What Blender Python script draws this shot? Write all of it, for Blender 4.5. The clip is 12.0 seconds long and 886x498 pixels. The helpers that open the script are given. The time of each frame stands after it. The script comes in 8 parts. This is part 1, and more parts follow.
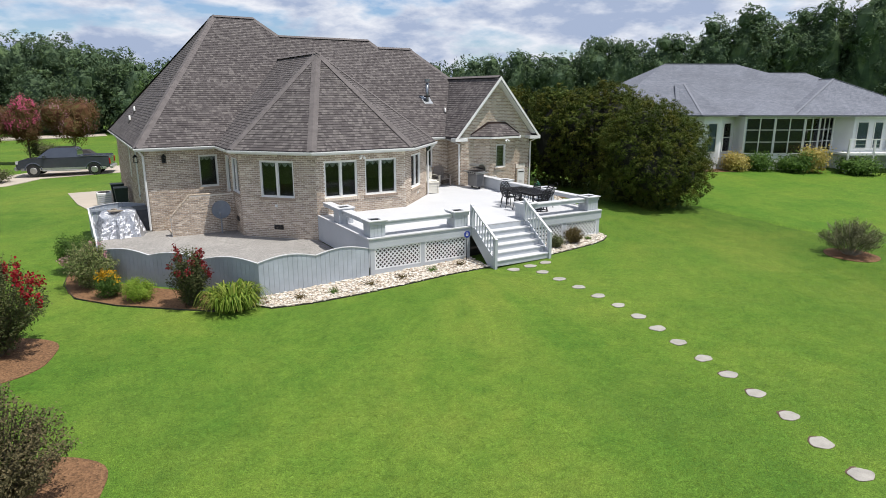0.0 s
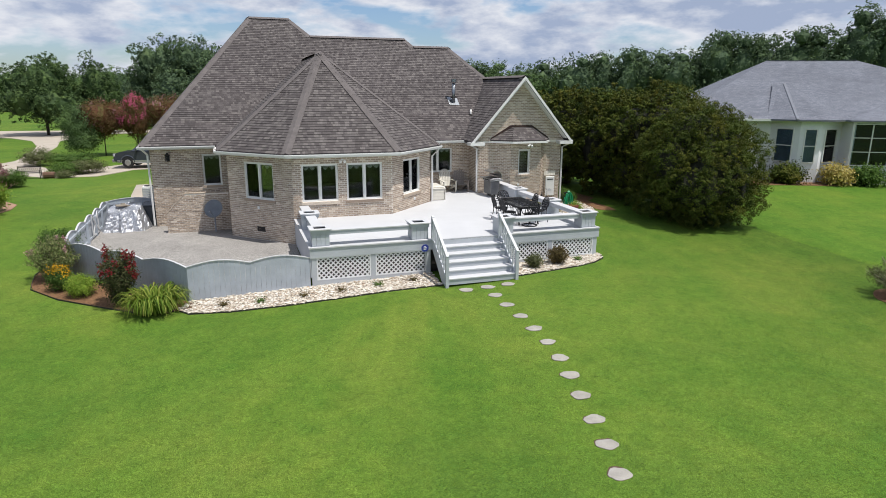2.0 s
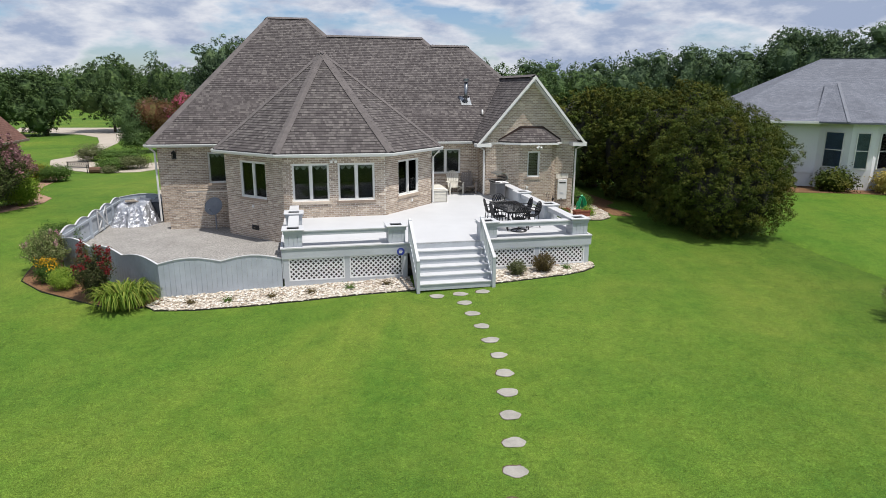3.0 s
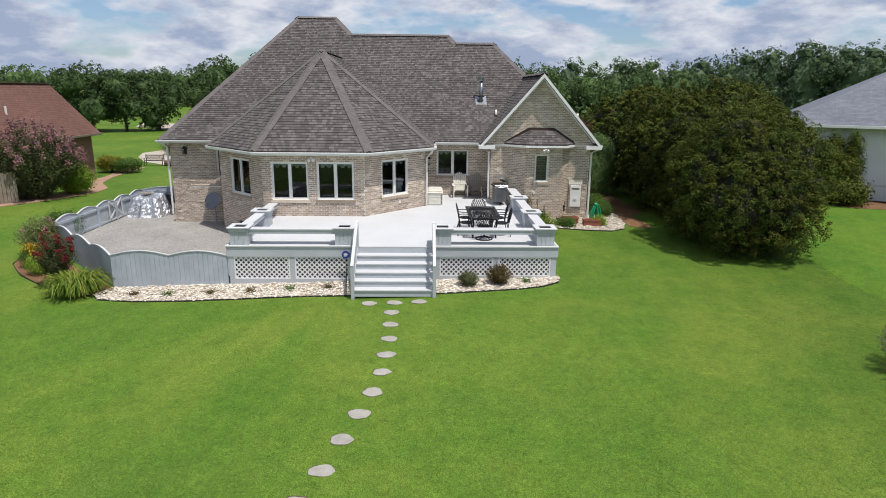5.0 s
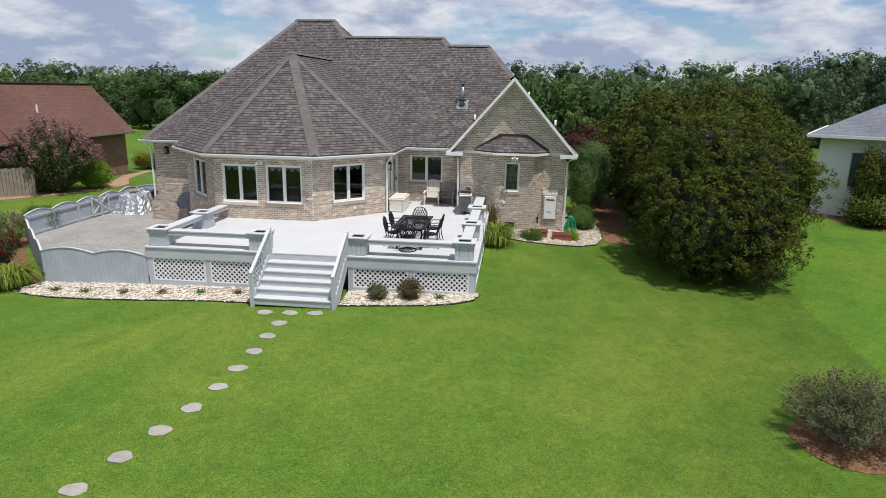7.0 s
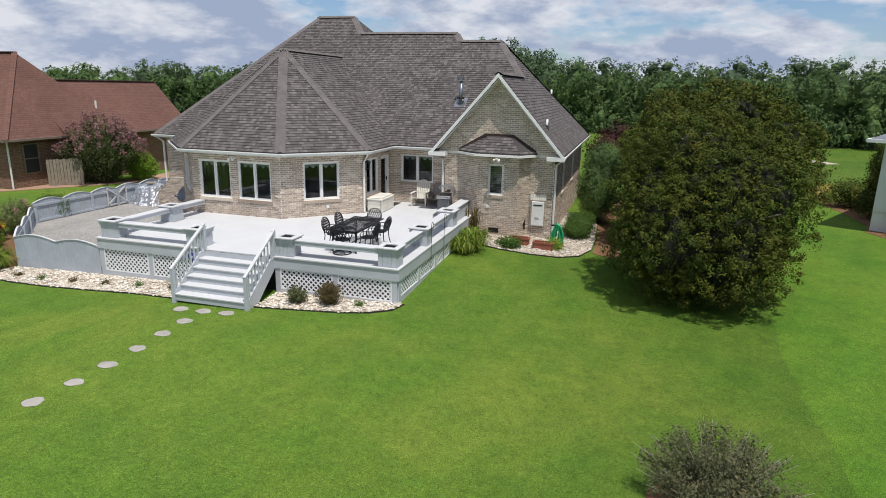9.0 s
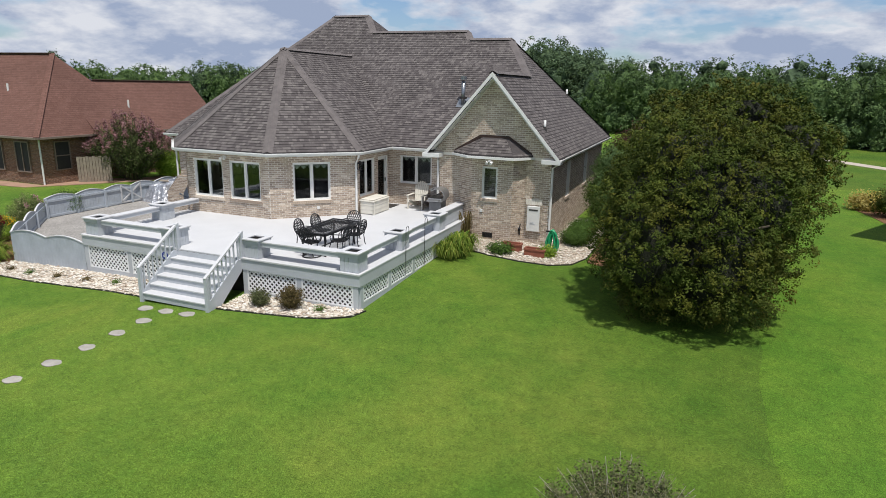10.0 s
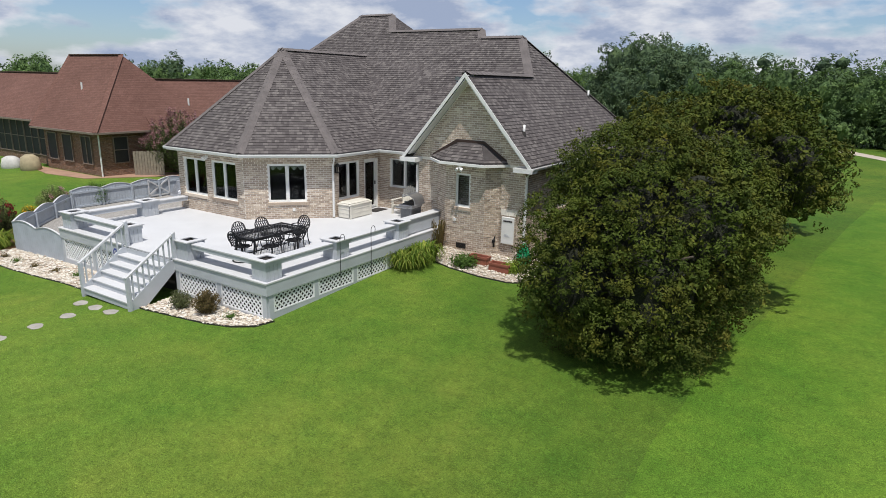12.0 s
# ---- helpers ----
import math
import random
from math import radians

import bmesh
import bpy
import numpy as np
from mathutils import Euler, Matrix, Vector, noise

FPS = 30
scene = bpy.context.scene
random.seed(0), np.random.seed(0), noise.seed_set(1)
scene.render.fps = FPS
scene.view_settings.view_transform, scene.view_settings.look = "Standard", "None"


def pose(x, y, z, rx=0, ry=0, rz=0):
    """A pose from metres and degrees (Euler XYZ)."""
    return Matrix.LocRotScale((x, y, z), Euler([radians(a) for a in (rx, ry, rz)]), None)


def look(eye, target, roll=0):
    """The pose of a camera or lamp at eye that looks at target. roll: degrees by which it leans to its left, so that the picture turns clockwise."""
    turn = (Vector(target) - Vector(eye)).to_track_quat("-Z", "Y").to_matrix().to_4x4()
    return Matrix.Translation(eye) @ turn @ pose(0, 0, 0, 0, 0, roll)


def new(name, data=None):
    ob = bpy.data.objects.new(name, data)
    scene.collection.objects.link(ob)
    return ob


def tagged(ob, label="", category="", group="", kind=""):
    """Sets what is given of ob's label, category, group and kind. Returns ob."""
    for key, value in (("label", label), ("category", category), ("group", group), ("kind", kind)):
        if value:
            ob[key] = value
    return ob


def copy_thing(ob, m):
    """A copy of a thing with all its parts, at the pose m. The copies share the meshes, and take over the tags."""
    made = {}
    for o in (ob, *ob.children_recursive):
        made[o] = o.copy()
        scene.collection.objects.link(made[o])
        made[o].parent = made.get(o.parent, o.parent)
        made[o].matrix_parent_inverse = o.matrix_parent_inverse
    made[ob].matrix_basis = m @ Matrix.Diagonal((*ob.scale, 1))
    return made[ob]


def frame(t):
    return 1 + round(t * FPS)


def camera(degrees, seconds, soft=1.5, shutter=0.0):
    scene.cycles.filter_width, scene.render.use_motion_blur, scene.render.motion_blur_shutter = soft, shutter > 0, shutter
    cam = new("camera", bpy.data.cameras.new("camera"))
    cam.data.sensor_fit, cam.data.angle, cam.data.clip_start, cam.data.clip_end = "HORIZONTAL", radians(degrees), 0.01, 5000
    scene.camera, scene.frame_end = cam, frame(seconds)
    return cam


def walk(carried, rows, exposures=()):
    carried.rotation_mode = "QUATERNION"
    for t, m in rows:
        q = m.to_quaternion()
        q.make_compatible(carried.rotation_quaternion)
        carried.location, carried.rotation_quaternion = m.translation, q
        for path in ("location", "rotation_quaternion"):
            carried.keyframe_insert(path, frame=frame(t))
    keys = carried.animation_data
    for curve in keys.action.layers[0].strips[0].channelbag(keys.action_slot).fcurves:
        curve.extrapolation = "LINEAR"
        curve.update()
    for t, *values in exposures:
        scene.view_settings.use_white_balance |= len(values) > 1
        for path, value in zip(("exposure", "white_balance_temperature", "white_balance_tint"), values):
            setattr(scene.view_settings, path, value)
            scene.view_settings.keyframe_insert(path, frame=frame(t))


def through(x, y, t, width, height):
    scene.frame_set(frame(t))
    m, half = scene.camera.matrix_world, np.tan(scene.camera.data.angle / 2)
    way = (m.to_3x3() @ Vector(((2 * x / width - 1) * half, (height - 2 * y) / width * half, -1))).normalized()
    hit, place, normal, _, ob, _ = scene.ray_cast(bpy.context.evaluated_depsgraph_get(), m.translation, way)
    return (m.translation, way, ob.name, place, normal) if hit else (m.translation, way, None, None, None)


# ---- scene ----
cam = camera(71.0, 12.0, soft=0.9)
PATH = [
    (0, (-11.368, -16.532, 5.572), (-10.367, -14.87, 5.086), 0.1),
    (0.5, (-9.791, -16.85, 5.569), (-8.881, -15.137, 5.084), 0.1),
    (1, (-8.103, -17.175, 5.633), (-7.306, -15.407, 5.144), 0.2),
    (1.5, (-6.699, -17.415, 5.696), (-5.992, -15.61, 5.204), 0.3),
    (2, (-5.375, -17.527, 5.757), (-4.758, -15.69, 5.262), 0.3),
    (2.5, (-4.037, -17.615, 5.768), (-3.512, -15.75, 5.273), 0.3),
    (3, (-2.513, -17.676, 5.77), (-2.094, -15.785, 5.273), 0.4),
    (5, (2.731, -17.276, 5.745), (2.789, -15.34, 5.246), 0.6),
    (5.5, (3.99, -16.992, 5.742), (3.961, -15.055, 5.246), 0.7),
    (6, (5.19, -16.705, 5.754), (5.097, -14.769, 5.261), 0.9),
    (6.5, (6.421, -16.44, 5.818), (6.268, -14.508, 5.323), 1.0),
    (7, (7.845, -16.049, 5.855), (7.629, -14.123, 5.36), 1.1),
    (9, (12.659, -13.854, 5.863), (12.107, -11.999, 5.359), 1.2),
    (9.5, (13.766, -13.099, 5.895), (13.125, -11.273, 5.388), 1.2),
    (10, (14.77, -12.332, 5.886), (14.046, -10.538, 5.379), 1.2),
    (10.5, (15.815, -11.536, 5.932), (15.005, -9.78, 5.421), 1.1),
    (11, (16.951, -10.585, 5.996), (16.05, -8.875, 5.48), 1.2),
    (11.5, (17.935, -9.711, 6.049), (16.96, -8.044, 5.53), 1.1),
    (12, (18.775, -8.868, 6.113), (17.733, -7.243, 5.592), 1.3),
]
walk(cam, [(t, look(eye, target, roll)) for t, eye, target, roll in PATH], [(0, 0.17), (1, 0.09), (3, 0.01), (6, -0.03), (9, -0.05), (12, -0.05)])

# ---- light ----
SUN_AZ, SUN_EL = radians(42), radians(69)      # from -y towards +x
sun_dir = Vector((math.sin(SUN_AZ) * math.cos(SUN_EL), -math.cos(SUN_AZ) * math.cos(SUN_EL), math.sin(SUN_EL)))
sun = new("sun", bpy.data.lights.new("sun", "SUN"))
sun.data.energy, sun.data.angle, sun.data.color = 4.6, radians(0.53), (1.0, 0.96, 0.905)
sun.matrix_basis = look(sun_dir * 60, (0, 0, 0))

world = bpy.data.worlds.new("sky")
scene.world = world
world.use_nodes = True
wn, wl = world.node_tree.nodes, world.node_tree.links
wn.clear()


def wnode(kind, **inputs):
    n = wn.new(kind)
    for k, v in inputs.items():
        n.inputs[k.replace("_", " ")].default_value = v
    return n


sky = wn.new("ShaderNodeTexSky")
sky.sky_type, sky.sun_disc = "NISHITA", False
sky.sun_elevation, sky.sun_rotation = SUN_EL, math.pi - SUN_AZ
sky.air_density, sky.dust_density, sky.ozone_density = 1.0, 0.7, 1.2
coord = wn.new("ShaderNodeTexCoord")
squash = wn.new("ShaderNodeVectorMath"); squash.operation = "MULTIPLY"; squash.inputs[1].default_value = (1.0, 1.0, 2.7)
wl.new(coord.outputs["Generated"], squash.inputs[0])
puffs = wnode("ShaderNodeTexNoise", Scale=5.2, Detail=9.0, Roughness=0.52, Distortion=0.1)
wl.new(squash.outputs[0], puffs.inputs["Vector"])
cover = wn.new("ShaderNodeValToRGB")
cover.color_ramp.elements[0].position, cover.color_ramp.elements[1].position = 0.385, 0.475
wl.new(puffs.outputs["Fac"], cover.inputs[0])
belly = wnode("ShaderNodeTexNoise", Scale=9.0, Detail=10.0, Roughness=0.6)
wl.new(squash.outputs[0], belly.inputs["Vector"])
shade = wn.new("ShaderNodeValToRGB")
shade.color_ramp.elements[0].position, shade.color_ramp.elements[1].position = 0.445, 0.56
shade.color_ramp.elements[0].color, shade.color_ramp.elements[1].color = (0.93, 0.96, 1.04, 1), (0.44, 0.53, 0.73, 1)
# the thick middles of the clouds are grey, their edges white
heap = wn.new("ShaderNodeMath"); heap.operation = "MULTIPLY_ADD"; heap.inputs[1].default_value = 0.5
scrap = wn.new("ShaderNodeMath"); scrap.operation = "MULTIPLY"; scrap.inputs[1].default_value = 0.5
wl.new(belly.outputs["Fac"], scrap.inputs[0]); wl.new(puffs.outputs["Fac"], heap.inputs[0]); wl.new(scrap.outputs[0], heap.inputs[2])
wl.new(heap.outputs[0], shade.inputs[0])
blue = wn.new("ShaderNodeVectorMath"); blue.operation = "MULTIPLY"; blue.inputs[1].default_value = (0.84, 0.95, 1.14)
wl.new(sky.outputs[0], blue.inputs[0])
air = wnode("ShaderNodeBackground", Strength=0.10)
wl.new(blue.outputs[0], air.inputs[0])
cloud = wnode("ShaderNodeBackground", Strength=0.80)
wl.new(shade.outputs[0], cloud.inputs[0])
mixed = wn.new("ShaderNodeMixShader")
wl.new(cover.outputs[0], mixed.inputs[0]); wl.new(air.outputs[0], mixed.inputs[1]); wl.new(cloud.outputs[0], mixed.inputs[2])
wout = wn.new("ShaderNodeOutputWorld")
wl.new(mixed.outputs[0], wout.inputs[0])
scene.view_settings.exposure = 0.0


# ---- materials ----
class Mat:
    """A node material with a principled surface."""

    def __init__(self, name, rough=0.6, metal=0.0, spec=0.5):
        self.m = bpy.data.materials.new(name)
        self.m.use_nodes = True
        self.n, self.l = self.m.node_tree.nodes, self.m.node_tree.links
        self.p = self.n["Principled BSDF"]
        self.p.inputs["Roughness"].default_value = rough
        self.p.inputs["Metallic"].default_value = metal
        self.p.inputs["Specular IOR Level"].default_value = spec
        self.uv = self.n.new("ShaderNodeUVMap").outputs[0]
        self.pos = self.n.new("ShaderNodeNewGeometry").outputs["Position"]

    def noise(self, scale, detail=4.0, rough=0.6, where=None, stretch=None):
        t = self.n.new("ShaderNodeTexNoise")
        t.inputs["Scale"].default_value, t.inputs["Detail"].default_value, t.inputs["Roughness"].default_value = scale, detail, rough
        v = where or self.pos
        if stretch:
            mp = self.n.new("ShaderNodeMapping")
            mp.inputs["Scale"].default_value = stretch
            self.l.new(v, mp.inputs[0])
            v = mp.outputs[0]
        self.l.new(v, t.inputs["Vector"])
        return t.outputs["Fac"]

    def ramp(self, fac, *stops):
        r = self.n.new("ShaderNodeValToRGB")
        e = r.color_ramp.elements
        while len(e) < len(stops):
            e.new(0.5)
        for el, (at, c) in zip(e, stops):
            el.position = at
            el.color = (*c, 1) if not isinstance(c, (int, float)) else (c, c, c, 1)
        self.l.new(fac, r.inputs[0])
        return r.outputs[0]

    def mix(self, a, b, fac, kind="MIX"):
        x = self.n.new("ShaderNodeMix")
        x.data_type, x.blend_type = "RGBA", kind
        for socket, v in ((x.inputs[0], fac), (x.inputs[6], a), (x.inputs[7], b)):
            if isinstance(v, (int, float)):
                socket.default_value = v
            elif isinstance(v, tuple):
                socket.default_value = (*v, 1)
            else:
                self.l.new(v, socket)
        return x.outputs[2]

    def colour(self, c):
        if isinstance(c, tuple):
            self.p.inputs["Base Color"].default_value = (*c, 1)
        else:
            self.l.new(c, self.p.inputs["Base Color"])
        return self

    def bump(self, h, depth=0.01, strength=1.0):
        b = self.n.new("ShaderNodeBump")
        b.inputs["Distance"].default_value, b.inputs["Strength"].default_value = depth, strength
        self.l.new(h, b.inputs["Height"])
        self.l.new(b.outputs[0], self.p.inputs["Normal"])
        return self

    def island(self):
        return self.n.new("ShaderNodeNewGeometry").outputs["Random Per Island"]

    def each(self):
        return self.n.new("ShaderNodeObjectInfo").outputs["Random"]


def tint(c, k):
    return tuple(min(1.0, v * k) for v in c)


def plain(name, c, rough=0.6, metal=0.0, var=0.18, scale=3.0, fine=40.0, depth=0.002, spec=0.5):
    """A surface with two scales of variation."""
    m = Mat(name, rough, metal, spec)
    a = m.ramp(m.noise(scale, 5), (0.3, tint(c, 1 - var)), (0.7, tint(c, 1 + var * 0.6)))
    b = m.ramp(m.noise(fine, 3), (0.3, 1 - var * 0.7), (0.65, 1.0))
    m.colour(m.mix(a, b, 1.0, "MULTIPLY")).bump(m.noise(fine * 1.7, 3), depth)
    return m.m


def brick_mat(name, one, two, joint, w=0.215, h=0.082, pale=0.35):
    m = Mat(name, 0.85, 0, 0.25)
    b = m.n.new("ShaderNodeTexBrick")
    m.l.new(m.uv, b.inputs["Vector"])
    b.inputs["Scale"].default_value = 1.0
    b.inputs["Brick Width"].default_value, b.inputs["Row Height"].default_value = w, h
    b.inputs["Mortar Size"].default_value, b.inputs["Mortar Smooth"].default_value = 0.0065, 0.3
    b.inputs["Color1"].default_value, b.inputs["Color2"].default_value = (*one, 1), (*two, 1)
    b.inputs["Mortar"].default_value = (*joint, 1)
    # patches of paler and darker fired bricks
    patch = m.ramp(m.noise(6.5, 2, 0.5, m.uv, (1.0, 2.4, 1.0)), (0.38, 0.72), (0.55, 1.0), (0.68, 1.0 + pale))
    c = m.mix(b.outputs["Color"], patch, 1.0, "MULTIPLY")
    stain = m.ramp(m.noise(0.55, 5), (0.3, 0.86), (0.7, 1.04))
    c = m.mix(c, stain, 1.0, "MULTIPLY")
    grain = m.ramp(m.noise(70, 2), (0.3, 0.85), (0.7, 1.05))
    m.colour(m.mix(c, grain, 1.0, "MULTIPLY"))
    inv = m.ramp(b.outputs["Fac"], (0.0, 1.0), (1.0, 0.0))
    return m.bump(inv, 0.008, 0.9).m


def shingle_mat(name, dark, light, row=0.14, w=0.3):
    m = Mat(name, 0.92, 0, 0.2)
    outs = []
    for k, (ww, off) in enumerate(((w, 0.5), (w * 0.61, 0.37))):
        b = m.n.new("ShaderNodeTexBrick")
        m.l.new(m.uv, b.inputs["Vector"])
        b.offset = off
        b.inputs["Scale"].default_value = 1.0
        b.inputs["Brick Width"].default_value, b.inputs["Row Height"].default_value = ww, row
        b.inputs["Mortar Size"].default_value = 0.006
        b.inputs["Bias"].default_value = (0.1, -0.35)[k]
        b.inputs["Color1"].default_value, b.inputs["Color2"].default_value = (*dark, 1), (*light, 1)
        b.inputs["Mortar"].default_value = (*tint(dark, 0.55), 1)
        outs.append(b)
    c = m.mix(outs[0].outputs["Color"], outs[1].outputs["Color"], 0.5)
    c = m.mix(c, m.ramp(m.noise(0.35, 4), (0.3, 0.86), (0.7, 1.08)), 1.0, "MULTIPLY")
    c = m.mix(c, m.ramp(m.noise(120, 2), (0.3, 0.8), (0.7, 1.1)), 1.0, "MULTIPLY")
    m.colour(c)
    return m.bump(m.ramp(outs[0].outputs["Fac"], (0.0, 1.0), (1.0, 0.0)), 0.012, 0.8).m


def leaf_mat(name, a, b, c, through=0.35, gloss=0.62, warm=None, turf=False, tuft=0.0, lumps=False):
    m = Mat(name, gloss, 0, 0.07)
    col = m.ramp(m.island(), (0.0, a), (0.5, b), (1.0, c))
    col = m.mix(col, m.ramp(m.noise(0.6, 3), (0.3, 0.75), (0.7, 1.15)), 1.0, "MULTIPLY")
    if warm:
        col = m.mix(col, warm, m.ramp(m.noise(0.85, 4, 0.7), (0.44, 0.0), (0.72, 0.55)))
    if turf:
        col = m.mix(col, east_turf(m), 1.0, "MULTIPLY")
    if tuft:
        col = m.mix(col, m.ramp(m.noise(tuft, 3, 0.6), (0.34, (0.68, 0.70, 0.72)), (0.5, (1.0, 1.0, 1.0)), (0.66, (1.35, 1.30, 1.1))), 1.0, "MULTIPLY")
    m.colour(col)
    if lumps:
        m.bump(m.noise(1.3, 5, 0.65), 0.4, 0.6)
    t = m.n.new("ShaderNodeBsdfTranslucent")
    m.l.new(m.mix(col, (1.0, 1.0, 0.45), 0.5, "MULTIPLY"), t.inputs[0])
    s = m.n.new("ShaderNodeMixShader")
    s.inputs[0].default_value = through
    m.l.new(m.p.outputs[0], s.inputs[1]); m.l.new(t.outputs[0], s.inputs[2])
    m.l.new(s.outputs[0], m.n["Material Output"].inputs[0])
    return m.m


def glass_mat(name, tone=(0.8, 0.83, 0.83)):
    m = Mat(name, 0.02)
    tr = m.n.new("ShaderNodeBsdfTransparent"); tr.inputs[0].default_value = (*tone, 1)
    gl = m.n.new("ShaderNodeBsdfGlossy"); gl.inputs["Roughness"].default_value = 0.01
    fr = m.n.new("ShaderNodeFresnel"); fr.inputs[0].default_value = 1.45
    s = m.n.new("ShaderNodeMixShader")
    m.l.new(fr.outputs[0], s.inputs[0]); m.l.new(tr.outputs[0], s.inputs[1]); m.l.new(gl.outputs[0], s.inputs[2])
    m.l.new(s.outputs[0], m.n["Material Output"].inputs[0])
    return m.m


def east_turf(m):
    """Darkens the turf's colour towards the east."""
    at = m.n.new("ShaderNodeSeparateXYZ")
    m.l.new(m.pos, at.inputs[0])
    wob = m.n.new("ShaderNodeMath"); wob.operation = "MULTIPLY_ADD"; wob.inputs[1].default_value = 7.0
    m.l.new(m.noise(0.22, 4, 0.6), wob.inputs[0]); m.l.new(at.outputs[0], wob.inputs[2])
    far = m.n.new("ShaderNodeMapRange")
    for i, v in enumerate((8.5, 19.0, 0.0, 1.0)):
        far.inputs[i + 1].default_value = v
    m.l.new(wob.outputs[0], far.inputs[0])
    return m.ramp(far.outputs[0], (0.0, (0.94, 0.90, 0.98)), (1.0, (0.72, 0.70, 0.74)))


def grass_mat(low=(0.069, 0.143, 0.018), mean=(0.094, 0.173, 0.021), dry=(0.132, 0.197, 0.027)):
    m = Mat("lawn_grass", 0.88, 0, 0.1)
    c = m.ramp(m.noise(0.13, 5, 0.6), (0.32, low), (0.5, mean), (0.68, dry))
    # worn, thin and lush patches, then tufts, then single blades
    c = m.mix(c, m.ramp(m.noise(0.42, 5, 0.65), (0.32, (0.80, 0.92, 0.85)), (0.5, (1.0, 1.0, 1.0)), (0.68, (1.16, 1.05, 1.15))), 1.0, "MULTIPLY")
    c = m.mix(c, m.ramp(m.noise(1.9, 5, 0.7), (0.32, (0.84, 0.90, 0.90)), (0.68, (1.15, 1.09, 1.08))), 1.0, "MULTIPLY")
    c = m.mix(c, m.ramp(m.noise(6.5, 4, 0.7), (0.3, 0.84), (0.7, 1.16)), 1.0, "MULTIPLY")
    c = m.mix(c, m.ramp(m.noise(24, 4, 0.75), (0.3, 0.68), (0.7, 1.32)), 1.0, "MULTIPLY")
    c = m.mix(c, m.ramp(m.noise(58, 2, 0.6), (0.32, 0.5), (0.5, 1.0), (0.68, 1.55)), 1.0, "MULTIPLY")
    band = m.n.new("ShaderNodeTexWave")
    band.inputs["Scale"].default_value, band.inputs["Distortion"].default_value, band.inputs["Detail Scale"].default_value = 0.24, 2.5, 0.35
    turn = m.n.new("ShaderNodeMapping"); turn.inputs["Rotation"].default_value = (0, 0, 0.35)
    m.l.new(m.pos, turn.inputs[0]); m.l.new(turn.outputs[0], band.inputs[0])
    c = m.mix(c, m.ramp(band.outputs["Fac"], (0.2, 0.98), (0.8, 1.02)), 1.0, "MULTIPLY")
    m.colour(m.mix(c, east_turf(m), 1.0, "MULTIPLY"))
    return m.bump(m.noise(60, 3, 0.7), 0.015, 0.3).m


def gravel_mat(name, c, scale=30.0):
    m = Mat(name, 0.9, 0, 0.25)
    v = m.n.new("ShaderNodeTexVoronoi"); v.inputs["Scale"].default_value = scale
    m.l.new(m.pos, v.inputs["Vector"])
    g = m.ramp(v.outputs["Color"], (0.1, tint(c, 0.6)), (0.5, c), (0.9, tint(c, 1.35)))
    g = m.mix(g, m.ramp(m.noise(0.8, 5), (0.3, 0.82), (0.7, 1.1)), 1.0, "MULTIPLY")
    m.colour(g)
    return m.bump(v.outputs["Distance"], 0.02, 0.7).m


GRASS = grass_mat()
BRICK = brick_mat("tan_brick", (0.50, 0.42, 0.325), (0.36, 0.29, 0.225), (0.56, 0.52, 0.45))
MORTAR = plain("pale_mortar", (0.82, 0.77, 0.69), 0.95, var=0.15, scale=1.2, fine=60)


def piece_mat(name, source, stops, rough=0.88, grain=55.0, stain=0.5):
    """Bricks or shingles, each with a shade of its own."""
    m = Mat(name, rough, 0, 0.22)
    c = m.ramp(m.each() if source == "object" else m.island(), *stops)
    c = m.mix(c, m.ramp(m.noise(stain, 4), (0.3, 0.88), (0.7, 1.06)), 1.0, "MULTIPLY")
    c = m.mix(c, m.ramp(m.noise(grain, 3, 0.7), (0.3, 0.78), (0.7, 1.12)), 1.0, "MULTIPLY")
    m.colour(c)
    return m.bump(m.noise(grain * 1.6, 3), 0.003, 0.7).m


BRICK_STOPS = ((0.0, (0.326, 0.255, 0.202)), (0.3, (0.418, 0.335, 0.263)), (0.7, (0.483, 0.393, 0.310)), (0.92, (0.563, 0.467, 0.375)), (1.0, (0.689, 0.602, 0.500)))
SHINGLE_STOPS = ((0.0, (0.078, 0.068, 0.068)), (0.4, (0.104, 0.092, 0.091)), (0.75, (0.132, 0.118, 0.115)), (1.0, (0.172, 0.155, 0.148)))
BRICK_ONE, BRICK_ALL = (piece_mat("tan_brick_" + k, k, BRICK_STOPS) for k in ("object", "island"))
SHINGLE_ONE, SHINGLE_ALL = (piece_mat("shingle_" + k, k, SHINGLE_STOPS, 0.95, 90.0, 0.3) for k in ("object", "island"))
BRICK_RED = brick_mat("red_brown_brick", (0.27, 0.155, 0.10), (0.19, 0.11, 0.075), (0.32, 0.26, 0.21))
SHINGLE = shingle_mat("grey_brown_shingle", (0.066, 0.058, 0.058), (0.135, 0.118, 0.116))
# dark slab below the shingles, drawing the shadow lines between courses
SHADOW_BAND = plain("granule_shadow_band", (0.058, 0.051, 0.051), 0.95, var=0.2, scale=4, fine=70)
SHINGLE_CAP = plain("shingle_cap", (0.140, 0.123, 0.120), 0.95, var=0.25, scale=2.5, fine=60)
SHINGLE_RUST = shingle_mat("rust_shingle", (0.145, 0.074, 0.058), (0.195, 0.105, 0.085))
SHINGLE_GREY = shingle_mat("pale_grey_shingle", (0.145, 0.155, 0.185), (0.225, 0.238, 0.275))
CAP_GREY = plain("pale_grey_cap", (0.185, 0.195, 0.225), 0.95, var=0.15)
CAP_RUST = plain("rust_cap", (0.10, 0.058, 0.047), 0.95, var=0.15)
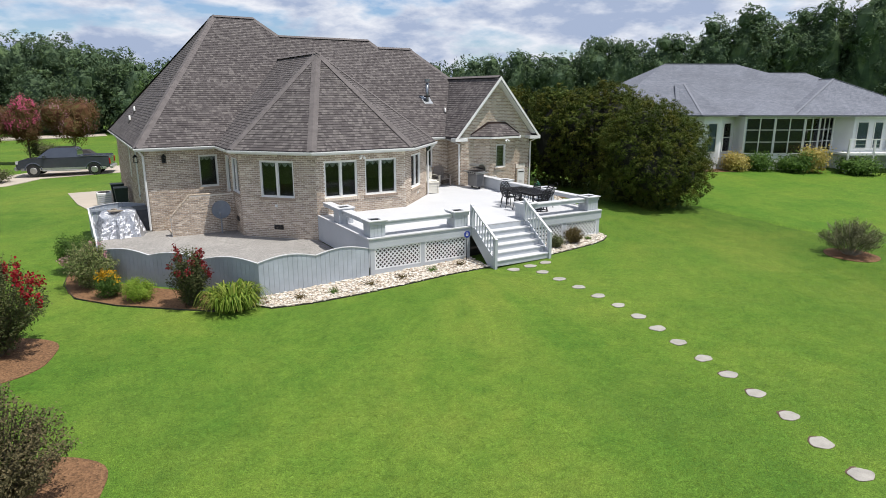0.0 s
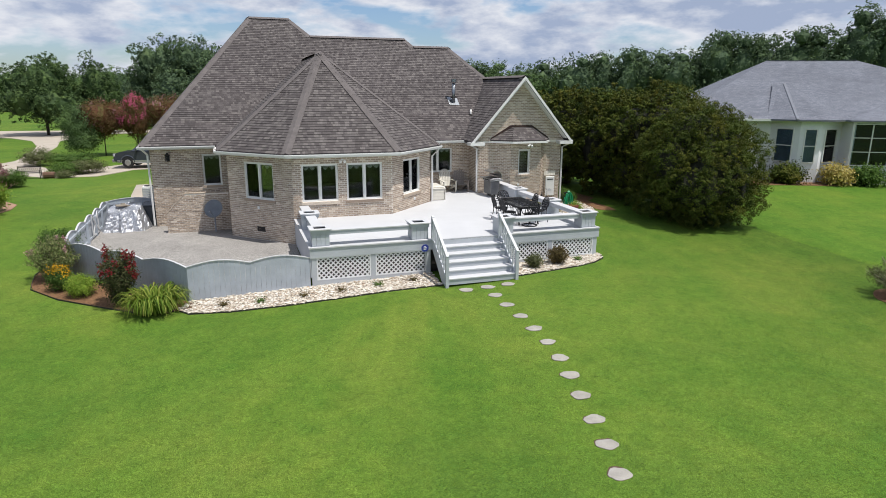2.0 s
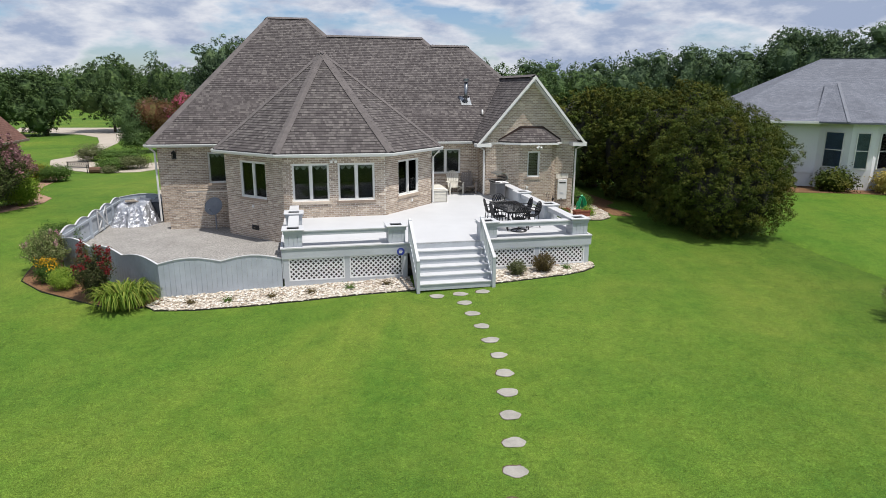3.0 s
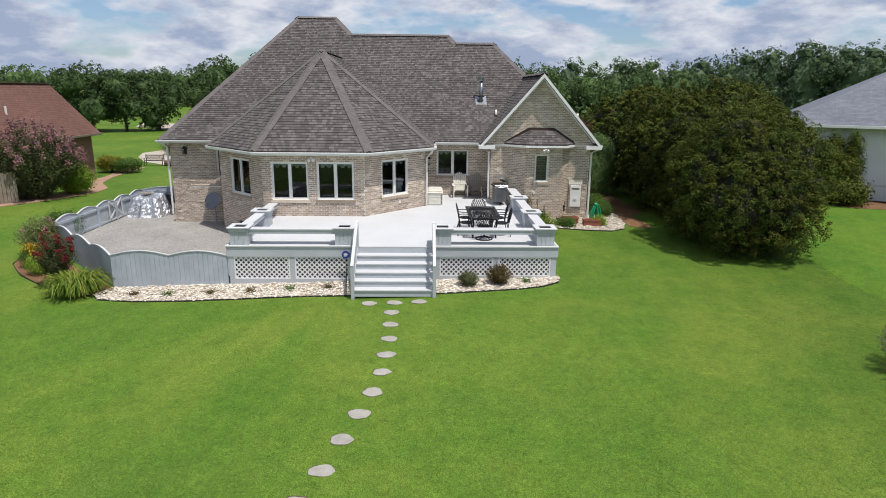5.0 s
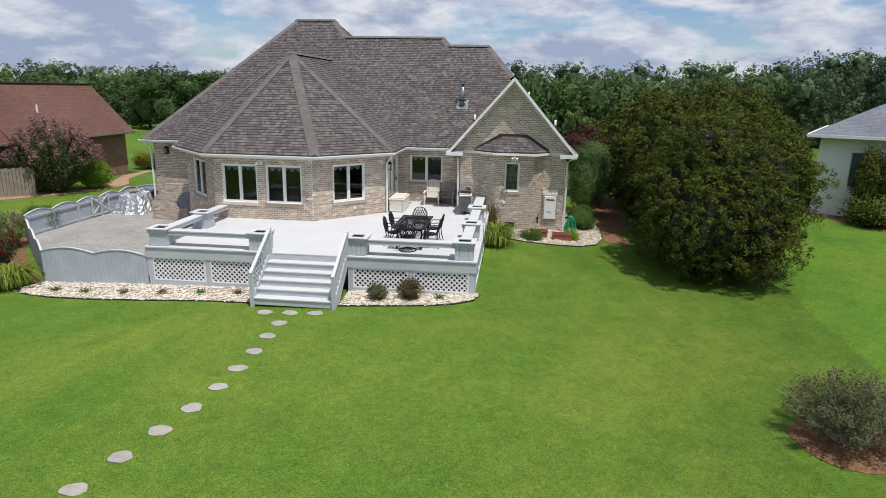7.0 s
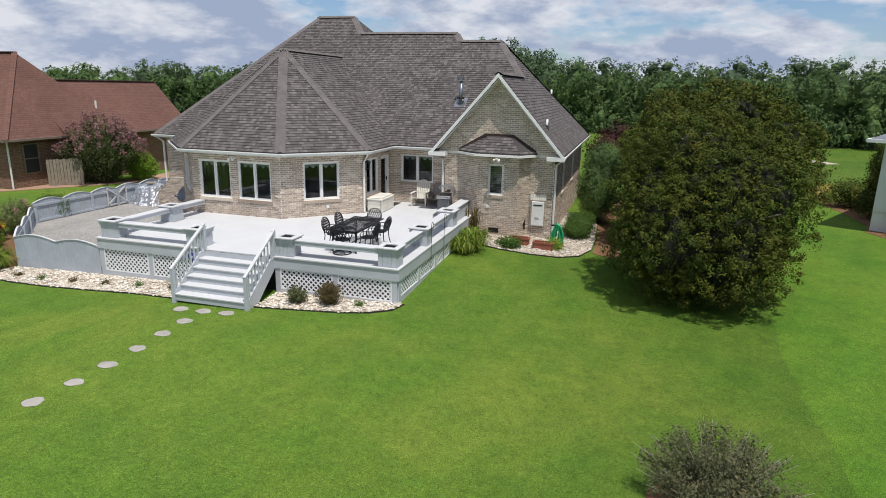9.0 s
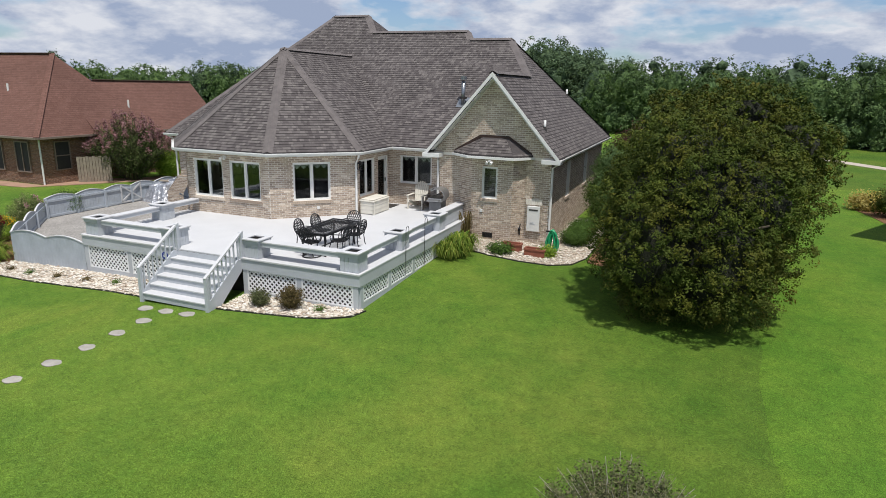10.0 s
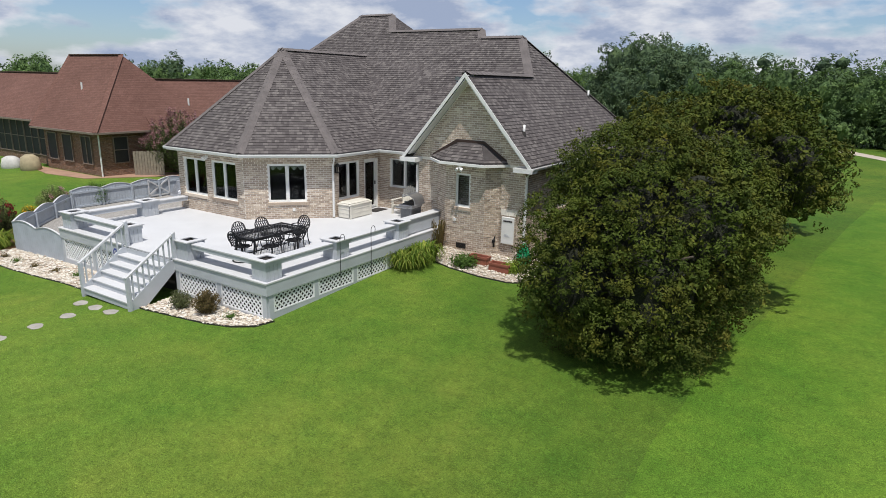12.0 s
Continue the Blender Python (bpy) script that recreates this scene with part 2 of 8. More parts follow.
WHITE = plain("white_trim_paint", (0.74, 0.74, 0.72), 0.4, var=0.06)
STUCCO = plain("white_stucco", (0.82, 0.83, 0.84), 0.8, var=0.07, scale=0.6, fine=25)
# near-black for vents, soil and dark glass, also painted in for shade
DARK_AND_SHADE = plain("dark_part_and_shade", (0.03, 0.026, 0.024), 0.7)
GLASS = glass_mat("window_glass")
ROOM = plain("room_paint", (0.24, 0.235, 0.23), 0.9)
CURTAIN = plain("white_valance_cloth", (0.62, 0.62, 0.6), 0.9)
# deck tops get a paler tone, upright faces a greyer, bluer one
DECK_TOP = plain("pale_grey_deck_paint", (0.55, 0.555, 0.565), 0.55, var=0.06, scale=0.9)
DECK_SIDE = plain("grey_deck_paint", (0.45, 0.475, 0.51), 0.55, var=0.10, scale=1.2)
LATTICE = plain("white_lattice", (0.76, 0.77, 0.78), 0.5, var=0.06)
FENCE = plain("weathered_grey_fence_paint", (0.40, 0.44, 0.49), 0.65, var=0.14, scale=2.0)
GRAVEL = gravel_mat("patio_gravel", (0.30, 0.285, 0.265), 32)
STONE = plain("concrete_stepping_stone", (0.345, 0.325, 0.29), 0.9, var=0.2, scale=4, fine=50, depth=0.004)
MULCH = gravel_mat("red_mulch", (0.175, 0.095, 0.048), 26)
CONCRETE = plain("driveway_concrete", (0.43, 0.375, 0.31), 0.9, var=0.12, scale=0.4, fine=20)
BARK = plain("bark", (0.10, 0.08, 0.06), 0.95, var=0.4, scale=6, fine=25, depth=0.02)
IRON = plain("black_cast_iron", (0.026, 0.026, 0.029), 0.42, 0.5, var=0.3)
LEAF_DARK = leaf_mat("dark_evergreen_leaf", (0.043, 0.064, 0.012), (0.055, 0.080, 0.014), (0.073, 0.100, 0.017), 0.08, warm=(0.122, 0.094, 0.020), tuft=1.7)
LEAF_WOOD = leaf_mat("woodland_leaf", (0.081, 0.137, 0.053), (0.101, 0.164, 0.062), (0.125, 0.193, 0.074), 0.25, tuft=0.5, lumps=True)
LEAF_OAK = leaf_mat("oak_leaf", (0.050, 0.086, 0.034), (0.070, 0.115, 0.044), (0.098, 0.149, 0.057), 0.2, tuft=0.7)
# blue raised a little in the needle tones, painting in distance haze
LEAF_PINE = leaf_mat("pine_needle", (0.074, 0.118, 0.067), (0.094, 0.144, 0.079), (0.118, 0.174, 0.091), 0.25, tuft=0.5, lumps=True)
LEAF_MID = leaf_mat("garden_leaf", (0.053, 0.102, 0.024), (0.087, 0.158, 0.036), (0.135, 0.217, 0.051), 0.35)
LEAF_LIME = leaf_mat("lime_leaf", (0.14, 0.25, 0.03), (0.24, 0.36, 0.05), (0.36, 0.45, 0.08), 0.4)
LEAF_OLIVE = leaf_mat("olive_shrub_leaf", (0.091, 0.111, 0.046), (0.130, 0.150, 0.065), (0.182, 0.182, 0.098), 0.3)
LEAF_RED = leaf_mat("red_brown_leaf", (0.126, 0.054, 0.034), (0.168, 0.092, 0.046), (0.143, 0.131, 0.046), 0.3)
PETAL_RED = leaf_mat("red_petal", (0.20, 0.012, 0.018), (0.32, 0.020, 0.030), (0.27, 0.035, 0.04), 0.3)
PETAL_DULL = leaf_mat("dark_red_petal", (0.16, 0.02, 0.025), (0.24, 0.03, 0.035), (0.20, 0.04, 0.04), 0.3)
PETAL_PINK = leaf_mat("pink_petal", (0.55, 0.08, 0.19), (0.65, 0.14, 0.27), (0.5, 0.12, 0.2), 0.3)
PETAL_PALE = leaf_mat("pale_pink_petal", (0.5, 0.24, 0.30), (0.58, 0.33, 0.38), (0.45, 0.25, 0.3), 0.3)
PETAL_DUSTY = leaf_mat("dusty_pink_petal", (0.26, 0.13, 0.15), (0.36, 0.19, 0.21), (0.28, 0.19, 0.17), 0.3)
PETAL_YELLOW = leaf_mat("yellow_petal", (0.75, 0.42, 0.02), (0.82, 0.5, 0.03), (0.7, 0.33, 0.02), 0.3)


# ---- building helpers ----
def place(ob):
    m = ob.matrix_basis.copy()
    while ob.parent:
        ob = ob.parent
        m = ob.matrix_basis @ m
    return m


def facemap(me):
    """A flat map in metres on every face: u level, v up the face."""
    uv = me.uv_layers.new(name="UVMap").data
    vs = me.vertices
    for p in me.polygons:
        n = p.normal
        t = Vector((-n.y, n.x, 0))
        t = t.normalized() if t.length > 1e-3 else Vector((1, 0, 0))
        b = n.cross(t)
        for li in p.loop_indices:
            c = vs[me.loops[li].vertex_index].co
            uv[li].uv = (c.dot(t), c.dot(b))


def thing(name, at, label, category, group="", kind="", turn=0.0):
    e = new(name)
    e.empty_display_size = 0.2
    e.matrix_basis = pose(*at, 0, 0, turn)
    return tagged(e, label, category, group, kind)


def finish(me, material, smooth):
    for mt in (material if isinstance(material, (list, tuple)) else (material,)):
        me.materials.append(mt)
    if smooth:
        me.polygons.foreach_set("use_smooth", [True] * len(me.polygons))


def part(name, bm, material, parent=None, label="", smooth=False, local=False, kind=""):
    """Links a bmesh, in world places unless local, as one mesh object."""
    me = bpy.data.meshes.new(name)
    bmesh.ops.recalc_face_normals(bm, faces=bm.faces)
    bm.to_mesh(me)
    bm.free()
    facemap(me)
    finish(me, material, smooth)
    ob = new(name, me)
    if parent:
        ob.parent = parent
        if not local:
            me.transform(place(parent).inverted())
    return tagged(ob, label, kind=kind)


def sheet(name, verts, faces, material, parent=None, label="", kind="", smooth=False, local=False, slots=None):
    """The same from arrays of places and faces."""
    me = bpy.data.meshes.new(name)
    if isinstance(faces, list):
        me.from_pydata(np.asarray(verts).tolist(), [], faces)
    else:
        v = np.asarray(verts, np.float32)
        k = faces.shape[1]
        me.vertices.add(len(v)); me.loops.add(faces.size); me.polygons.add(len(faces))
        me.vertices.foreach_set("co", v.ravel())
        me.loops.foreach_set("vertex_index", faces.ravel().astype(np.int32))
        me.polygons.foreach_set("loop_start", np.arange(0, faces.size, k, dtype=np.int32))
        me.update(calc_edges=True)
    finish(me, material, smooth)
    if slots is not None:
        me.polygons.foreach_set("material_index", slots)
    me.update()
    ob = new(name, me)
    if parent:
        ob.parent = parent
        if not local:
            me.transform(place(parent).inverted())
    return tagged(ob, label, kind=kind)


def box(bm, x0, x1, y0, y1, z0, z1, m=None, bevel=0.0):
    r = bmesh.ops.create_cube(bm, size=1.0)["verts"]
    for v in r:
        v.co = Vector(((x0, x1)[v.co.x > 0], (y0, y1)[v.co.y > 0], (z0, z1)[v.co.z > 0]))
    if bevel:
        es = {e for v in r for e in v.link_edges}
        r = [v for v in bmesh.ops.bevel(bm, geom=list(es), offset=bevel, segments=1, affect="EDGES")["verts"]]
    if m is not None:
        bmesh.ops.transform(bm, matrix=m, verts=list(set(r)))
    return bm


def boxes(*rows, bevel=0.0):
    bm = bmesh.new()
    for r in rows:
        box(bm, *r, bevel=bevel)
    return bm


def prism(pts, z0, z1, bm=None):
    """A block over a plan outline."""
    bm = bm or bmesh.new()
    lo = [bm.verts.new((*p, z0)) for p in pts]
    hi = [bm.verts.new((*p, z1)) for p in pts]
    bm.faces.new(lo[::-1]); bm.faces.new(hi)
    for i in range(len(pts)):
        j = (i + 1) % len(pts)
        bm.faces.new((lo[i], lo[j], hi[j], hi[i]))
    return bm


def slab(polys, thick, bm=None):
    """Plates of one thickness under the given faces."""
    bm = bm or bmesh.new()
    for pts in polys:
        hi = [bm.verts.new(p) for p in pts]
        lo = [bm.verts.new((p[0], p[1], p[2] - thick)) for p in pts]
        bm.faces.new(hi); bm.faces.new(lo[::-1])
        for i in range(len(pts)):
            j = (i + 1) % len(pts)
            bm.faces.new((hi[i], lo[i], lo[j], hi[j]))
    return bm


def bar(bm, a, b, w, h, up=(0, 0, 1)):
    """A straight bar of section w x h from a to b."""
    a, b = Vector(a), Vector(b)
    d = (b - a).normalized()
    s = d.cross(Vector(up)).normalized() * (w / 2)
    u = s.cross(d).normalized() * (h / 2)
    vs = [[bm.verts.new(p + i * s + j * u) for i, j in ((-1, -1), (1, -1), (1, 1), (-1, 1))] for p in (a, b)]
    for i in range(4):
        j = (i + 1) % 4
        bm.faces.new((vs[0][i], vs[0][j], vs[1][j], vs[1][i]))
    bm.faces.new(vs[0][::-1]); bm.faces.new(vs[1])
    return bm


def tube(bm, pts, r, n=8, taper=None):
    """A round tube through points; taper: the radius at its end."""
    pts = [Vector(p) for p in pts]
    rings = []
    for i, p in enumerate(pts):
        d = (pts[min(i + 1, len(pts) - 1)] - pts[max(i - 1, 0)]).normalized()
        s = d.cross(Vector((0.31, 0.17, 0.93)) if abs(d.z) < 0.9 else Vector((1, 0.1, 0))).normalized()
        u = s.cross(d)
        rr = r + ((taper if taper is not None else r) - r) * i / (len(pts) - 1)
        rings.append([bm.verts.new(p + rr * (math.cos(a) * s + math.sin(a) * u)) for a in (2 * math.pi * k / n for k in range(n))])
    for a, b in zip(rings, rings[1:]):
        for k in range(n):
            bm.faces.new((a[k], a[(k + 1) % n], b[(k + 1) % n], b[k]))
    bm.faces.new(rings[0][::-1]); bm.faces.new(rings[-1])
    return bm


def wall_mesh(a, b, z0, z1, t, holes=(), bm=None):
    """A wall from a to b, its outside on the right, with openings (u0, u1, z0, z1) through it."""
    bm = bm or bmesh.new()
    a, b = Vector((*a, 0)), Vector((*b, 0))
    L = (b - a).length
    u = (b - a) / L
    inn = Vector((-u.y, u.x, 0)) * t
    us = sorted({0.0, L, *(h[0] for h in holes), *(h[1] for h in holes)})
    zs = sorted({z0, z1, *(h[2] for h in holes), *(h[3] for h in holes)})
    def solid(i, j):
        if not (0 <= i < len(us) - 1 and 0 <= j < len(zs) - 1):
            return False
        c, d = (us[i] + us[i + 1]) / 2, (zs[j] + zs[j + 1]) / 2
        return not any(h[0] < c < h[1] and h[2] < d < h[3] for h in holes)
    def quad(p):
        bm.faces.new([bm.verts.new(v) for v in p])
    up = Vector((0, 0, 1))
    for i in range(len(us) - 1):
        for j in range(len(zs) - 1):
            if not solid(i, j):
                continue
            p = [a + u * us[i + di] + up * zs[j + dj] for di, dj in ((0, 0), (1, 0), (1, 1), (0, 1))]
            q = [v + inn for v in p]
            quad(p); quad(q[::-1])
            for k, (di, dj) in enumerate(((0, -1), (1, 0), (0, 1), (-1, 0))):
                if 0 <= i + di < len(us) - 1 and not solid(i + di, j + dj):
                    quad((p[k], q[k], q[(k + 1) % 4], p[(k + 1) % 4]))
    bmesh.ops.remove_doubles(bm, verts=bm.verts, dist=1e-5)
    return bm


def ground_z(x, y):
    """The lie of the land: it falls gently towards the south and west."""
    cx = max(-14.0, min(x, 12.0))
    cy = max(-8.0, min(y, 11.0))
    fall = 0.025 * (cx - 6.85) if cx < 6.85 else -0.055 * (cx - 6.85)
    return fall + 0.04 * (cy - 1.4) - 0.02 * max(0.0, min(y - 11.0, 25.0))


# foliage
def leaf_quads(pos, out, size, rng, slim=0.55, up=0.35):
    n = len(pos)
    nor = out * 1.2 + rng.normal(size=(n, 3)) * 0.42 + np.array([0, 0, up])
    nor /= np.linalg.norm(nor, axis=1, keepdims=True) + 1e-9
    t = np.cross(nor, rng.normal(size=(n, 3)))
    t /= np.linalg.norm(t, axis=1, keepdims=True) + 1e-9
    b = np.cross(nor, t)
    s = (size * rng.uniform(0.7, 1.3, n))[:, None]
    v = np.stack([pos - t * s * 0.5, pos + b * s * slim * 0.5, pos + t * s * 0.5 + nor * s * 0.08, pos - b * s * slim * 0.5], 1)
    f = np.arange(4 * n).reshape(n, 4)
    return v.reshape(-1, 3), f


def leaf_tris(pos, out, size, rng):
    """Cheap three-cornered leaf sprays for far crowns."""
    n = len(pos)
    nor = out * 1.1 + rng.normal(size=(n, 3)) * 0.5 + np.array([0, 0, 0.35])
    nor /= np.linalg.norm(nor, axis=1, keepdims=True) + 1e-9
    t = np.cross(nor, rng.normal(size=(n, 3)))
    t /= np.linalg.norm(t, axis=1, keepdims=True) + 1e-9
    b = np.cross(nor, t)
    s = (size * rng.uniform(0.7, 1.3, n))[:, None]
    v = np.stack([pos - t * s * 0.5, pos + b * s * 0.45, pos + t * s * 0.5], 1)
    return v.reshape(-1, 3), np.arange(3 * n).reshape(n, 3)


def clump_points(blobs, count, rng, inner=0.72, lump=0.12):
    """Places and outward ways on the shells of overlapping ellipsoids (x, y, z, rx, ry, rz)."""
    bl = np.array(blobs, float)
    w = (bl[:, 3] * bl[:, 4] + bl[:, 4] * bl[:, 5] + bl[:, 3] * bl[:, 5])
    which = rng.choice(len(bl), size=count * 2, p=w / w.sum())
    d = rng.normal(size=(count * 2, 3))
    d /= np.linalg.norm(d, axis=1, keepdims=True)
    r = rng.uniform(inner, 1.0, count * 2) ** 0.6 + rng.normal(size=count * 2) * lump * 0.5
    p = bl[which, :3] + d * bl[which, 3:] * r[:, None]
    depth = np.min([np.linalg.norm((p - e[:3]) / e[3:], axis=1) for e in bl], axis=0)
    keep = depth > inner * 0.9
    p, d, which = p[keep][:count], d[keep][:count], which[keep][:count]
    out = d / bl[which, 3:]
    out /= np.linalg.norm(out, axis=1, keepdims=True)
    return p, out


ICO = bmesh.new()
bmesh.ops.create_icosphere(ICO, subdivisions=2, radius=1.0)
ICO_V = np.array([v.co[:] for v in ICO.verts])
ICO_F = [tuple(v.index for v in f.verts) for f in ICO.faces]
ICO.free()
ICO = bmesh.new()
bmesh.ops.create_icosphere(ICO, subdivisions=1, radius=1.0)
LUMP_V = np.array([v.co[:] for v in ICO.verts])
LUMP_F = np.array([tuple(v.index for v in f.verts) for f in ICO.faces])
ICO.free()


def boughs(blobs, count, r0, r1, rng, way=(-0.75, -0.1)):
    """Small lumps over the shells of the large ones, so that the crown breaks into clusters."""
    p, o = clump_points(blobs, count, rng, 0.86, 0.1)
    r = rng.uniform(r0, r1, len(p))
    return [(*q, a, a, a * 0.8) for q, a in zip(p + o * rng.uniform(*way, len(p))[:, None] * r[:, None], r)]


def cores(blobs, rng, k=0.8):
    """Dense inner foliage: rough lumps as quads of doubled corners, so that they join the leaves."""
    vs, fs, n = [], [], 0
    tri = np.array(ICO_F)
    for e in blobs:
        v = ICO_V * (rng.uniform(0.82, 1.08, (len(ICO_V), 1))) * np.array(e[3:]) * k + np.array(e[:3])
        # split every face so that each takes its own shade
        w = v[tri]
        q = np.concatenate([w, w[:, 2:] * 0.5 + w[:, :1] * 0.5], 1)
        vs.append(q.reshape(-1, 3))
        fs.append(np.arange(len(tri) * 4).reshape(-1, 4) + n)
        n += len(tri) * 4
    return np.concatenate(vs), np.concatenate(fs)


def foliage(blobs, clumps, per, size, spread, rng, inner=0.72, slim=0.55, up=0.35, lump=0.12, core=0.78):
    p, o = clump_points(blobs, clumps, rng, inner, lump)
    pos = np.repeat(p, per, 0) + rng.normal(size=(len(p) * per, 3)) * spread
    v, f = leaf_quads(pos, np.repeat(o, per, 0), size, rng, slim, up)
    if core:
        cv, cf = cores(blobs, rng, core)
        v, f = np.concatenate([v, cv]), np.concatenate([f, cf + len(v)])
    return v, f


def limbs(x, y, z, blobs, r, rng, count=6):
    bm = bmesh.new()
    top = max(b[2] for b in blobs)
    tube(bm, [(x, y, z - 0.15), (x + 0.03, y, z + (top - z) * 0.3), (x, y + 0.04, z + (top - z) * 0.65), (x, y, top)], r, 8, r * 0.3)
    for k in range(count):
        b = blobs[k % len(blobs)]
        e = np.array(b[:3]) + rng.normal(size=3) * np.array(b[3:]) * 0.35
        s = np.array((x, y, z + (top - z) * rng.uniform(0.15, 0.55)))
        mid = (s + e) / 2 + np.array((0, 0, 0.15 * (e[2] - s[2])))
        tube(bm, [s, mid, e], r * 0.45, 6, r * 0.1)
    return bm


def tree(name, x, y, blobs, clumps, per, size, spread, material, label, category="tree", group="", trunk=0.12, seed=1,
         flowers=None, inner=0.72, slim=0.55, up=0.35, lump=0.12, core=0.78):
    """A tree or shrub: trunk with limbs, and a crown of separate leaves. The blobs are about its foot."""
    rng = np.random.default_rng(seed)
    z = ground_z(x, y)
    t = thing(name, (x, y, z), label, category, group)
    part("trunk", limbs(0, 0, 0, blobs, trunk, rng), BARK, t, smooth=True, local=True)
    v, f = foliage(blobs, clumps, per, size, spread, rng, inner, slim, up, lump, core)
    sheet("crown", v, f, material, t, local=True)
    if flowers:
        fm, n, fs, lowest = flowers
        p, o = clump_points(blobs, n, rng, 0.95, 0.06)
        p, o = p[p[:, 2] > lowest], o[p[:, 2] > lowest]
        pos = np.repeat(p, 14, 0) + rng.normal(size=(len(p) * 14, 3)) * np.array([0.9, 0.9, 1.7]) * fs + np.array([0, 0, fs])
        v, f = leaf_quads(pos, np.repeat(o, 14, 0), fs, rng, 0.9)
        sheet("blossom", v, f, fm, t, local=True)
    return t


# ---- ground ----
def axis(lo, hi, far):
    near = list(np.arange(lo, hi + 0.01, 1.0))
    out = [15, 30, 60, 120, 240, 480, 900, 1600]
    return [lo - o for o in out[::-1]] + near + [hi + o for o in out]


def make_ground():
    xs, ys = axis(-30, 40, 0), axis(-30, 60, 0)
    v = [(x, y, ground_z(x, y)) for y in ys for x in xs]
    n = len(xs)
    f = [(j * n + i, j * n + i + 1, (j + 1) * n + i + 1, (j + 1) * n + i) for j in range(len(ys) - 1) for i in range(n - 1)]
    g = sheet("ground", v, f, GRASS, smooth=True)
    tagged(g, "mown green lawn sloping gently away from the brick house", "lawn", kind="structure")


make_ground()


def patch(name, outline, lift, material, label, category, kind="structure", step=0.5):
    """A thin bed that follows the ground inside an outline."""
    bm = bmesh.new()
    lo = [bm.verts.new((x, y, ground_z(x, y) - 0.05)) for x, y in outline]
    hi = [bm.verts.new((x, y, ground_z(x, y) + lift)) for x, y in outline]
    bm.faces.new(hi)
    for i in range(len(outline)):
        j = (i + 1) % len(outline)
        bm.faces.new((lo[i], lo[j], hi[j], hi[i]))
    bmesh.ops.triangulate(bm, faces=[f for f in bm.faces if len(f.verts) > 4])
    ob = part(name, bm, material)
    return tagged(ob, label, category, kind=kind)


# ---- the brick house ----
EAVE = 3.47
S_W, S_E, OCT = (-3.37, 6.12), (0.455, 6.12), 2.275
SW_W, SE_E = (-3.37 - OCT, 6.12 + OCT), (0.455 + OCT, 6.12 + OCT)
house = thing("house", (0, 12, 0), "single-storey tan brick house with a steep grey-brown shingle roof", "house")
T = 0.24


def along(a, b, u, out=0.0):
    a, b = Vector((*a, 0)), Vector((*b, 0))
    d = (b - a).normalized()
    return a + d * u + Vector((d.y, -d.x, 0)) * out


def frame_of(a, b, u):
    """The matrix whose x runs along the wall, y inwards and z up, at u."""
    p = along(a, b, u)
    d = (Vector((*b, 0)) - Vector((*a, 0))).normalized()
    return Matrix(((d.x, -d.y, 0, p.x), (d.y, d.x, 0, p.y), (0, 0, 1, 0), (0, 0, 0, 1)))


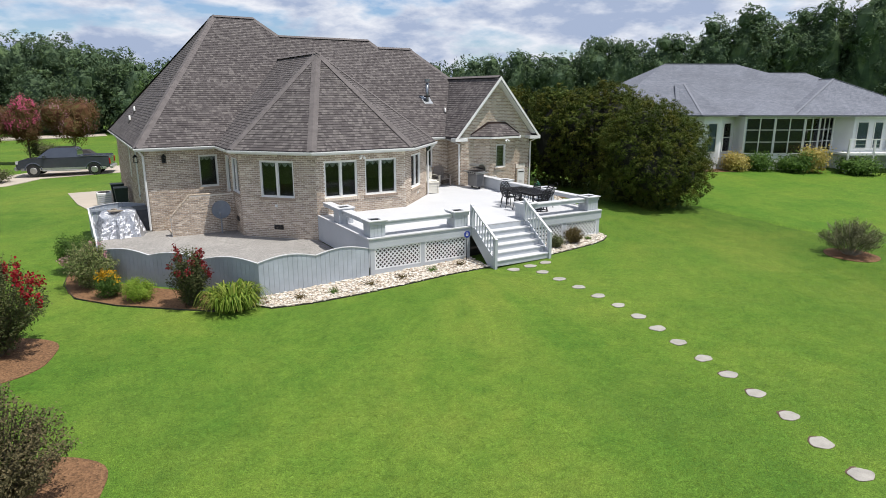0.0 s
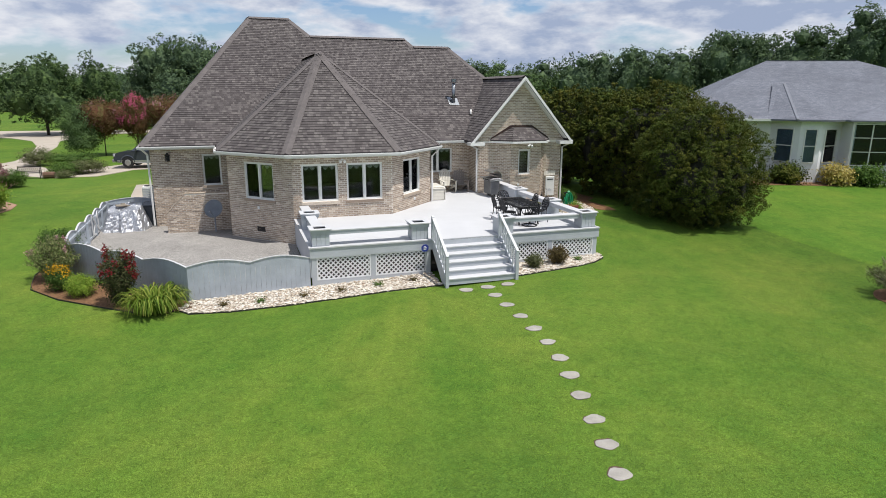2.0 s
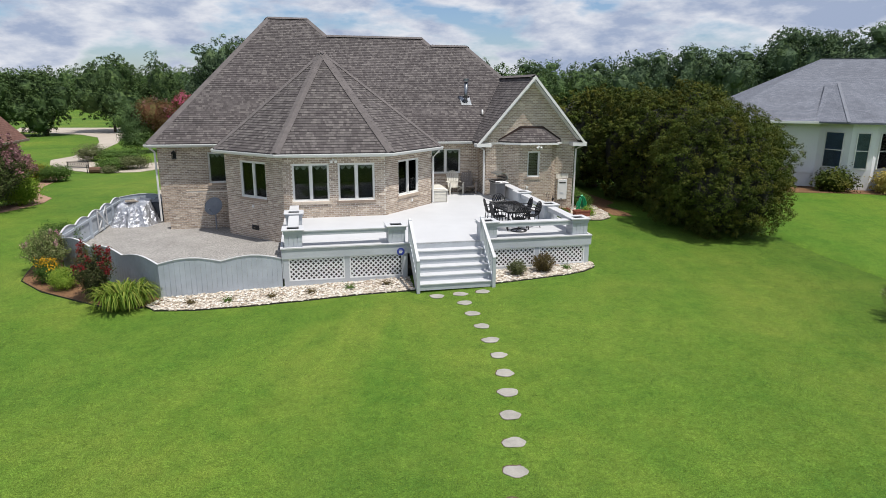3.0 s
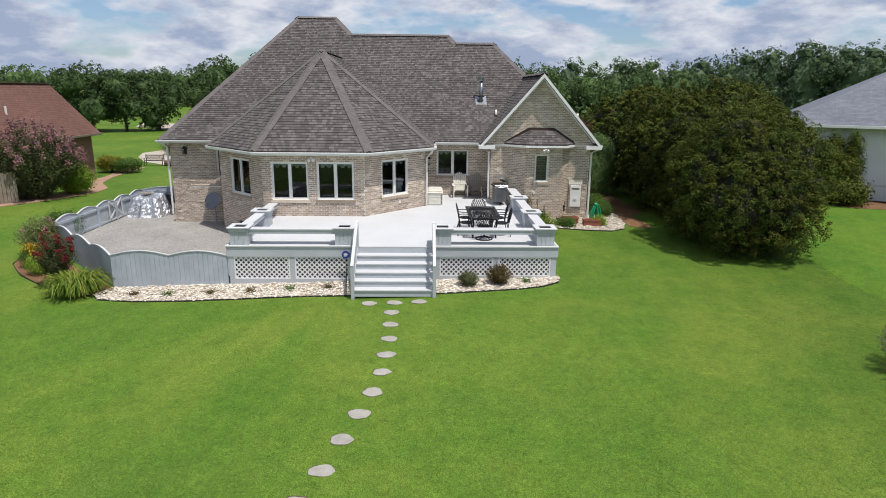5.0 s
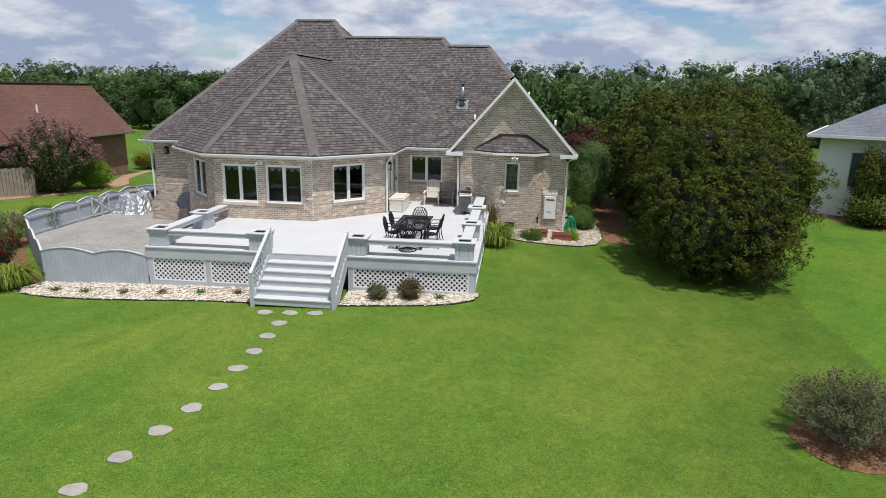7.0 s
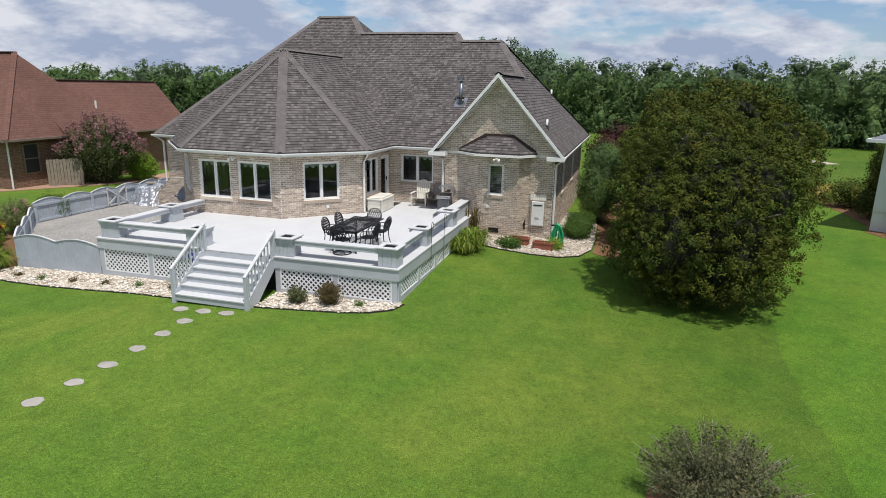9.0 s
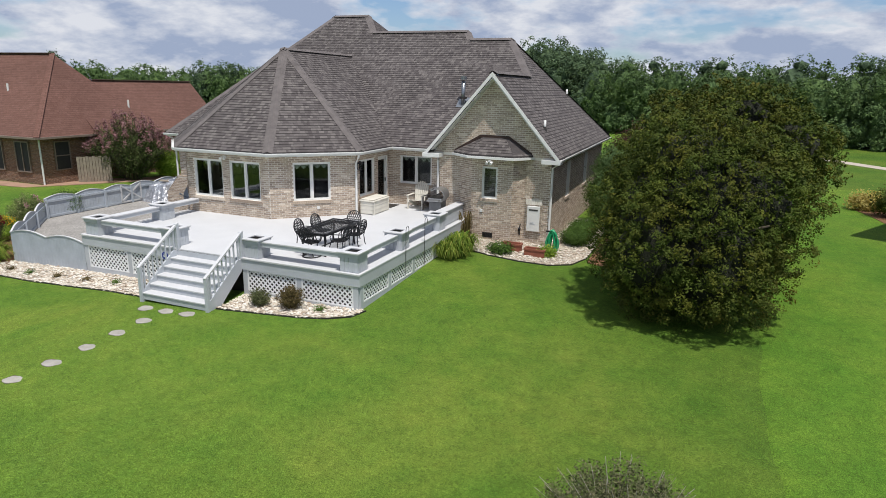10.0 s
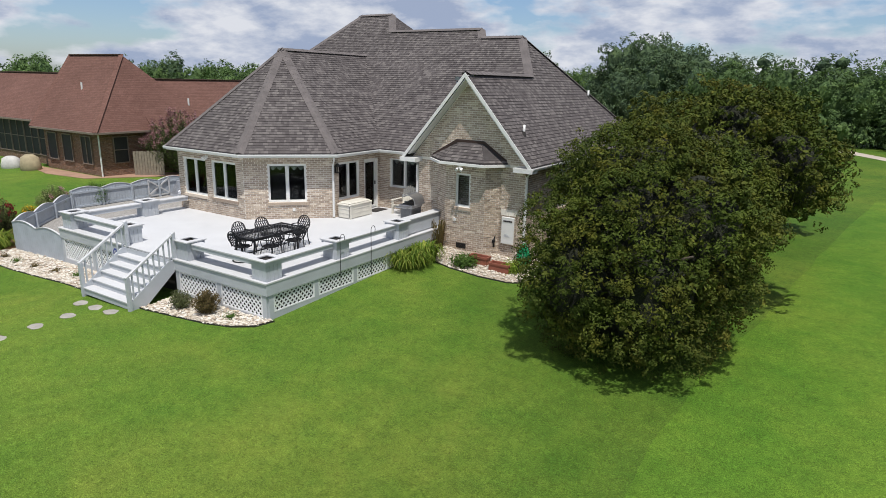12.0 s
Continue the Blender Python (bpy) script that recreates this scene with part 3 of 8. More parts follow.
def window(parent, a, b, hole, sashes=2, sill=True, valance=True, casing=WHITE, name="window"):
    u0, u1, z0, z1 = hole
    m = frame_of(a, b, u0)
    w = u1 - u0
    bm = bmesh.new()
    y0, y1, c = 0.03, 0.13, 0.042
    box(bm, 0, c, y0, y1, z0, z1, m); box(bm, w - c, w, y0, y1, z0, z1, m)
    box(bm, c, w - c, y0, y1, z1 - c, z1, m); box(bm, c, w - c, y0, y1, z0, z0 + c, m)
    for k in range(1, sashes):
        x = w * k / sashes
        box(bm, x - 0.032, x + 0.032, y0 - 0.01, y1, z0 + c, z1 - c, m)
    win = part(name, bm, casing, parent, "white window frame with dark glass" if casing is WHITE else "")
    for k in range(sashes):
        x0 = c if k == 0 else w * k / sashes + 0.032
        x1 = w - c if k == sashes - 1 else w * (k + 1) / sashes - 0.032
        s = 0.032
        bm = bmesh.new()
        box(bm, x0, x0 + s, 0.05, 0.11, z0 + c, z1 - c, m); box(bm, x1 - s, x1, 0.05, 0.11, z0 + c, z1 - c, m)
        box(bm, x0 + s, x1 - s, 0.05, 0.11, z1 - c - s, z1 - c, m); box(bm, x0 + s, x1 - s, 0.05, 0.11, z0 + c, z0 + c + s, m)
        part("sash", bm, casing, win)
        g = part("pane", box(bmesh.new(), x0 + s, x1 - s, 0.075, 0.083, z0 + c + s, z1 - c - s, m), GLASS, win, "clear glass pane")
        g.visible_shadow = False
    if sill:
        n = max(2, round((w + 0.1) / 0.085))
        out, b = [(w + 0.05, 0.1), (-0.05, 0.1), (-0.05, -0.045)], (w + 0.1) / n
        for k in range(1, n):
            out += [(-0.05 + b * k - 0.006, -0.045), (-0.05 + b * k, -0.03), (-0.05 + b * k + 0.006, -0.045)]
        bm = prism(out + [(w + 0.05, -0.045)], z0 - 0.11, z0 - 0.005)
        bmesh.ops.transform(bm, matrix=m, verts=bm.verts)
        part("sill", bm, BRICK_ONE, win, "brick rowlock sill")
    if valance:
        n = max(3, round(w / 0.28))
        v, f = [], []
        steps = n * 6
        for k in range(steps + 1):
            x = 0.06 + (w - 0.12) * k / steps
            dip = 0.13 + 0.12 * abs(math.sin(math.pi * k / 6))
            y = 0.2 + 0.012 * math.sin(k * 2.1)
            v += [m @ Vector((x, y, z1 - 0.02)), m @ Vector((x, y + 0.01, z1 - dip))]
        for k in range(steps):
            f.append((2 * k, 2 * k + 1, 2 * k + 3, 2 * k + 2))
        sheet("valance", [tuple(p) for p in v], f, CURTAIN, win, "white scalloped valance")
    return win


BRICKED = []


def brick_wall(a, b, holes=(), z0=-0.5, z1=EAVE - 0.05):
    ob = part("wall", wall_mesh(a, b, z0, z1, T, holes), MORTAR, house, "tan brick wall")
    BRICKED.append((ob, a, b, z0, z1, holes))
    return ob


# walls, counter-clockwise, outside on the right
C_SW, C_SEW = (-8.7, 11.1), (2.73, 11.2)
W_IN = (SW_W[0], 11.1)
WING_SW, WING_SE = (5.6, 9.94), (9.93, 9.94)
HOLES = {
    "south_main": [(2.02, 2.78, 1.72, 3.06)],
    "west_oct": [(0.2, 0.98, 1.05, 3.06), (1.3, 2.45, 1.66, 3.06)],
    "sw": [(0.86, 2.3, 1.63, 3.05)],
    "s": [(0.34, 1.7, 1.63, 3.05), (2.03, 3.42, 1.63, 3.05)],
    "se": [(0.85, 2.24, 1.63, 3.05)],
    "east_oct": [(0.3, 1.5, 1.63, 3.05), (1.8, 2.66, 1.02, 3.05)],
    "nook": [(0.53, 1.97, 1.9, 3.08)],
}
brick_wall(C_SW, W_IN, HOLES["south_main"])
window(house, C_SW, W_IN, HOLES["south_main"][0], 1)
brick_wall(W_IN, SW_W, HOLES["west_oct"])
window(house, W_IN, SW_W, HOLES["west_oct"][1], 2)
brick_wall(SW_W, S_W, HOLES["sw"])
window(house, SW_W, S_W, HOLES["sw"][0])
brick_wall(S_W, S_E, HOLES["s"])
for h in HOLES["s"]:
    window(house, S_W, S_E, h)
brick_wall(S_E, SE_E, HOLES["se"])
window(house, S_E, SE_E, HOLES["se"][0])
brick_wall(SE_E, C_SEW, HOLES["east_oct"])
window(house, SE_E, C_SEW, HOLES["east_oct"][0])
NOOK_E = (5.6, 11.2)
brick_wall(C_SEW, NOOK_E, HOLES["nook"])
window(house, C_SEW, NOOK_E, HOLES["nook"][0])
brick_wall(NOOK_E, WING_SW)
# the gabled wing's front
BAY = [(6.40, 9.94), (7.06, 9.5), (8.64, 9.5), (9.0, 9.94)]
brick_wall(WING_SW, WING_SE)
bm = bmesh.new()
lo = [bm.verts.new(p) for p in ((5.3, 9.94, EAVE - 0.05), (10.1, 9.94, EAVE - 0.05), (7.7, 9.94, 6.2))]
hi = [bm.verts.new(p) for p in ((5.3, 10.2, EAVE - 0.05), (10.1, 10.2, EAVE - 0.05), (7.7, 10.2, 6.2))]
bm.faces.new(lo); bm.faces.new(hi[::-1])
for i in range(3):
    bm.faces.new((lo[i], hi[i], hi[(i + 1) % 3], lo[(i + 1) % 3]))
GABLE = part("gable", bm, MORTAR, house, "brick gable")
for a, b, hs in ((BAY[0], BAY[1], []), (BAY[1], BAY[2], [(0.4, 1.0, 1.87, 3.06)]), (BAY[2], BAY[3], [])):
    brick_wall(a, b, hs, z1=3.42)
    for h in hs:
        window(house, a, b, h, 1, valance=False)
EAST = (9.93, 22.2)
brick_wall(WING_SE, EAST, [(3.0, 3.8, 1.6, 3.05), (7.0, 8.0, 1.6, 3.05)])
for h in ((3.0, 3.8, 1.6, 3.05), (7.0, 8.0, 1.6, 3.05)):
    window(house, WING_SE, EAST, h)
brick_wall(EAST, (3.7, 22.2)); brick_wall((3.7, 22.2), (3.7, 25.7)); brick_wall((3.7, 25.7), (-8.7, 25.7))
brick_wall((-8.7, 25.7), C_SW, [(7.2, 7.9, 1.5, 3.05), (10.3, 11.2, 0.95, 3.05)])
window(house, (-8.7, 25.7), C_SW, (7.2, 7.9, 1.5, 3.05), 1)
# the storey inside
part("floor", prism([(-8.4, 11.4), (-5.4, 11.4), (-5.4, 8.5), (-3.25, 6.4), (0.35, 6.4), (2.45, 8.5), (2.45, 11.5), (5.9, 11.5), (5.9, 10.3), (9.6, 10.3), (9.6, 21.9), (1.7, 21.9), (1.7, 25.4), (-8.4, 25.4)], 0.9, 1.0), ROOM, house)
part("inner_wall", boxes((-8.4, 9.6, 15.2, 15.3, 1.0, 3.35)), ROOM, house)
part("inner_ceiling", prism([(-8.4, 11.4), (-5.4, 11.4), (-5.4, 8.5), (-3.25, 6.4), (0.35, 6.4), (2.45, 8.5), (2.45, 11.5), (5.9, 11.5), (5.9, 10.3), (9.6, 10.3), (9.6, 21.9), (1.7, 21.9), (1.7, 25.4), (-8.4, 25.4)], 3.32, 3.38), ROOM, house)

# roof
SL, SY = 0.78, 10.7
def south_z(y): return EAVE + SL * (y - SY)
APEX = (-1.62, 10.2, 7.27)
OW, OE, OS, OD = -6.02, 3.10, 5.78, 2.42
VAL = SY + (APEX[2] - EAVE) / SL
e = EAVE
R2, R3, R1 = 17.1, 16.57, 18.3
z1_, z2_, z3_ = south_z(R1), south_z(R2), south_z(R3)
WX, EX = -9.02, 10.28
roof_polys = {
    "south": [(WX, SY, e), (EX, SY, e), (6.27, R3, z3_), (4.3, R3, z3_), (3.93, R2, z2_), (-1.14, R2, z2_), (-2.1, R1, z1_), (-4.1, R1, z1_)],
    "west": [(WX, SY, e), (-4.1, R1, z1_), (WX, 25.9, e)],
    "north": [(WX, 25.9, e), (-4.1, R1, z1_), (-2.1, R1, z1_), (3.98, 25.9, e)],
    "step": [(-2.1, R1, z1_), (-1.14, R2, z2_), (3.98, 23.5, e), (3.98, 25.9, e)],
    "north_mid": [(-1.14, R2, z2_), (3.93, R2, z2_), (3.98, 23.5, e)],
    "north_east": [(4.3, R3, z3_), (6.27, R3, z3_), (EX, 22.44, e), (3.98, 22.44, e)],
    "north_gap": [(3.93, R2, z2_), (4.3, R3, z3_), (3.98, 23.5, e)],
    "east": [(EX, 9.54, e), (EX, 22.45, e), (6.27, R3, z3_), (7.7, 14.48, 6.42), (7.7, 9.54, 6.42)],
    "wing_west": [(5.12, 9.54, e), (7.7, 9.54, 6.42), (7.7, 14.48, 6.42), (5.12, 10.7, e)],
    "oct_s": [(OW + OD, OS, e), (OE - OD, OS, e), APEX],
    "oct_se": [(OE - OD, OS, e), (OE, OS + OD, e), APEX],
    "oct_e": [(OE, OS + OD, e), (OE, SY, e), (APEX[0], VAL, APEX[2]), APEX],
    "oct_sw": [(OW, OS + OD, e), (OW + OD, OS, e), APEX],
    "oct_w": [(OW, SY, e), (OW, OS + OD, e), APEX, (APEX[0], VAL, APEX[2])],
    "bay_s": [(7.0, 9.2, 3.5), (8.72, 9.2, 3.5), (8.15, 9.93, 4.1), (7.35, 9.93, 4.1)],
    "bay_w": [(6.15, 9.9, 3.5), (7.0, 9.2, 3.5), (7.35, 9.93, 4.1), (7.2, 9.93, 4.1)],
    "bay_e": [(8.72, 9.2, 3.5), (9.25, 9.9, 3.5), (8.3, 9.93, 4.1), (8.15, 9.93, 4.1)],
}
roof_label = "weathered grey-brown asphalt shingles"
ROOFS = {}
for key, pts in roof_polys.items():
    n = (Vector(pts[1]) - Vector(pts[0])).cross(Vector(pts[2]) - Vector(pts[0]))
    if n.z < 0:
        pts = pts[::-1]
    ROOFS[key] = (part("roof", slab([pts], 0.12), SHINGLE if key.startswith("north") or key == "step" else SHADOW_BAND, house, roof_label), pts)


def cap(a, b, w=0.185, t=0.03, fall=0.5):
    """Bent cap shingles along a hip or ridge."""
    a, b = Vector(a), Vector(b)
    d = (b - a).normalized()
    s = d.cross(Vector((0, 0, 1))).normalized()
    L = (b - a).length
    n = max(2, int(L / 0.28))
    bm = bmesh.new()
    for k in range(n):
        p, q = a + d * (L * k / n), a + d * (L * (k + 1) / n + 0.03)
        drop = w * fall
        rows = []
        for c, lift in ((p, t * 0.7), (q, t * 0.5)):
            rows.append([bm.verts.new(c + s * w * f + Vector((0, 0, lift + 0.014 - (drop if f else -0.012)))) for f in (-1, 0, 1)])
        for i in range(2):
            bm.faces.new((rows[0][i], rows[0][i + 1], rows[1][i + 1], rows[1][i]))
    return part("ridge_cap", bm, SHINGLE_CAP, house, "paler cap shingles", kind="stuff")


P = roof_polys
for a, b in ((P["south"][0], P["south"][7]), (P["oct_s"][0], APEX), (P["oct_s"][1], APEX), (P["oct_se"][1], APEX), (P["oct_sw"][0], APEX),
             (APEX, (APEX[0], VAL, APEX[2])), (P["south"][7], P["south"][6]), (P["south"][6], P["south"][5]), (P["south"][5], P["south"][4]),
             (P["south"][4], P["south"][3]), (P["south"][3], P["south"][2]), (P["south"][2], (7.7, 14.48, 6.42)), ((7.7, 9.56, 6.42), (7.7, 14.48, 6.42)),
             (P["west"][2], P["west"][1]), (P["east"][1], P["east"][2])):
    cap(a, b, fall=0.27 if APEX in (a, b) and abs(a[0] - b[0]) > 0.1 else 0.5)


def eave_run(pts, name="gutter"):
    """White fascia with a half-round-fronted gutter along an eave, outside on the right."""
    bm = bmesh.new()
    pts = [Vector((*p, 0)) for p in pts]
    prof = [(0.02, -0.125), (-0.08, -0.118), (-0.105, -0.05), (-0.10, -0.02), (-0.085, -0.02), (-0.08, -0.085), (0.02, -0.085)]
    rings = []
    for i, p in enumerate(pts):
        ds = []
        if i: ds.append((p - pts[i - 1]).normalized())
        if i < len(pts) - 1: ds.append((pts[i + 1] - p).normalized())
        ns = [Vector((-d.y, d.x, 0)) for d in ds]
        n = ns[0]
        if len(ns) == 2:
            n = (ns[0] + ns[1]) / (1 + ns[0].dot(ns[1]))
        rings.append([bm.verts.new(p + n * x + Vector((0, 0, EAVE + z))) for x, z in prof])
    k = len(prof)
    for a, b in zip(rings, rings[1:]):
        for i in range(k):
            bm.faces.new((a[i], b[i], b[(i + 1) % k], a[(i + 1) % k]))
    bm.faces.new(rings[0][::-1]); bm.faces.new(rings[-1])
    return part(name, bm, WHITE, house, "white metal gutter")


eave_run([(WX, 25.9), (WX, SY), (OW, SY), (OW, OS + OD), (OW + OD, OS), (OE - OD, OS), (OE, OS + OD), (OE, SY), (5.12, SY)])
eave_run([(EX, 9.54), (EX, 22.45)])
# soffits
part("soffit", prism([(WX, SY), (OW, SY), (OW, OS + OD), (OW + OD, OS), (OE - OD, OS), (OE, OS + OD), (OE, SY), (5.3, SY), (5.3, 11.3),
                      (2.6, 11.3), (2.6, 8.45), (0.4, 6.25), (-3.3, 6.25), (-5.5, 8.45), (-5.5, 11.25), (WX, 11.25)], EAVE - 0.155, EAVE - 0.13), WHITE, house)
# gable rake boards and soffits, one a slope
for k in (-1, 1):
    w = Vector((k, 0, -1.143)).normalized()
    up = Vector((k * 1.143, 0, 1)).normalized()
    bm, end = bmesh.new(), 2.62
    out = [(7.7, 6.415), (7.7 + k * end, 6.415 - 1.143 * end), (7.7 + k * end, 6.255 - 1.143 * end), (7.7, 6.255)]
    lo, hi = ([bm.verts.new((x, y, z)) for x, z in out] for y in (9.505, 9.535))
    bm.faces.new(lo); bm.faces.new(hi[::-1])
    for i in range(4):
        bm.faces.new((lo[i], hi[i], hi[(i + 1) % 4], lo[(i + 1) % 4]))
    part("rake_board", bm, WHITE, house, "white rake board of the gable")
    top = Vector((7.7, 9.735, 6.42)) - up * 0.14
    part("rake_soffit", bar(bmesh.new(), top, top + w * 3.7, 0.39, 0.02, up), WHITE, house)
for x0, x1 in ((5.02, 5.72), (9.66, 10.34)):
    part("eave_return", boxes((x0, x1, 9.49, 9.93, 3.27, 3.42)), WHITE, house, "white boxed eave return")
bm = bmesh.new()
for p, q in zip(((6.2, 3.5), (7.2, 4.08), (8.3, 4.08)), ((7.2, 4.08), (8.3, 4.08), (9.2, 3.5))):
    lo = [bm.verts.new((x, y, z + dz)) for y in (9.90, 9.925) for (x, z), dz in ((p, -0.02), (q, -0.02), (q, 0.09), (p, 0.09))]
    for f in ((0, 1, 2, 3), (7, 6, 5, 4), (0, 4, 5, 1), (3, 2, 6, 7), (1, 5, 6, 2), (0, 3, 7, 4)):
        bm.faces.new([lo[k] for k in f])
part("flashing", bm, plain("brown_flashing", (0.055, 0.030, 0.026), 0.5, 0.3), house, "dark red-brown metal flashing")
part("bay_fascia", prism([(6.08, 9.9), (6.97, 9.13), (8.75, 9.13), (9.32, 9.9), (9.32, 9.93), (6.08, 9.93)], 3.365, 3.45), WHITE, house, "white bay eave board")


def downspout(pts, r=0.045):
    return part("downspout", tube(bmesh.new(), pts, r, 6), WHITE, house, "white downspout")


downspout([(SE_E[0] + 0.3, SE_E[1] - 0.25, 3.35), (SE_E[0] + 0.27, SE_E[1] - 0.22, 3.25), (SE_E[0] + 0.06, SE_E[1] - 0.06, 3.0), (SE_E[0] + 0.06, SE_E[1] - 0.06, 1.05)])
downspout([(-8.95, 10.72, 3.35), (-8.78, 11.0, 3.1), (-8.78, 11.0, 0.1)])
downspout([(5.2, 10.7, 3.35), (5.5, 9.95, 3.1), (5.52, 9.93, 1.05)])
downspout([(10.25, 9.6, 3.3), (10.0, 9.9, 3.1), (10.0, 9.9, 0.1)])


# ---- the deck ----
DZ = 1.0
deck = thing("deck", (1.75, 1.4, 0), "raised timber deck, white floor with grey rails, planters and lattice", "deck")
part("deck_floor", prism([(-3.33, 1.4), (6.85, 1.4), (6.85, 9.96), (5.61, 9.96), (5.59, 11.19), (2.75, 11.19), (2.75, 8.40), (0.46, 6.11), (-3.33, 6.11)], DZ - 0.04, DZ), DECK_TOP, deck, "white painted deck boards")
for x0, x1 in ((-3.37, 0.62), (3.02, 6.89)):
    part("rim_board", boxes((x0, x1, 1.36, 1.4, 0.68, 0.99)), DECK_SIDE, deck)
part("rim_board", boxes((6.85, 6.89, 1.4, 9.9, 0.68, 0.99)), DECK_SIDE, deck)
part("rim_board", boxes((-3.37, -3.33, 1.4, 6.1, 0.05, 0.99)), DECK_SIDE, deck)
for r in ((-3.40, 0.62, 1.33, 1.44), (3.02, 6.90, 1.33, 1.44), (6.83, 6.90, 1.44, 9.9), (-3.40, -3.32, 1.44, 6.0)):
    part("nosing", boxes((*r, 0.992, 1.03)), DECK_TOP, deck)


def planter(x, y, w=0.27):
    top, lip = 1.58, 0.07
    out = []
    for c, d in (((-1, -1), (1, 0)), ((1, -1), (0, 1)), ((1, 1), (-1, 0)), ((-1, 1), (0, -1))):
        out.append((x + c[0] * w, y + c[1] * w))
        for k in (0.5, 1.0, 1.5):
            for o, deep in ((-0.006, 0.0), (0.0, 0.014), (0.006, 0.0)):
                out.append((x + c[0] * w + d[0] * (k * w + o) - d[1] * deep, y + c[1] * w + d[1] * (k * w + o) + d[0] * deep))
    bm = prism(out, DZ + 0.001, top - 0.09)
    p = part("planter_post", bm, DECK_SIDE, deck, "grey boarded planter post")
    bm = bmesh.new()
    o, i = w + lip, w - 0.09
    for r in ((-o, o, -o, -i), (-o, o, i, o), (-o, -i, -i, i), (i, o, -i, i)):
        box(bm, x + r[0], x + r[1], y + r[2], y + r[3], top - 0.04, top, bevel=0.006)
    part("cap", bm, DECK_TOP, p, "pale cap with a square opening")
    bm = bmesh.new()
    o = w + 0.03
    for r in ((-o, o, -o, -w + 0.001), (-o, o, w, o), (-o, -w + 0.001, -w, w), (w, o, -w, w)):
        box(bm, x + r[0], x + r[1], y + r[2], y + r[3], top - 0.15, top - 0.041)
    part("collar", bm, DECK_SIDE, p)
    part("soil", boxes((x - w + 0.03, x + w - 0.03, y - w + 0.03, y + w - 0.03, top - 0.089, top - 0.075)), DARK_AND_SHADE, p, "dark soil")


PY, PX = 1.74, 6.5
POSTS = [(-3.0, PY), (0.22, PY), (3.28, PY), (PX, PY), (PX, 4.4), (PX, 7.4), (-3.0, 4.4)]
for x, y in POSTS:
    planter(x, y)


def rail(a, b):
    """A flat cap rail with face boards between two planter posts."""
    horizontal = abs(a[0] - b[0]) > abs(a[1] - b[1])
    bm, bt = bmesh.new(), bmesh.new()
    if horizontal:
        y = a[1]
        box(bt, a[0], b[0], y - 0.17, y + 0.17, 1.47, 1.505)
        box(bm, a[0], b[0], y - 0.15, y - 0.12, 1.35, 1.469); box(bm, a[0], b[0], y + 0.12, y + 0.15, 1.35, 1.469)
    else:
        x = a[0]
        box(bt, x - 0.17, x + 0.17, a[1], b[1], 1.47, 1.505)
        box(bm, x - 0.15, x - 0.12, a[1], b[1], 1.35, 1.469); box(bm, x + 0.12, x + 0.15, a[1], b[1], 1.35, 1.469)
    r = part("rail", bm, DECK_SIDE, deck, "grey rail face boards")
    part("rail_cap", bt, DECK_TOP, r, "pale flat rail cap")


W_ = 0.28
rail((-3.0 + W_, PY), (0.22 - W_, PY)); rail((3.28 + W_, PY), (PX - W_, PY))
rail((PX, PY + W_), (PX, 4.4 - W_)); rail((PX, 4.4 + W_), (PX, 7.4 - W_))
rail((-3.0, PY + W_), (-3.0, 4.4 - W_)); rail((-3.0, 4.4 + W_), (-3.0, 6.05))
part("side_panel", boxes((PX + 0.12, PX + 0.15, 7.68, 9.93, 1.03, 1.52)), DECK_SIDE, deck, "solid grey side panel")
part("side_panel", boxes((PX - 0.15, PX - 0.12, 7.68, 9.93, 1.001, 1.52)), DECK_SIDE, deck)
part("rail_cap", boxes((PX - 0.19, PX + 0.19, 7.75, 9.95, 1.522, 1.56)), DECK_TOP, deck)


def lattice(a, b, z0, z1):
    """A framed panel of crossed slats from a to b on plan."""
    a, b = Vector((*a, 0)), Vector((*b, 0))
    L, H = (b - a).length, z1 - z0
    d = (b - a) / L
    n = Vector((d.y, -d.x, 0))
    bm = bmesh.new()
    step = 0.154
    for sgn, lift in ((1, 0.0), (-1, 0.009)):
        k = -int(H / step) - 1
        while k * step < L + H:
            u0 = k * step
            lo, hi = (max(0.0, -u0), min(H, L - u0)) if sgn > 0 else (max(0.0, u0 - L), min(H, u0))
            if hi - lo > 0.02:
                p, q = ((u0 + sgn * lo, lo), (u0 + sgn * hi, hi))
                bar(bm, a + d * p[0] + Vector((0, 0, z0 + p[1])) + n * lift, a + d * q[0] + Vector((0, 0, z0 + q[1])) + n * lift, 0.009, 0.042, n.cross(Vector((sgn * d.x, sgn * d.y, 1))))
            k += 1
    part("lattice_panel", bm, LATTICE, deck, "white diagonal lattice", kind="stuff")


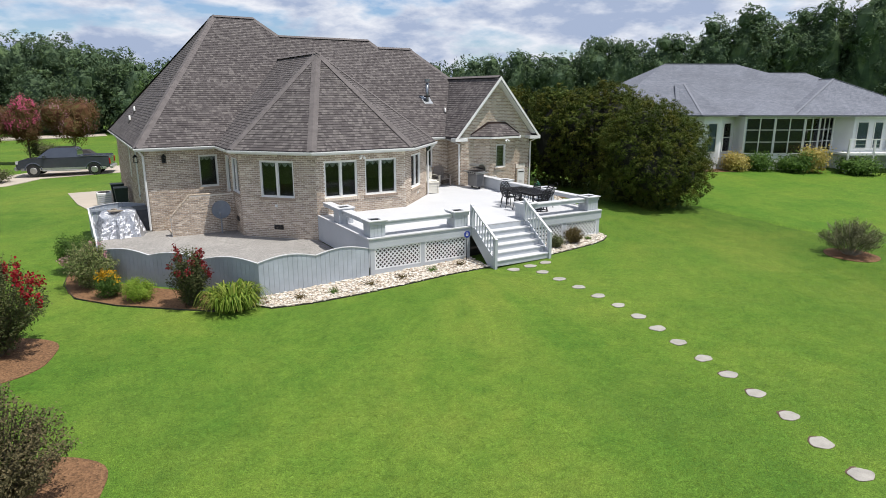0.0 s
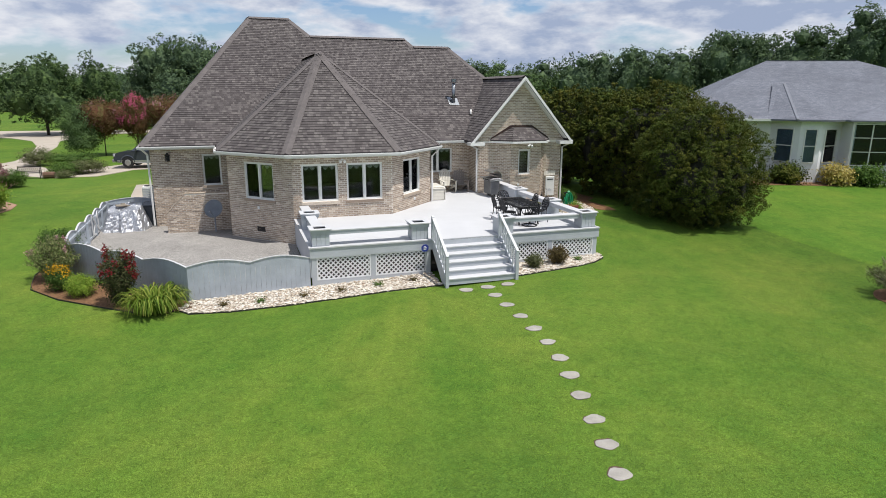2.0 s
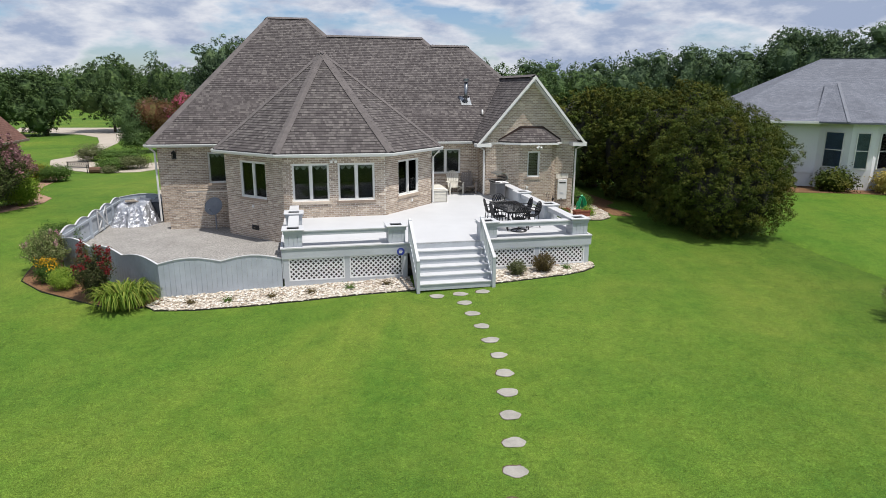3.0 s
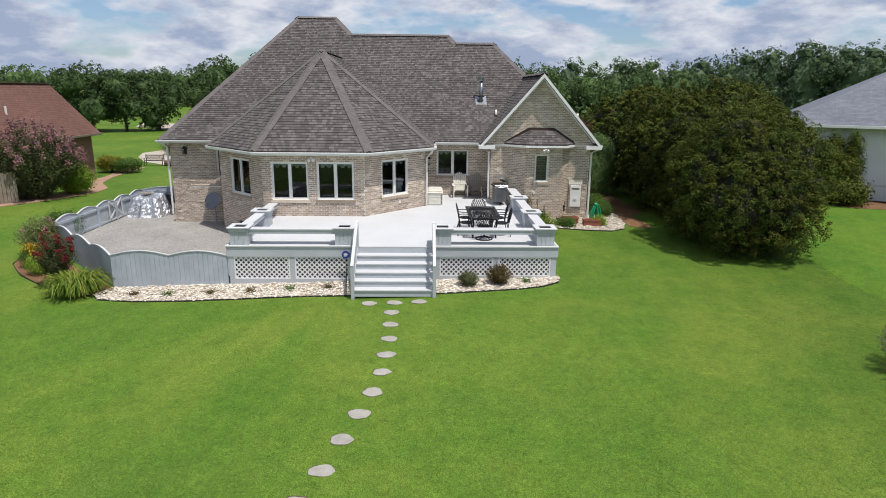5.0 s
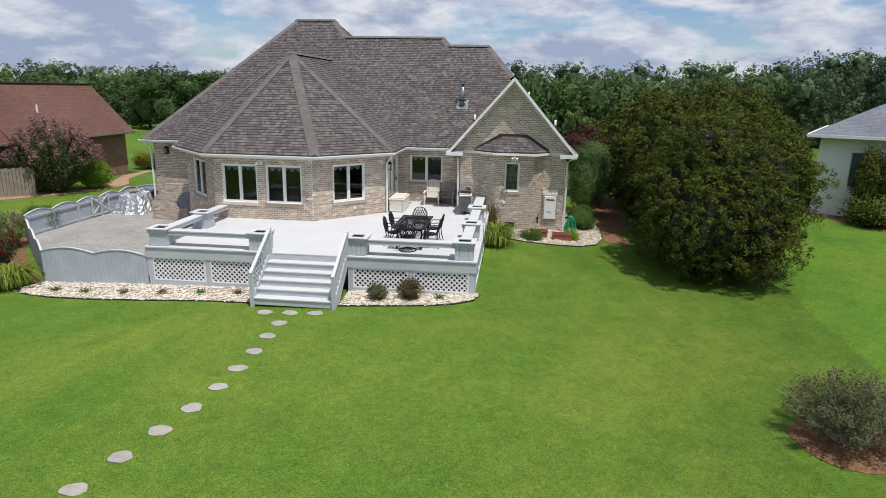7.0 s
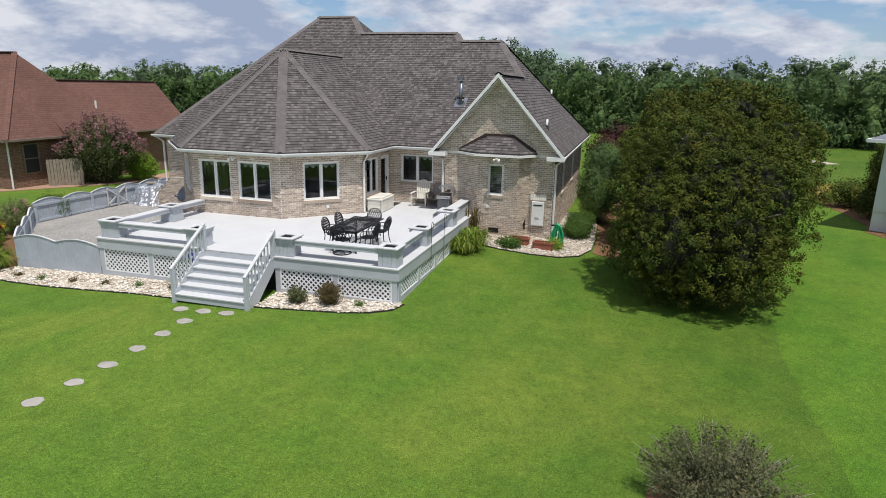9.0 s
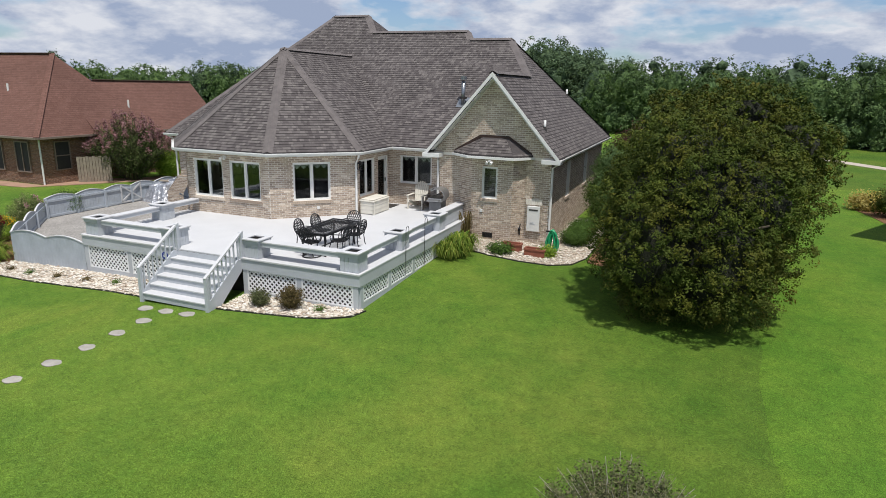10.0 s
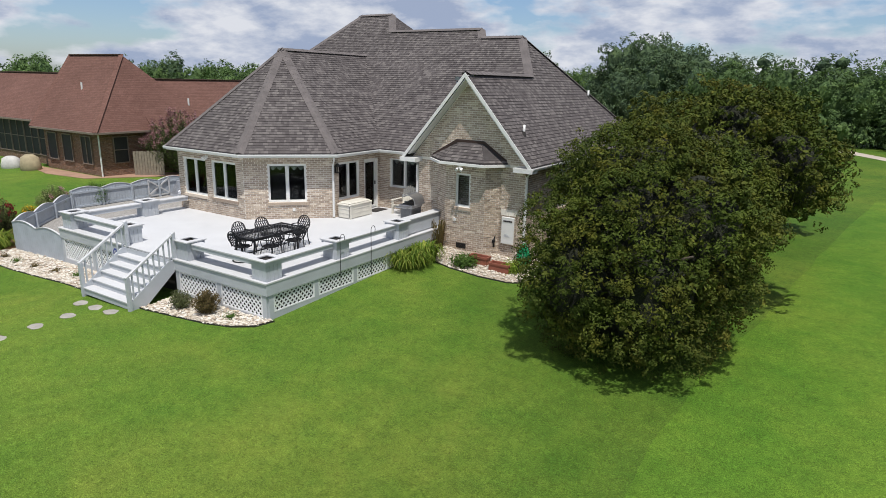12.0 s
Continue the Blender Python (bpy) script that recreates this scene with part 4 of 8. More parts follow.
def skirt(a, b, cuts, base):
    """Posts, rails and lattice under the deck edge."""
    a2, b2 = Vector((*a, 0)), Vector((*b, 0))
    L = (b2 - a2).length
    m = frame_of(a, b, 0)
    for u0, u1 in zip(cuts, cuts[1:]):
        z = base + 0.0
        lattice(along(a, b, u0 + 0.06, 0.0)[:2], along(a, b, u1 - 0.06, 0.0)[:2], z + 0.06, 0.69)
        bm = bmesh.new()
        for r in ((u0 + 0.08, u1 - 0.08, 0.645, 0.685), (u0 + 0.08, u1 - 0.08, z + 0.075, z + 0.115), (u0 + 0.08, u0 + 0.12, z + 0.115, 0.645), (u1 - 0.12, u1 - 0.08, z + 0.115, 0.645)):
            box(bm, r[0], r[1], -0.034, -0.016, r[2], r[3], m)
        part("lattice_frame", bm, LATTICE, deck, "white frame of the lattice panel")
        part("skirt_rail", box(bmesh.new(), u0 + 0.07, u1 - 0.07, -0.03, 0.02, z - 0.1, z + 0.07, m), DECK_SIDE, deck)
    for u in cuts:
        part("skirt_post", box(bmesh.new(), u - 0.075, u + 0.075, -0.035, 0.06, base - 0.4, 0.68, m), DECK_SIDE, deck)


skirt((-3.33, 1.42), (0.6, 1.42), (0.08, 1.95, 3.8), -0.12)
skirt((3.05, 1.42), (6.85, 1.42), (0.06, 1.9, 3.7), -0.02)
skirt((6.83, 1.42), (6.83, 9.9), (0.1, 1.75, 3.4, 5.05, 6.7, 8.35), 0.1)
# near-black sheets stand in for the shade under the deck
part("skirt_back", boxes((-3.2, 6.7, 1.62, 1.64, -0.4, 0.9), (6.6, 6.62, 1.7, 9.8, -0.3, 0.9)), DARK_AND_SHADE, deck)

# stairs
SX0, SX1, NT = 0.66, 2.98, 6
rise, run, foot = (DZ + 0.12) / NT, 0.28, -0.12
for k in range(NT - 1):
    y, z = 1.36 - run * (NT - 1 - k), foot + rise * (k + 1)
    part("tread", boxes((SX0, SX1, y - 0.025, y + run + 0.01, z - 0.04, z), bevel=0.005), DECK_TOP, deck, "white stair tread")
    part("riser", boxes((SX0, SX1, y, y + 0.02, z - rise - 0.02, z - 0.041)), DECK_SIDE, deck)
part("riser", boxes((SX0, SX1, 1.36, 1.38, DZ - rise, DZ - 0.041)), DECK_SIDE, deck)
for x in (SX0 - 0.05, SX1):
    bm = bmesh.new()
    ys = [(-0.06, foot - 0.25), (0.2, foot - 0.2), (1.36, DZ - 0.36), (1.36, DZ - 0.02), (1.2, DZ - 0.02), (-0.06, foot + rise)]
    lo = [bm.verts.new((x, y, z)) for y, z in ys]; hi = [bm.verts.new((x + 0.05, y, z)) for y, z in ys]
    bm.faces.new(lo); bm.faces.new(hi[::-1])
    for i in range(6):
        bm.faces.new((lo[i], hi[i], hi[(i + 1) % 6], lo[(i + 1) % 6]))
    part("stringer", bm, DECK_SIDE, deck)
for x in (SX0 - 0.025, SX1 + 0.025):
    r = part("stair_rail", bar(bmesh.new(), (x, -0.1, foot + rise + 0.72), (x, 1.46, DZ + 0.78), 0.09, 0.05), DECK_TOP, deck, "sloping white stair rail")
    part("newel", boxes((x - 0.05, x + 0.05, -0.1, 0.0, foot - 0.1, foot + rise + 0.72)), DECK_SIDE, r)
    part("newel", boxes((x - 0.05, x + 0.05, 1.36, 1.46, DZ - 0.02, DZ + 0.76)), DECK_SIDE, r)
    n = 9
    for k in range(1, n):
        y = -0.08 + 1.5 * k / n
        zt = foot + rise + 0.72 + (DZ + 0.78 - foot - rise - 0.72) * (y + 0.1) / 1.56
        part("baluster", boxes((x - 0.018, x + 0.018, y - 0.018, y + 0.018, zt - 0.84, zt - 0.01)), DECK_SIDE, r)

# ---- side yard: gravel and scalloped fence ----
def level_patch(name, outline, z, material, label, category):
    ob = part(name, prism(outline, z - 0.6, z), material)
    return tagged(ob, label, category, kind="structure")


level_patch("gravel_patio", [(-3.38, 1.45), (-3.38, 6.1), (-5.64, 8.39), (-5.64, 11.09), (-8.69, 11.09), (-8.69, 13.0), (-10.9, 13.0), (-10.9, 5.5), (-6.93, 1.45)], 0.02, GRAVEL, "grey pea gravel patio inside the fence", "gravel")
fence = thing("fence", (-7, 3.4, -0.3), "grey scalloped board fence enclosing a gravel yard", "fence")


def fence_run(a, b, top, base, dips, amp=0.14):
    m = frame_of(a, b, 0)
    L = (Vector(b) - Vector(a)).length
    n = max(2, round(L / 0.145))
    w = L / n
    def crest(u):
        return top + amp * (abs(math.sin(math.pi * dips * u / L)) - 0.75)
    for k in range(n):
        bm = bmesh.new()
        u0, u1 = k * w + 0.003, (k + 1) * w - 0.003
        vs = [m @ Vector(p) for y in (0.0, 0.022) for p in ((u0, y, base), (u1, y, base), (u1, y, crest(u1)), (u0, y, crest(u0)))]
        vs = [bm.verts.new(p) for p in vs]
        for f in ((0, 1, 2, 3), (7, 6, 5, 4), (0, 4, 5, 1), (1, 5, 6, 2), (2, 6, 7, 3), (3, 7, 4, 0)):
            bm.faces.new([vs[i] for i in f])
        part("board", bm, FENCE, fence)
    bm = bmesh.new()
    steps = max(8, int(dips * 8))
    rings = []
    for k in range(steps + 1):
        p = L * k / steps
        rings.append([bm.verts.new(m @ Vector((p, 0.01 + y, crest(p) + 0.015 + z))) for y, z in ((-0.03, -0.012), (0.03, -0.012), (0.03, 0.012), (-0.03, 0.012))])
    for a_, b_ in zip(rings, rings[1:]):
        for i in range(4):
            bm.faces.new((a_[i], b_[i], b_[(i + 1) % 4], a_[(i + 1) % 4]))
    bm.faces.new(rings[0]); bm.faces.new(rings[-1][::-1])
    part("crest", bm, DECK_TOP, fence, "pale capping strip")
    for k in range(int(dips) + 1):
        u = min(L - 0.05, max(0.05, L * k / max(1, dips)))
        part("post", box(bmesh.new(), u - 0.045, u + 0.045, 0.03, 0.12, base, crest(u) - 0.02, m), FENCE, fence)
    part("rail", box(bmesh.new(), 0, L, 0.023, 0.06, top - 0.25, top - 0.16, m), FENCE, fence)
    part("rail", box(bmesh.new(), 0, L, 0.023, 0.06, 0.05, 0.14, m), FENCE, fence)


fence_run((-6.93, 1.4), (-3.38, 1.4), 0.80, -0.45, 2)
fence_run((-10.9, 5.5), (-6.93, 1.4), 0.78, -0.45, 3)
fence_run((-10.9, 12.9), (-10.9, 5.5), 0.95, -0.45, 5)
fence_run((-8.72, 12.9), (-10.9, 12.9), 1.0, -0.3, 1)


def door(a, b, hole, glass_from, material, parent, label):
    """A door leaf with its frame, glazed above glass_from."""
    u0, u1, z0, z1 = hole
    m = frame_of(a, b, u0)
    w = u1 - u0
    bm = bmesh.new()
    box(bm, 0, 0.06, 0.02, 0.16, z0, z1, m); box(bm, w - 0.06, w, 0.02, 0.16, z0, z1, m); box(bm, 0.06, w - 0.06, 0.02, 0.16, z1 - 0.06, z1, m)
    d = part("door", bm, WHITE, parent, label)
    bm = bmesh.new()
    s = 0.085
    box(bm, 0.065, 0.065 + s, 0.07, 0.115, z0 + 0.01, z1 - 0.065, m); box(bm, w - 0.065 - s, w - 0.065, 0.07, 0.115, z0 + 0.01, z1 - 0.065, m)
    box(bm, 0.065 + s, w - 0.065 - s, 0.07, 0.115, z1 - 0.065 - s, z1 - 0.065, m); box(bm, 0.065 + s, w - 0.065 - s, 0.07, 0.115, z0 + 0.01, glass_from, m)
    part("leaf", bm, material, d)
    g = part("pane", box(bmesh.new(), 0.065 + s, w - 0.065 - s, 0.088, 0.096, glass_from, z1 - 0.065 - s, m), GLASS, d)
    g.visible_shadow = False
    part("handle", box(bmesh.new(), w - 0.15, w - 0.11, 0.02, 0.07, z0 + 0.95, z0 + 1.1, m, 0.01), IRON, d, "dark door handle")
    part("threshold", box(bmesh.new(), 0, w, -0.02, 0.16, z0 - 0.03, z0, m), WHITE, d)


door(SE_E, C_SEW, HOLES["east_oct"][1], 1.12, WHITE, house, "white glazed patio door")
door(W_IN, SW_W, HOLES["west_oct"][0], 1.6, WHITE, house, "white half-glazed side door")
door((-8.7, 25.7), C_SW, (10.3, 11.2, 0.95, 3.05), 2.4, WHITE, house, "white west side door")


# ---- fixtures on the brick house ----
def lantern(a, b, u, z):
    """A black carriage lantern on a wall."""
    m = frame_of(a, b, u)
    p = m.translation
    t = thing("wall_lantern", (p.x, p.y, z), "black carriage lantern on the brick wall", "wall lamp", "wall lanterns")
    m = m.copy(); m.translation = (p.x, p.y, z)
    part("back_plate", box(bmesh.new(), -0.06, 0.06, -0.02, 0.0, -0.12, 0.12, m), IRON, t)
    bm = bmesh.new()
    for x, y in ((-0.07, -0.2), (0.07, -0.2), (-0.07, -0.06), (0.07, -0.06)):
        box(bm, x - 0.008, x + 0.008, y - 0.008, y + 0.008, -0.12, 0.1, m)
    box(bm, -0.085, 0.085, -0.215, -0.045, -0.14, -0.12, m)
    part("cage", bm, IRON, t)
    bm = bmesh.new()
    r = bmesh.ops.create_cone(bm, cap_ends=True, segments=4, radius1=0.15, radius2=0.02, depth=0.12)["verts"]
    bmesh.ops.transform(bm, matrix=m @ Matrix.Translation((0, -0.13, 0.16)) @ Matrix.Rotation(math.pi / 4, 4, "Z"), verts=r)
    part("hood", bm, IRON, t)


lantern(C_SW, W_IN, 0.68, 2.95)
lantern(SE_E, C_SEW, 0.12, 2.85)
lantern((-8.7, 25.7), C_SW, 12.0, 2.75)


def foundation_vent(a, b, u, z):
    m = frame_of(a, b, u)
    bm = box(bmesh.new(), -0.2, 0.2, -0.016, 0.02, z, z + 0.19, m)
    v = part("foundation_vent", bm, DARK_AND_SHADE, house, "dark crawl-space vent")
    for k in range(4):
        part("slat", box(bmesh.new(), -0.19, 0.19, -0.024, -0.017, z + 0.02 + k * 0.043, z + 0.04 + k * 0.043, m), IRON, v)


foundation_vent(SW_W, S_W, 1.55, 0.36)
foundation_vent(BAY[1], BAY[2], 0.69, 0.39)
foundation_vent(W_IN, SW_W, 1.9, 0.5)
for a, b, u, z in ((S_E, SE_E, 1.75, 1.3), (BAY[1], BAY[2], 0.42, 1.35), (SW_W, S_W, 1.5, 1.25)):
    part("outlet_cover", box(bmesh.new(), u - 0.05, u + 0.05, -0.04, 0.0, z, z + 0.1, frame_of(a, b, 0)), WHITE, house, "small white outlet cover")


def floodlight(x, y, z):
    t = thing("floodlight", (x, y, z), "twin white floodlight under the eave", "lamp", "floodlights")
    part("base", boxes((x - 0.05, x + 0.05, y - 0.02, y + 0.05, z - 0.03, z + 0.03)), WHITE, t)
    for s in (-1, 1):
        bm = bmesh.new()
        r = bmesh.ops.create_cone(bm, cap_ends=True, segments=10, radius1=0.055, radius2=0.03, depth=0.12)["verts"]
        bmesh.ops.transform(bm, matrix=pose(x + s * 0.09, y - 0.06, z - 0.05, -60, s * 25, 0), verts=r)
        part("lamp_head", bm, WHITE, t)


floodlight(-1.5, 6.04, 3.2); floodlight(7.85, 9.12, 3.3)

# utility panel by the wing's corner
panel = thing("utility_panel", (9.4, 9.95, 0.68), "white metal utility panel recessed in the brick wall", "panel")
part("door_panel", boxes((9.15, 9.63, 9.84, 9.93, 0.72, 1.66), bevel=0.01), WHITE, panel)
part("frame", boxes((9.1, 9.15, 9.87, 9.939, 0.68, 1.7), (9.63, 9.68, 9.87, 9.939, 0.68, 1.7)), BRICK, panel)
part("slot", boxes((9.22, 9.56, 9.83, 9.839, 1.5, 1.55)), DARK_AND_SHADE, panel)
for k in range(7):
    part("soldier_brick", boxes((9.08 + k * 0.088, 9.16 + k * 0.088, 9.90, 9.938, 1.71, 1.92)), MORTAR, panel)
for k in range(3):
    part("lettering", boxes((9.28, 9.28 + 0.2 - 0.03 * k, 9.833, 9.839, 0.98 + k * 0.035, 0.99 + k * 0.035)), DECK_SIDE, panel)
bib = thing("hose_bib", (8.9, 9.9, 0.7), "dark pipe and tap on the brick wall", "tap")
part("pipe", tube(bmesh.new(), [(8.92, 9.8, 0.55), (8.9, 9.78, 0.75), (8.91, 9.86, 0.95)], 0.03, 6), IRON, bib)
part("valve", boxes((8.86, 8.95, 9.72, 9.84, 0.7, 0.82), bevel=0.02), IRON, bib)

# roof pipes
METAL = plain("galvanised_flue", (0.32, 0.34, 0.36), 0.35, 0.9)
flue = thing("flue_pipe", (5.36, 12.9, south_z(12.9)), "tall galvanised flue pipe with a cap on the roof", "pipe")
zf = south_z(12.9)
part("pipe", tube(bmesh.new(), [(5.36, 12.9, zf - 0.2), (5.36, 12.9, zf + 0.95)], 0.085, 12), METAL, flue, smooth=True)
part("cap", tube(bmesh.new(), [(5.36, 12.9, zf + 0.98), (5.36, 12.9, zf + 1.12)], 0.14, 12), METAL, flue)
part("collar", tube(bmesh.new(), [(5.36, 12.9, zf + 0.2), (5.36, 12.9, zf + 0.27)], 0.16, 12), DARK_AND_SHADE, flue)
part("flashing", slab([[(5.1, 12.7, south_z(12.7) + 0.02), (5.62, 12.7, south_z(12.7) + 0.02), (5.62, 13.2, south_z(13.2) + 0.02), (5.1, 13.2, south_z(13.2) + 0.02)]], 0.015), METAL, flue)
for x, y, z in ((-8.1, 19.6, 4.62), (-8.45, 18.6, 4.2), (9.45, 10.6, 4.47), (8.45, 19.2, 5.58), (6.0, 12.1, south_z(12.1))):
    t = thing("vent_pipe", (x, y, z), "short white plumbing vent pipe on the roof", "pipe", "vent pipes")
    part("pipe", tube(bmesh.new(), [(x, y, z - 0.15), (x, y, z + 0.28)], 0.045, 8), WHITE, t, smooth=True)
    part("boot", tube(bmesh.new(), [(x, y, z - 0.12), (x, y, z + 0.06)], 0.1, 8, 0.05), DARK_AND_SHADE, t)

# ---- things on the deck ----
CREAM = plain("cream_resin", (0.70, 0.67, 0.59), 0.5, var=0.1)
RESIN_TAN = plain("faded_brown_resin", (0.30, 0.26, 0.23), 0.55, var=0.1)
STEEL = plain("brushed_steel", (0.45, 0.45, 0.46), 0.3, 0.85, var=0.12)


def dining_chair(x, y, turn, swivel=False):
    t = thing("dining_chair", (x, y, DZ), "black cast-metal swivel chair on a round base ring" if swivel else "black cast-metal patio chair with a lattice back", "chair", "chairs round the table", turn=turn)
    L = dict(local=True)
    bm = tube(bmesh.new(), [(0.23 * math.cos(a), -0.02 + 0.21 * math.sin(a), 0.43) for a in np.linspace(0, 2 * math.pi, 17)], 0.016, 6)
    s = part("seat", bm, IRON, t, smooth=True, **L)
    bm = bmesh.new()
    for k in range(-3, 4):
        o = k * 0.06
        h = math.sqrt(max(0.0, 0.21 ** 2 - o * o))
        bar(bm, (o, -0.02 - h, 0.43), (o, -0.02 + h, 0.43), 0.026, 0.012)
        bar(bm, (-h, -0.02 + o, 0.434), (h, -0.02 + o, 0.434), 0.026, 0.012)
    part("seat_lattice", bm, IRON, s, **L)
    arch = [(0.25 * math.cos(a), 0.2 + 0.12 * (0.5 + 0.5 * math.sin(a)), 0.68 + 0.24 * math.sin(a)) for a in np.linspace(0, 2 * math.pi, 21)]
    b = part("backrest", tube(bmesh.new(), arch, 0.016, 6), IRON, t, smooth=True, **L)
    bm = bmesh.new()
    for k in range(-3, 4):
        for sg in (-1, 1):
            pts = []
            for j in range(9):
                v = -1 + j / 4
                xx = 0.24 * (k / 3.2 + sg * 0.5 * v)
                if (xx / 0.25) ** 2 + v * v <= 1.02:
                    pts.append((xx, 0.2 + 0.12 * (0.5 + 0.5 * v), 0.68 + 0.24 * v))
            if len(pts) > 1:
                tube(bm, pts, 0.012, 5)
    part("back_lattice", bm, IRON, b, **L)
    if swivel:
        part("base_ring", tube(bmesh.new(), [(0.27 * math.cos(a), 0.27 * math.sin(a), 0.02) for a in np.linspace(0, 2 * math.pi, 21)], 0.02, 6), IRON, t, smooth=True, **L)
        part("pedestal", tube(bmesh.new(), [(0, 0, 0.42), (0, 0, 0.06)], 0.03, 8), IRON, t, smooth=True, **L)
        for k in range(4):
            a = math.pi / 4 + k * math.pi / 2
            part("spoke", tube(bmesh.new(), [(0, 0, 0.1), (0.14 * math.cos(a), 0.14 * math.sin(a), 0.07), (0.27 * math.cos(a), 0.27 * math.sin(a), 0.02)], 0.015, 6), IRON, t, smooth=True, **L)
    for sx in (-1, 1):
        if not swivel:
            part("leg", tube(bmesh.new(), [(sx * 0.19, -0.17, 0.43), (sx * 0.22, -0.22, 0.25), (sx * 0.21, -0.24, 0.0)], 0.016, 6), IRON, t, smooth=True, **L)
        part("back_post" if swivel else "leg", tube(bmesh.new(), [(sx * 0.17, 0.24, 0.55), (sx * 0.18, 0.2, 0.44)] if swivel else [(sx * 0.17, 0.24, 0.55), (sx * 0.18, 0.2, 0.4), (sx * 0.19, 0.22, 0.2), (sx * 0.2, 0.28, 0.0)], 0.016, 6), IRON, t, smooth=True, **L)
        part("arm", tube(bmesh.new(), [(sx * 0.2, 0.25, 0.66), (sx * 0.27, 0.1, 0.66), (sx * 0.28, -0.1, 0.65), (sx * 0.25, -0.18, 0.56), (sx * 0.2, -0.17, 0.43)], 0.015, 6), IRON, t, smooth=True, **L)
    return t


first = dining_chair(4.1, 3.05, 90)
for x, y, r in ((4.12, 3.9, 86), (5.3, 3.0, -90), (5.3, 3.88, -94), (4.68, 4.66, 3)):
    copy_thing(first, pose(x, y, DZ, 0, 0, r))

dining_chair(4.66, 2.47, 182, True)

tb = thing("dining_table", (4.64, 3.42, DZ), "black cast-metal rectangular patio table with a pierced top", "table")
x0, x1, y0, y1, tz = 4.16, 5.2, 2.38, 4.46, 1.72
bm = bmesh.new()
for r in ((x0, x1, y0, y0 + 0.07), (x0, x1, y1 - 0.07, y1), (x0, x0 + 0.07, y0, y1), (x1 - 0.07, x1, y0, y1)):
    box(bm, *r, tz - 0.03, tz, bevel=0.008)
tt = part("tabletop", bm, IRON, tb)
bm = bmesh.new()
for k in range(int((x1 - x0 + y1 - y0) / 0.11)):
    c = k * 0.11
    for sg in (1, -1):
        lo, hi = max(0.0, c - (y1 - y0)), min(x1 - x0, c)
        if hi - lo > 0.05:
            p, q = (lo, c - lo), (hi, c - hi)
            if sg > 0:
                bar(bm, (x0 + p[0], y0 + p[1], tz - 0.014), (x0 + q[0], y0 + q[1], tz - 0.014), 0.02, 0.008)
            else:
                bar(bm, (x1 - p[0], y0 + p[1], tz - 0.017), (x1 - q[0], y0 + q[1], tz - 0.017), 0.02, 0.008)
part("top_lattice", bm, IRON, tt, kind="stuff")
for sx in (0.14, 0.9):
    for sy in (0.2, 1.88):
        x, y = x0 + sx, y0 + sy
        part("leg", tube(bmesh.new(), [(x, y, tz - 0.03), (x + 0.02, y, tz - 0.25), (x - 0.03, y, tz - 0.5), (x, y, DZ)], 0.03, 8), IRON, tb, smooth=True)
part("apron", boxes((x0 + 0.1, x1 - 0.1, y0 + 0.14, y0 + 0.17, tz - 0.11, tz - 0.031), (x0 + 0.1, x1 - 0.1, y1 - 0.17, y1 - 0.14, tz - 0.11, tz - 0.031),
                    (x0 + 0.1, x0 + 0.13, y0 + 0.17, y1 - 0.17, tz - 0.11, tz - 0.031), (x1 - 0.13, x1 - 0.1, y0 + 0.17, y1 - 0.17, tz - 0.11, tz - 0.031)), IRON, tb)
part("stretcher", tube(bmesh.new(), [(4.68, y0 + 0.2, DZ + 0.18), (4.68, y1 - 0.2, DZ + 0.18)], 0.02, 6), IRON, tb)


def adirondack(x, y, turn, material, label):
    t = thing("adirondack_chair", (x, y, DZ), label, "chair", "Adirondack chairs", turn=turn)
    for k in range(6):
        yy = -0.28 + k * 0.095
        part("seat_slat", box(bmesh.new(), -0.27, 0.27, -0.04, 0.04, -0.01, 0.01, pose(0, yy, 0.36 - 0.17 * (yy + 0.28), -10, 0, 0)), material, t, local=True)
    for k in range(7):
        u = -0.24 + k * 0.08
        h = 0.84 - 2.9 * u * u
        part("back_slat", box(bmesh.new(), -0.034, 0.034, -0.01, 0.01, 0, h, pose(u * 0.9, 0.27, 0.24, -16, 0, u * -10) @ pose(0, 0, 0, 0, u * 16, 0)), material, t, local=True)
    for sx in (-1, 1):
        part("arm", box(bmesh.new(), sx * 0.32 - 0.05, sx * 0.32 + 0.05, -0.38, 0.32, 0.54, 0.565, bevel=0.01), material, t, local=True)
        part("front_leg", box(bmesh.new(), sx * 0.31 - 0.02, sx * 0.31 + 0.02, -0.36, -0.25, 0, 0.54), material, t, local=True)
        part("side_rail", bar(bmesh.new(), (sx * 0.28, -0.33, 0.34), (sx * 0.28, 0.55, 0.03), 0.03, 0.11), material, t, local=True)
    part("back_brace", box(bmesh.new(), -0.36, 0.36, 0.33, 0.37, 0.5, 0.54), material, t, local=True)
    return t


adirondack(4.32, 10.7, 2, CREAM, "cream resin Adirondack chair against the brick wall")
adirondack(4.98, 10.72, -4, RESIN_TAN, "faded brown Adirondack chair beside the cream one")
st = thing("side_table", (4.72, 10.95, DZ), "small low side table between two chairs", "table")
part("tabletop", boxes((4.58, 4.86, 10.8, 11.1, DZ + 0.44, DZ + 0.47), bevel=0.008), RESIN_TAN, st)
for x in (4.61, 4.83):
    for y in (10.83, 11.07):
        part("leg", boxes((x - 0.018, x + 0.018, y - 0.018, y + 0.018, DZ, DZ + 0.44)), RESIN_TAN, st)

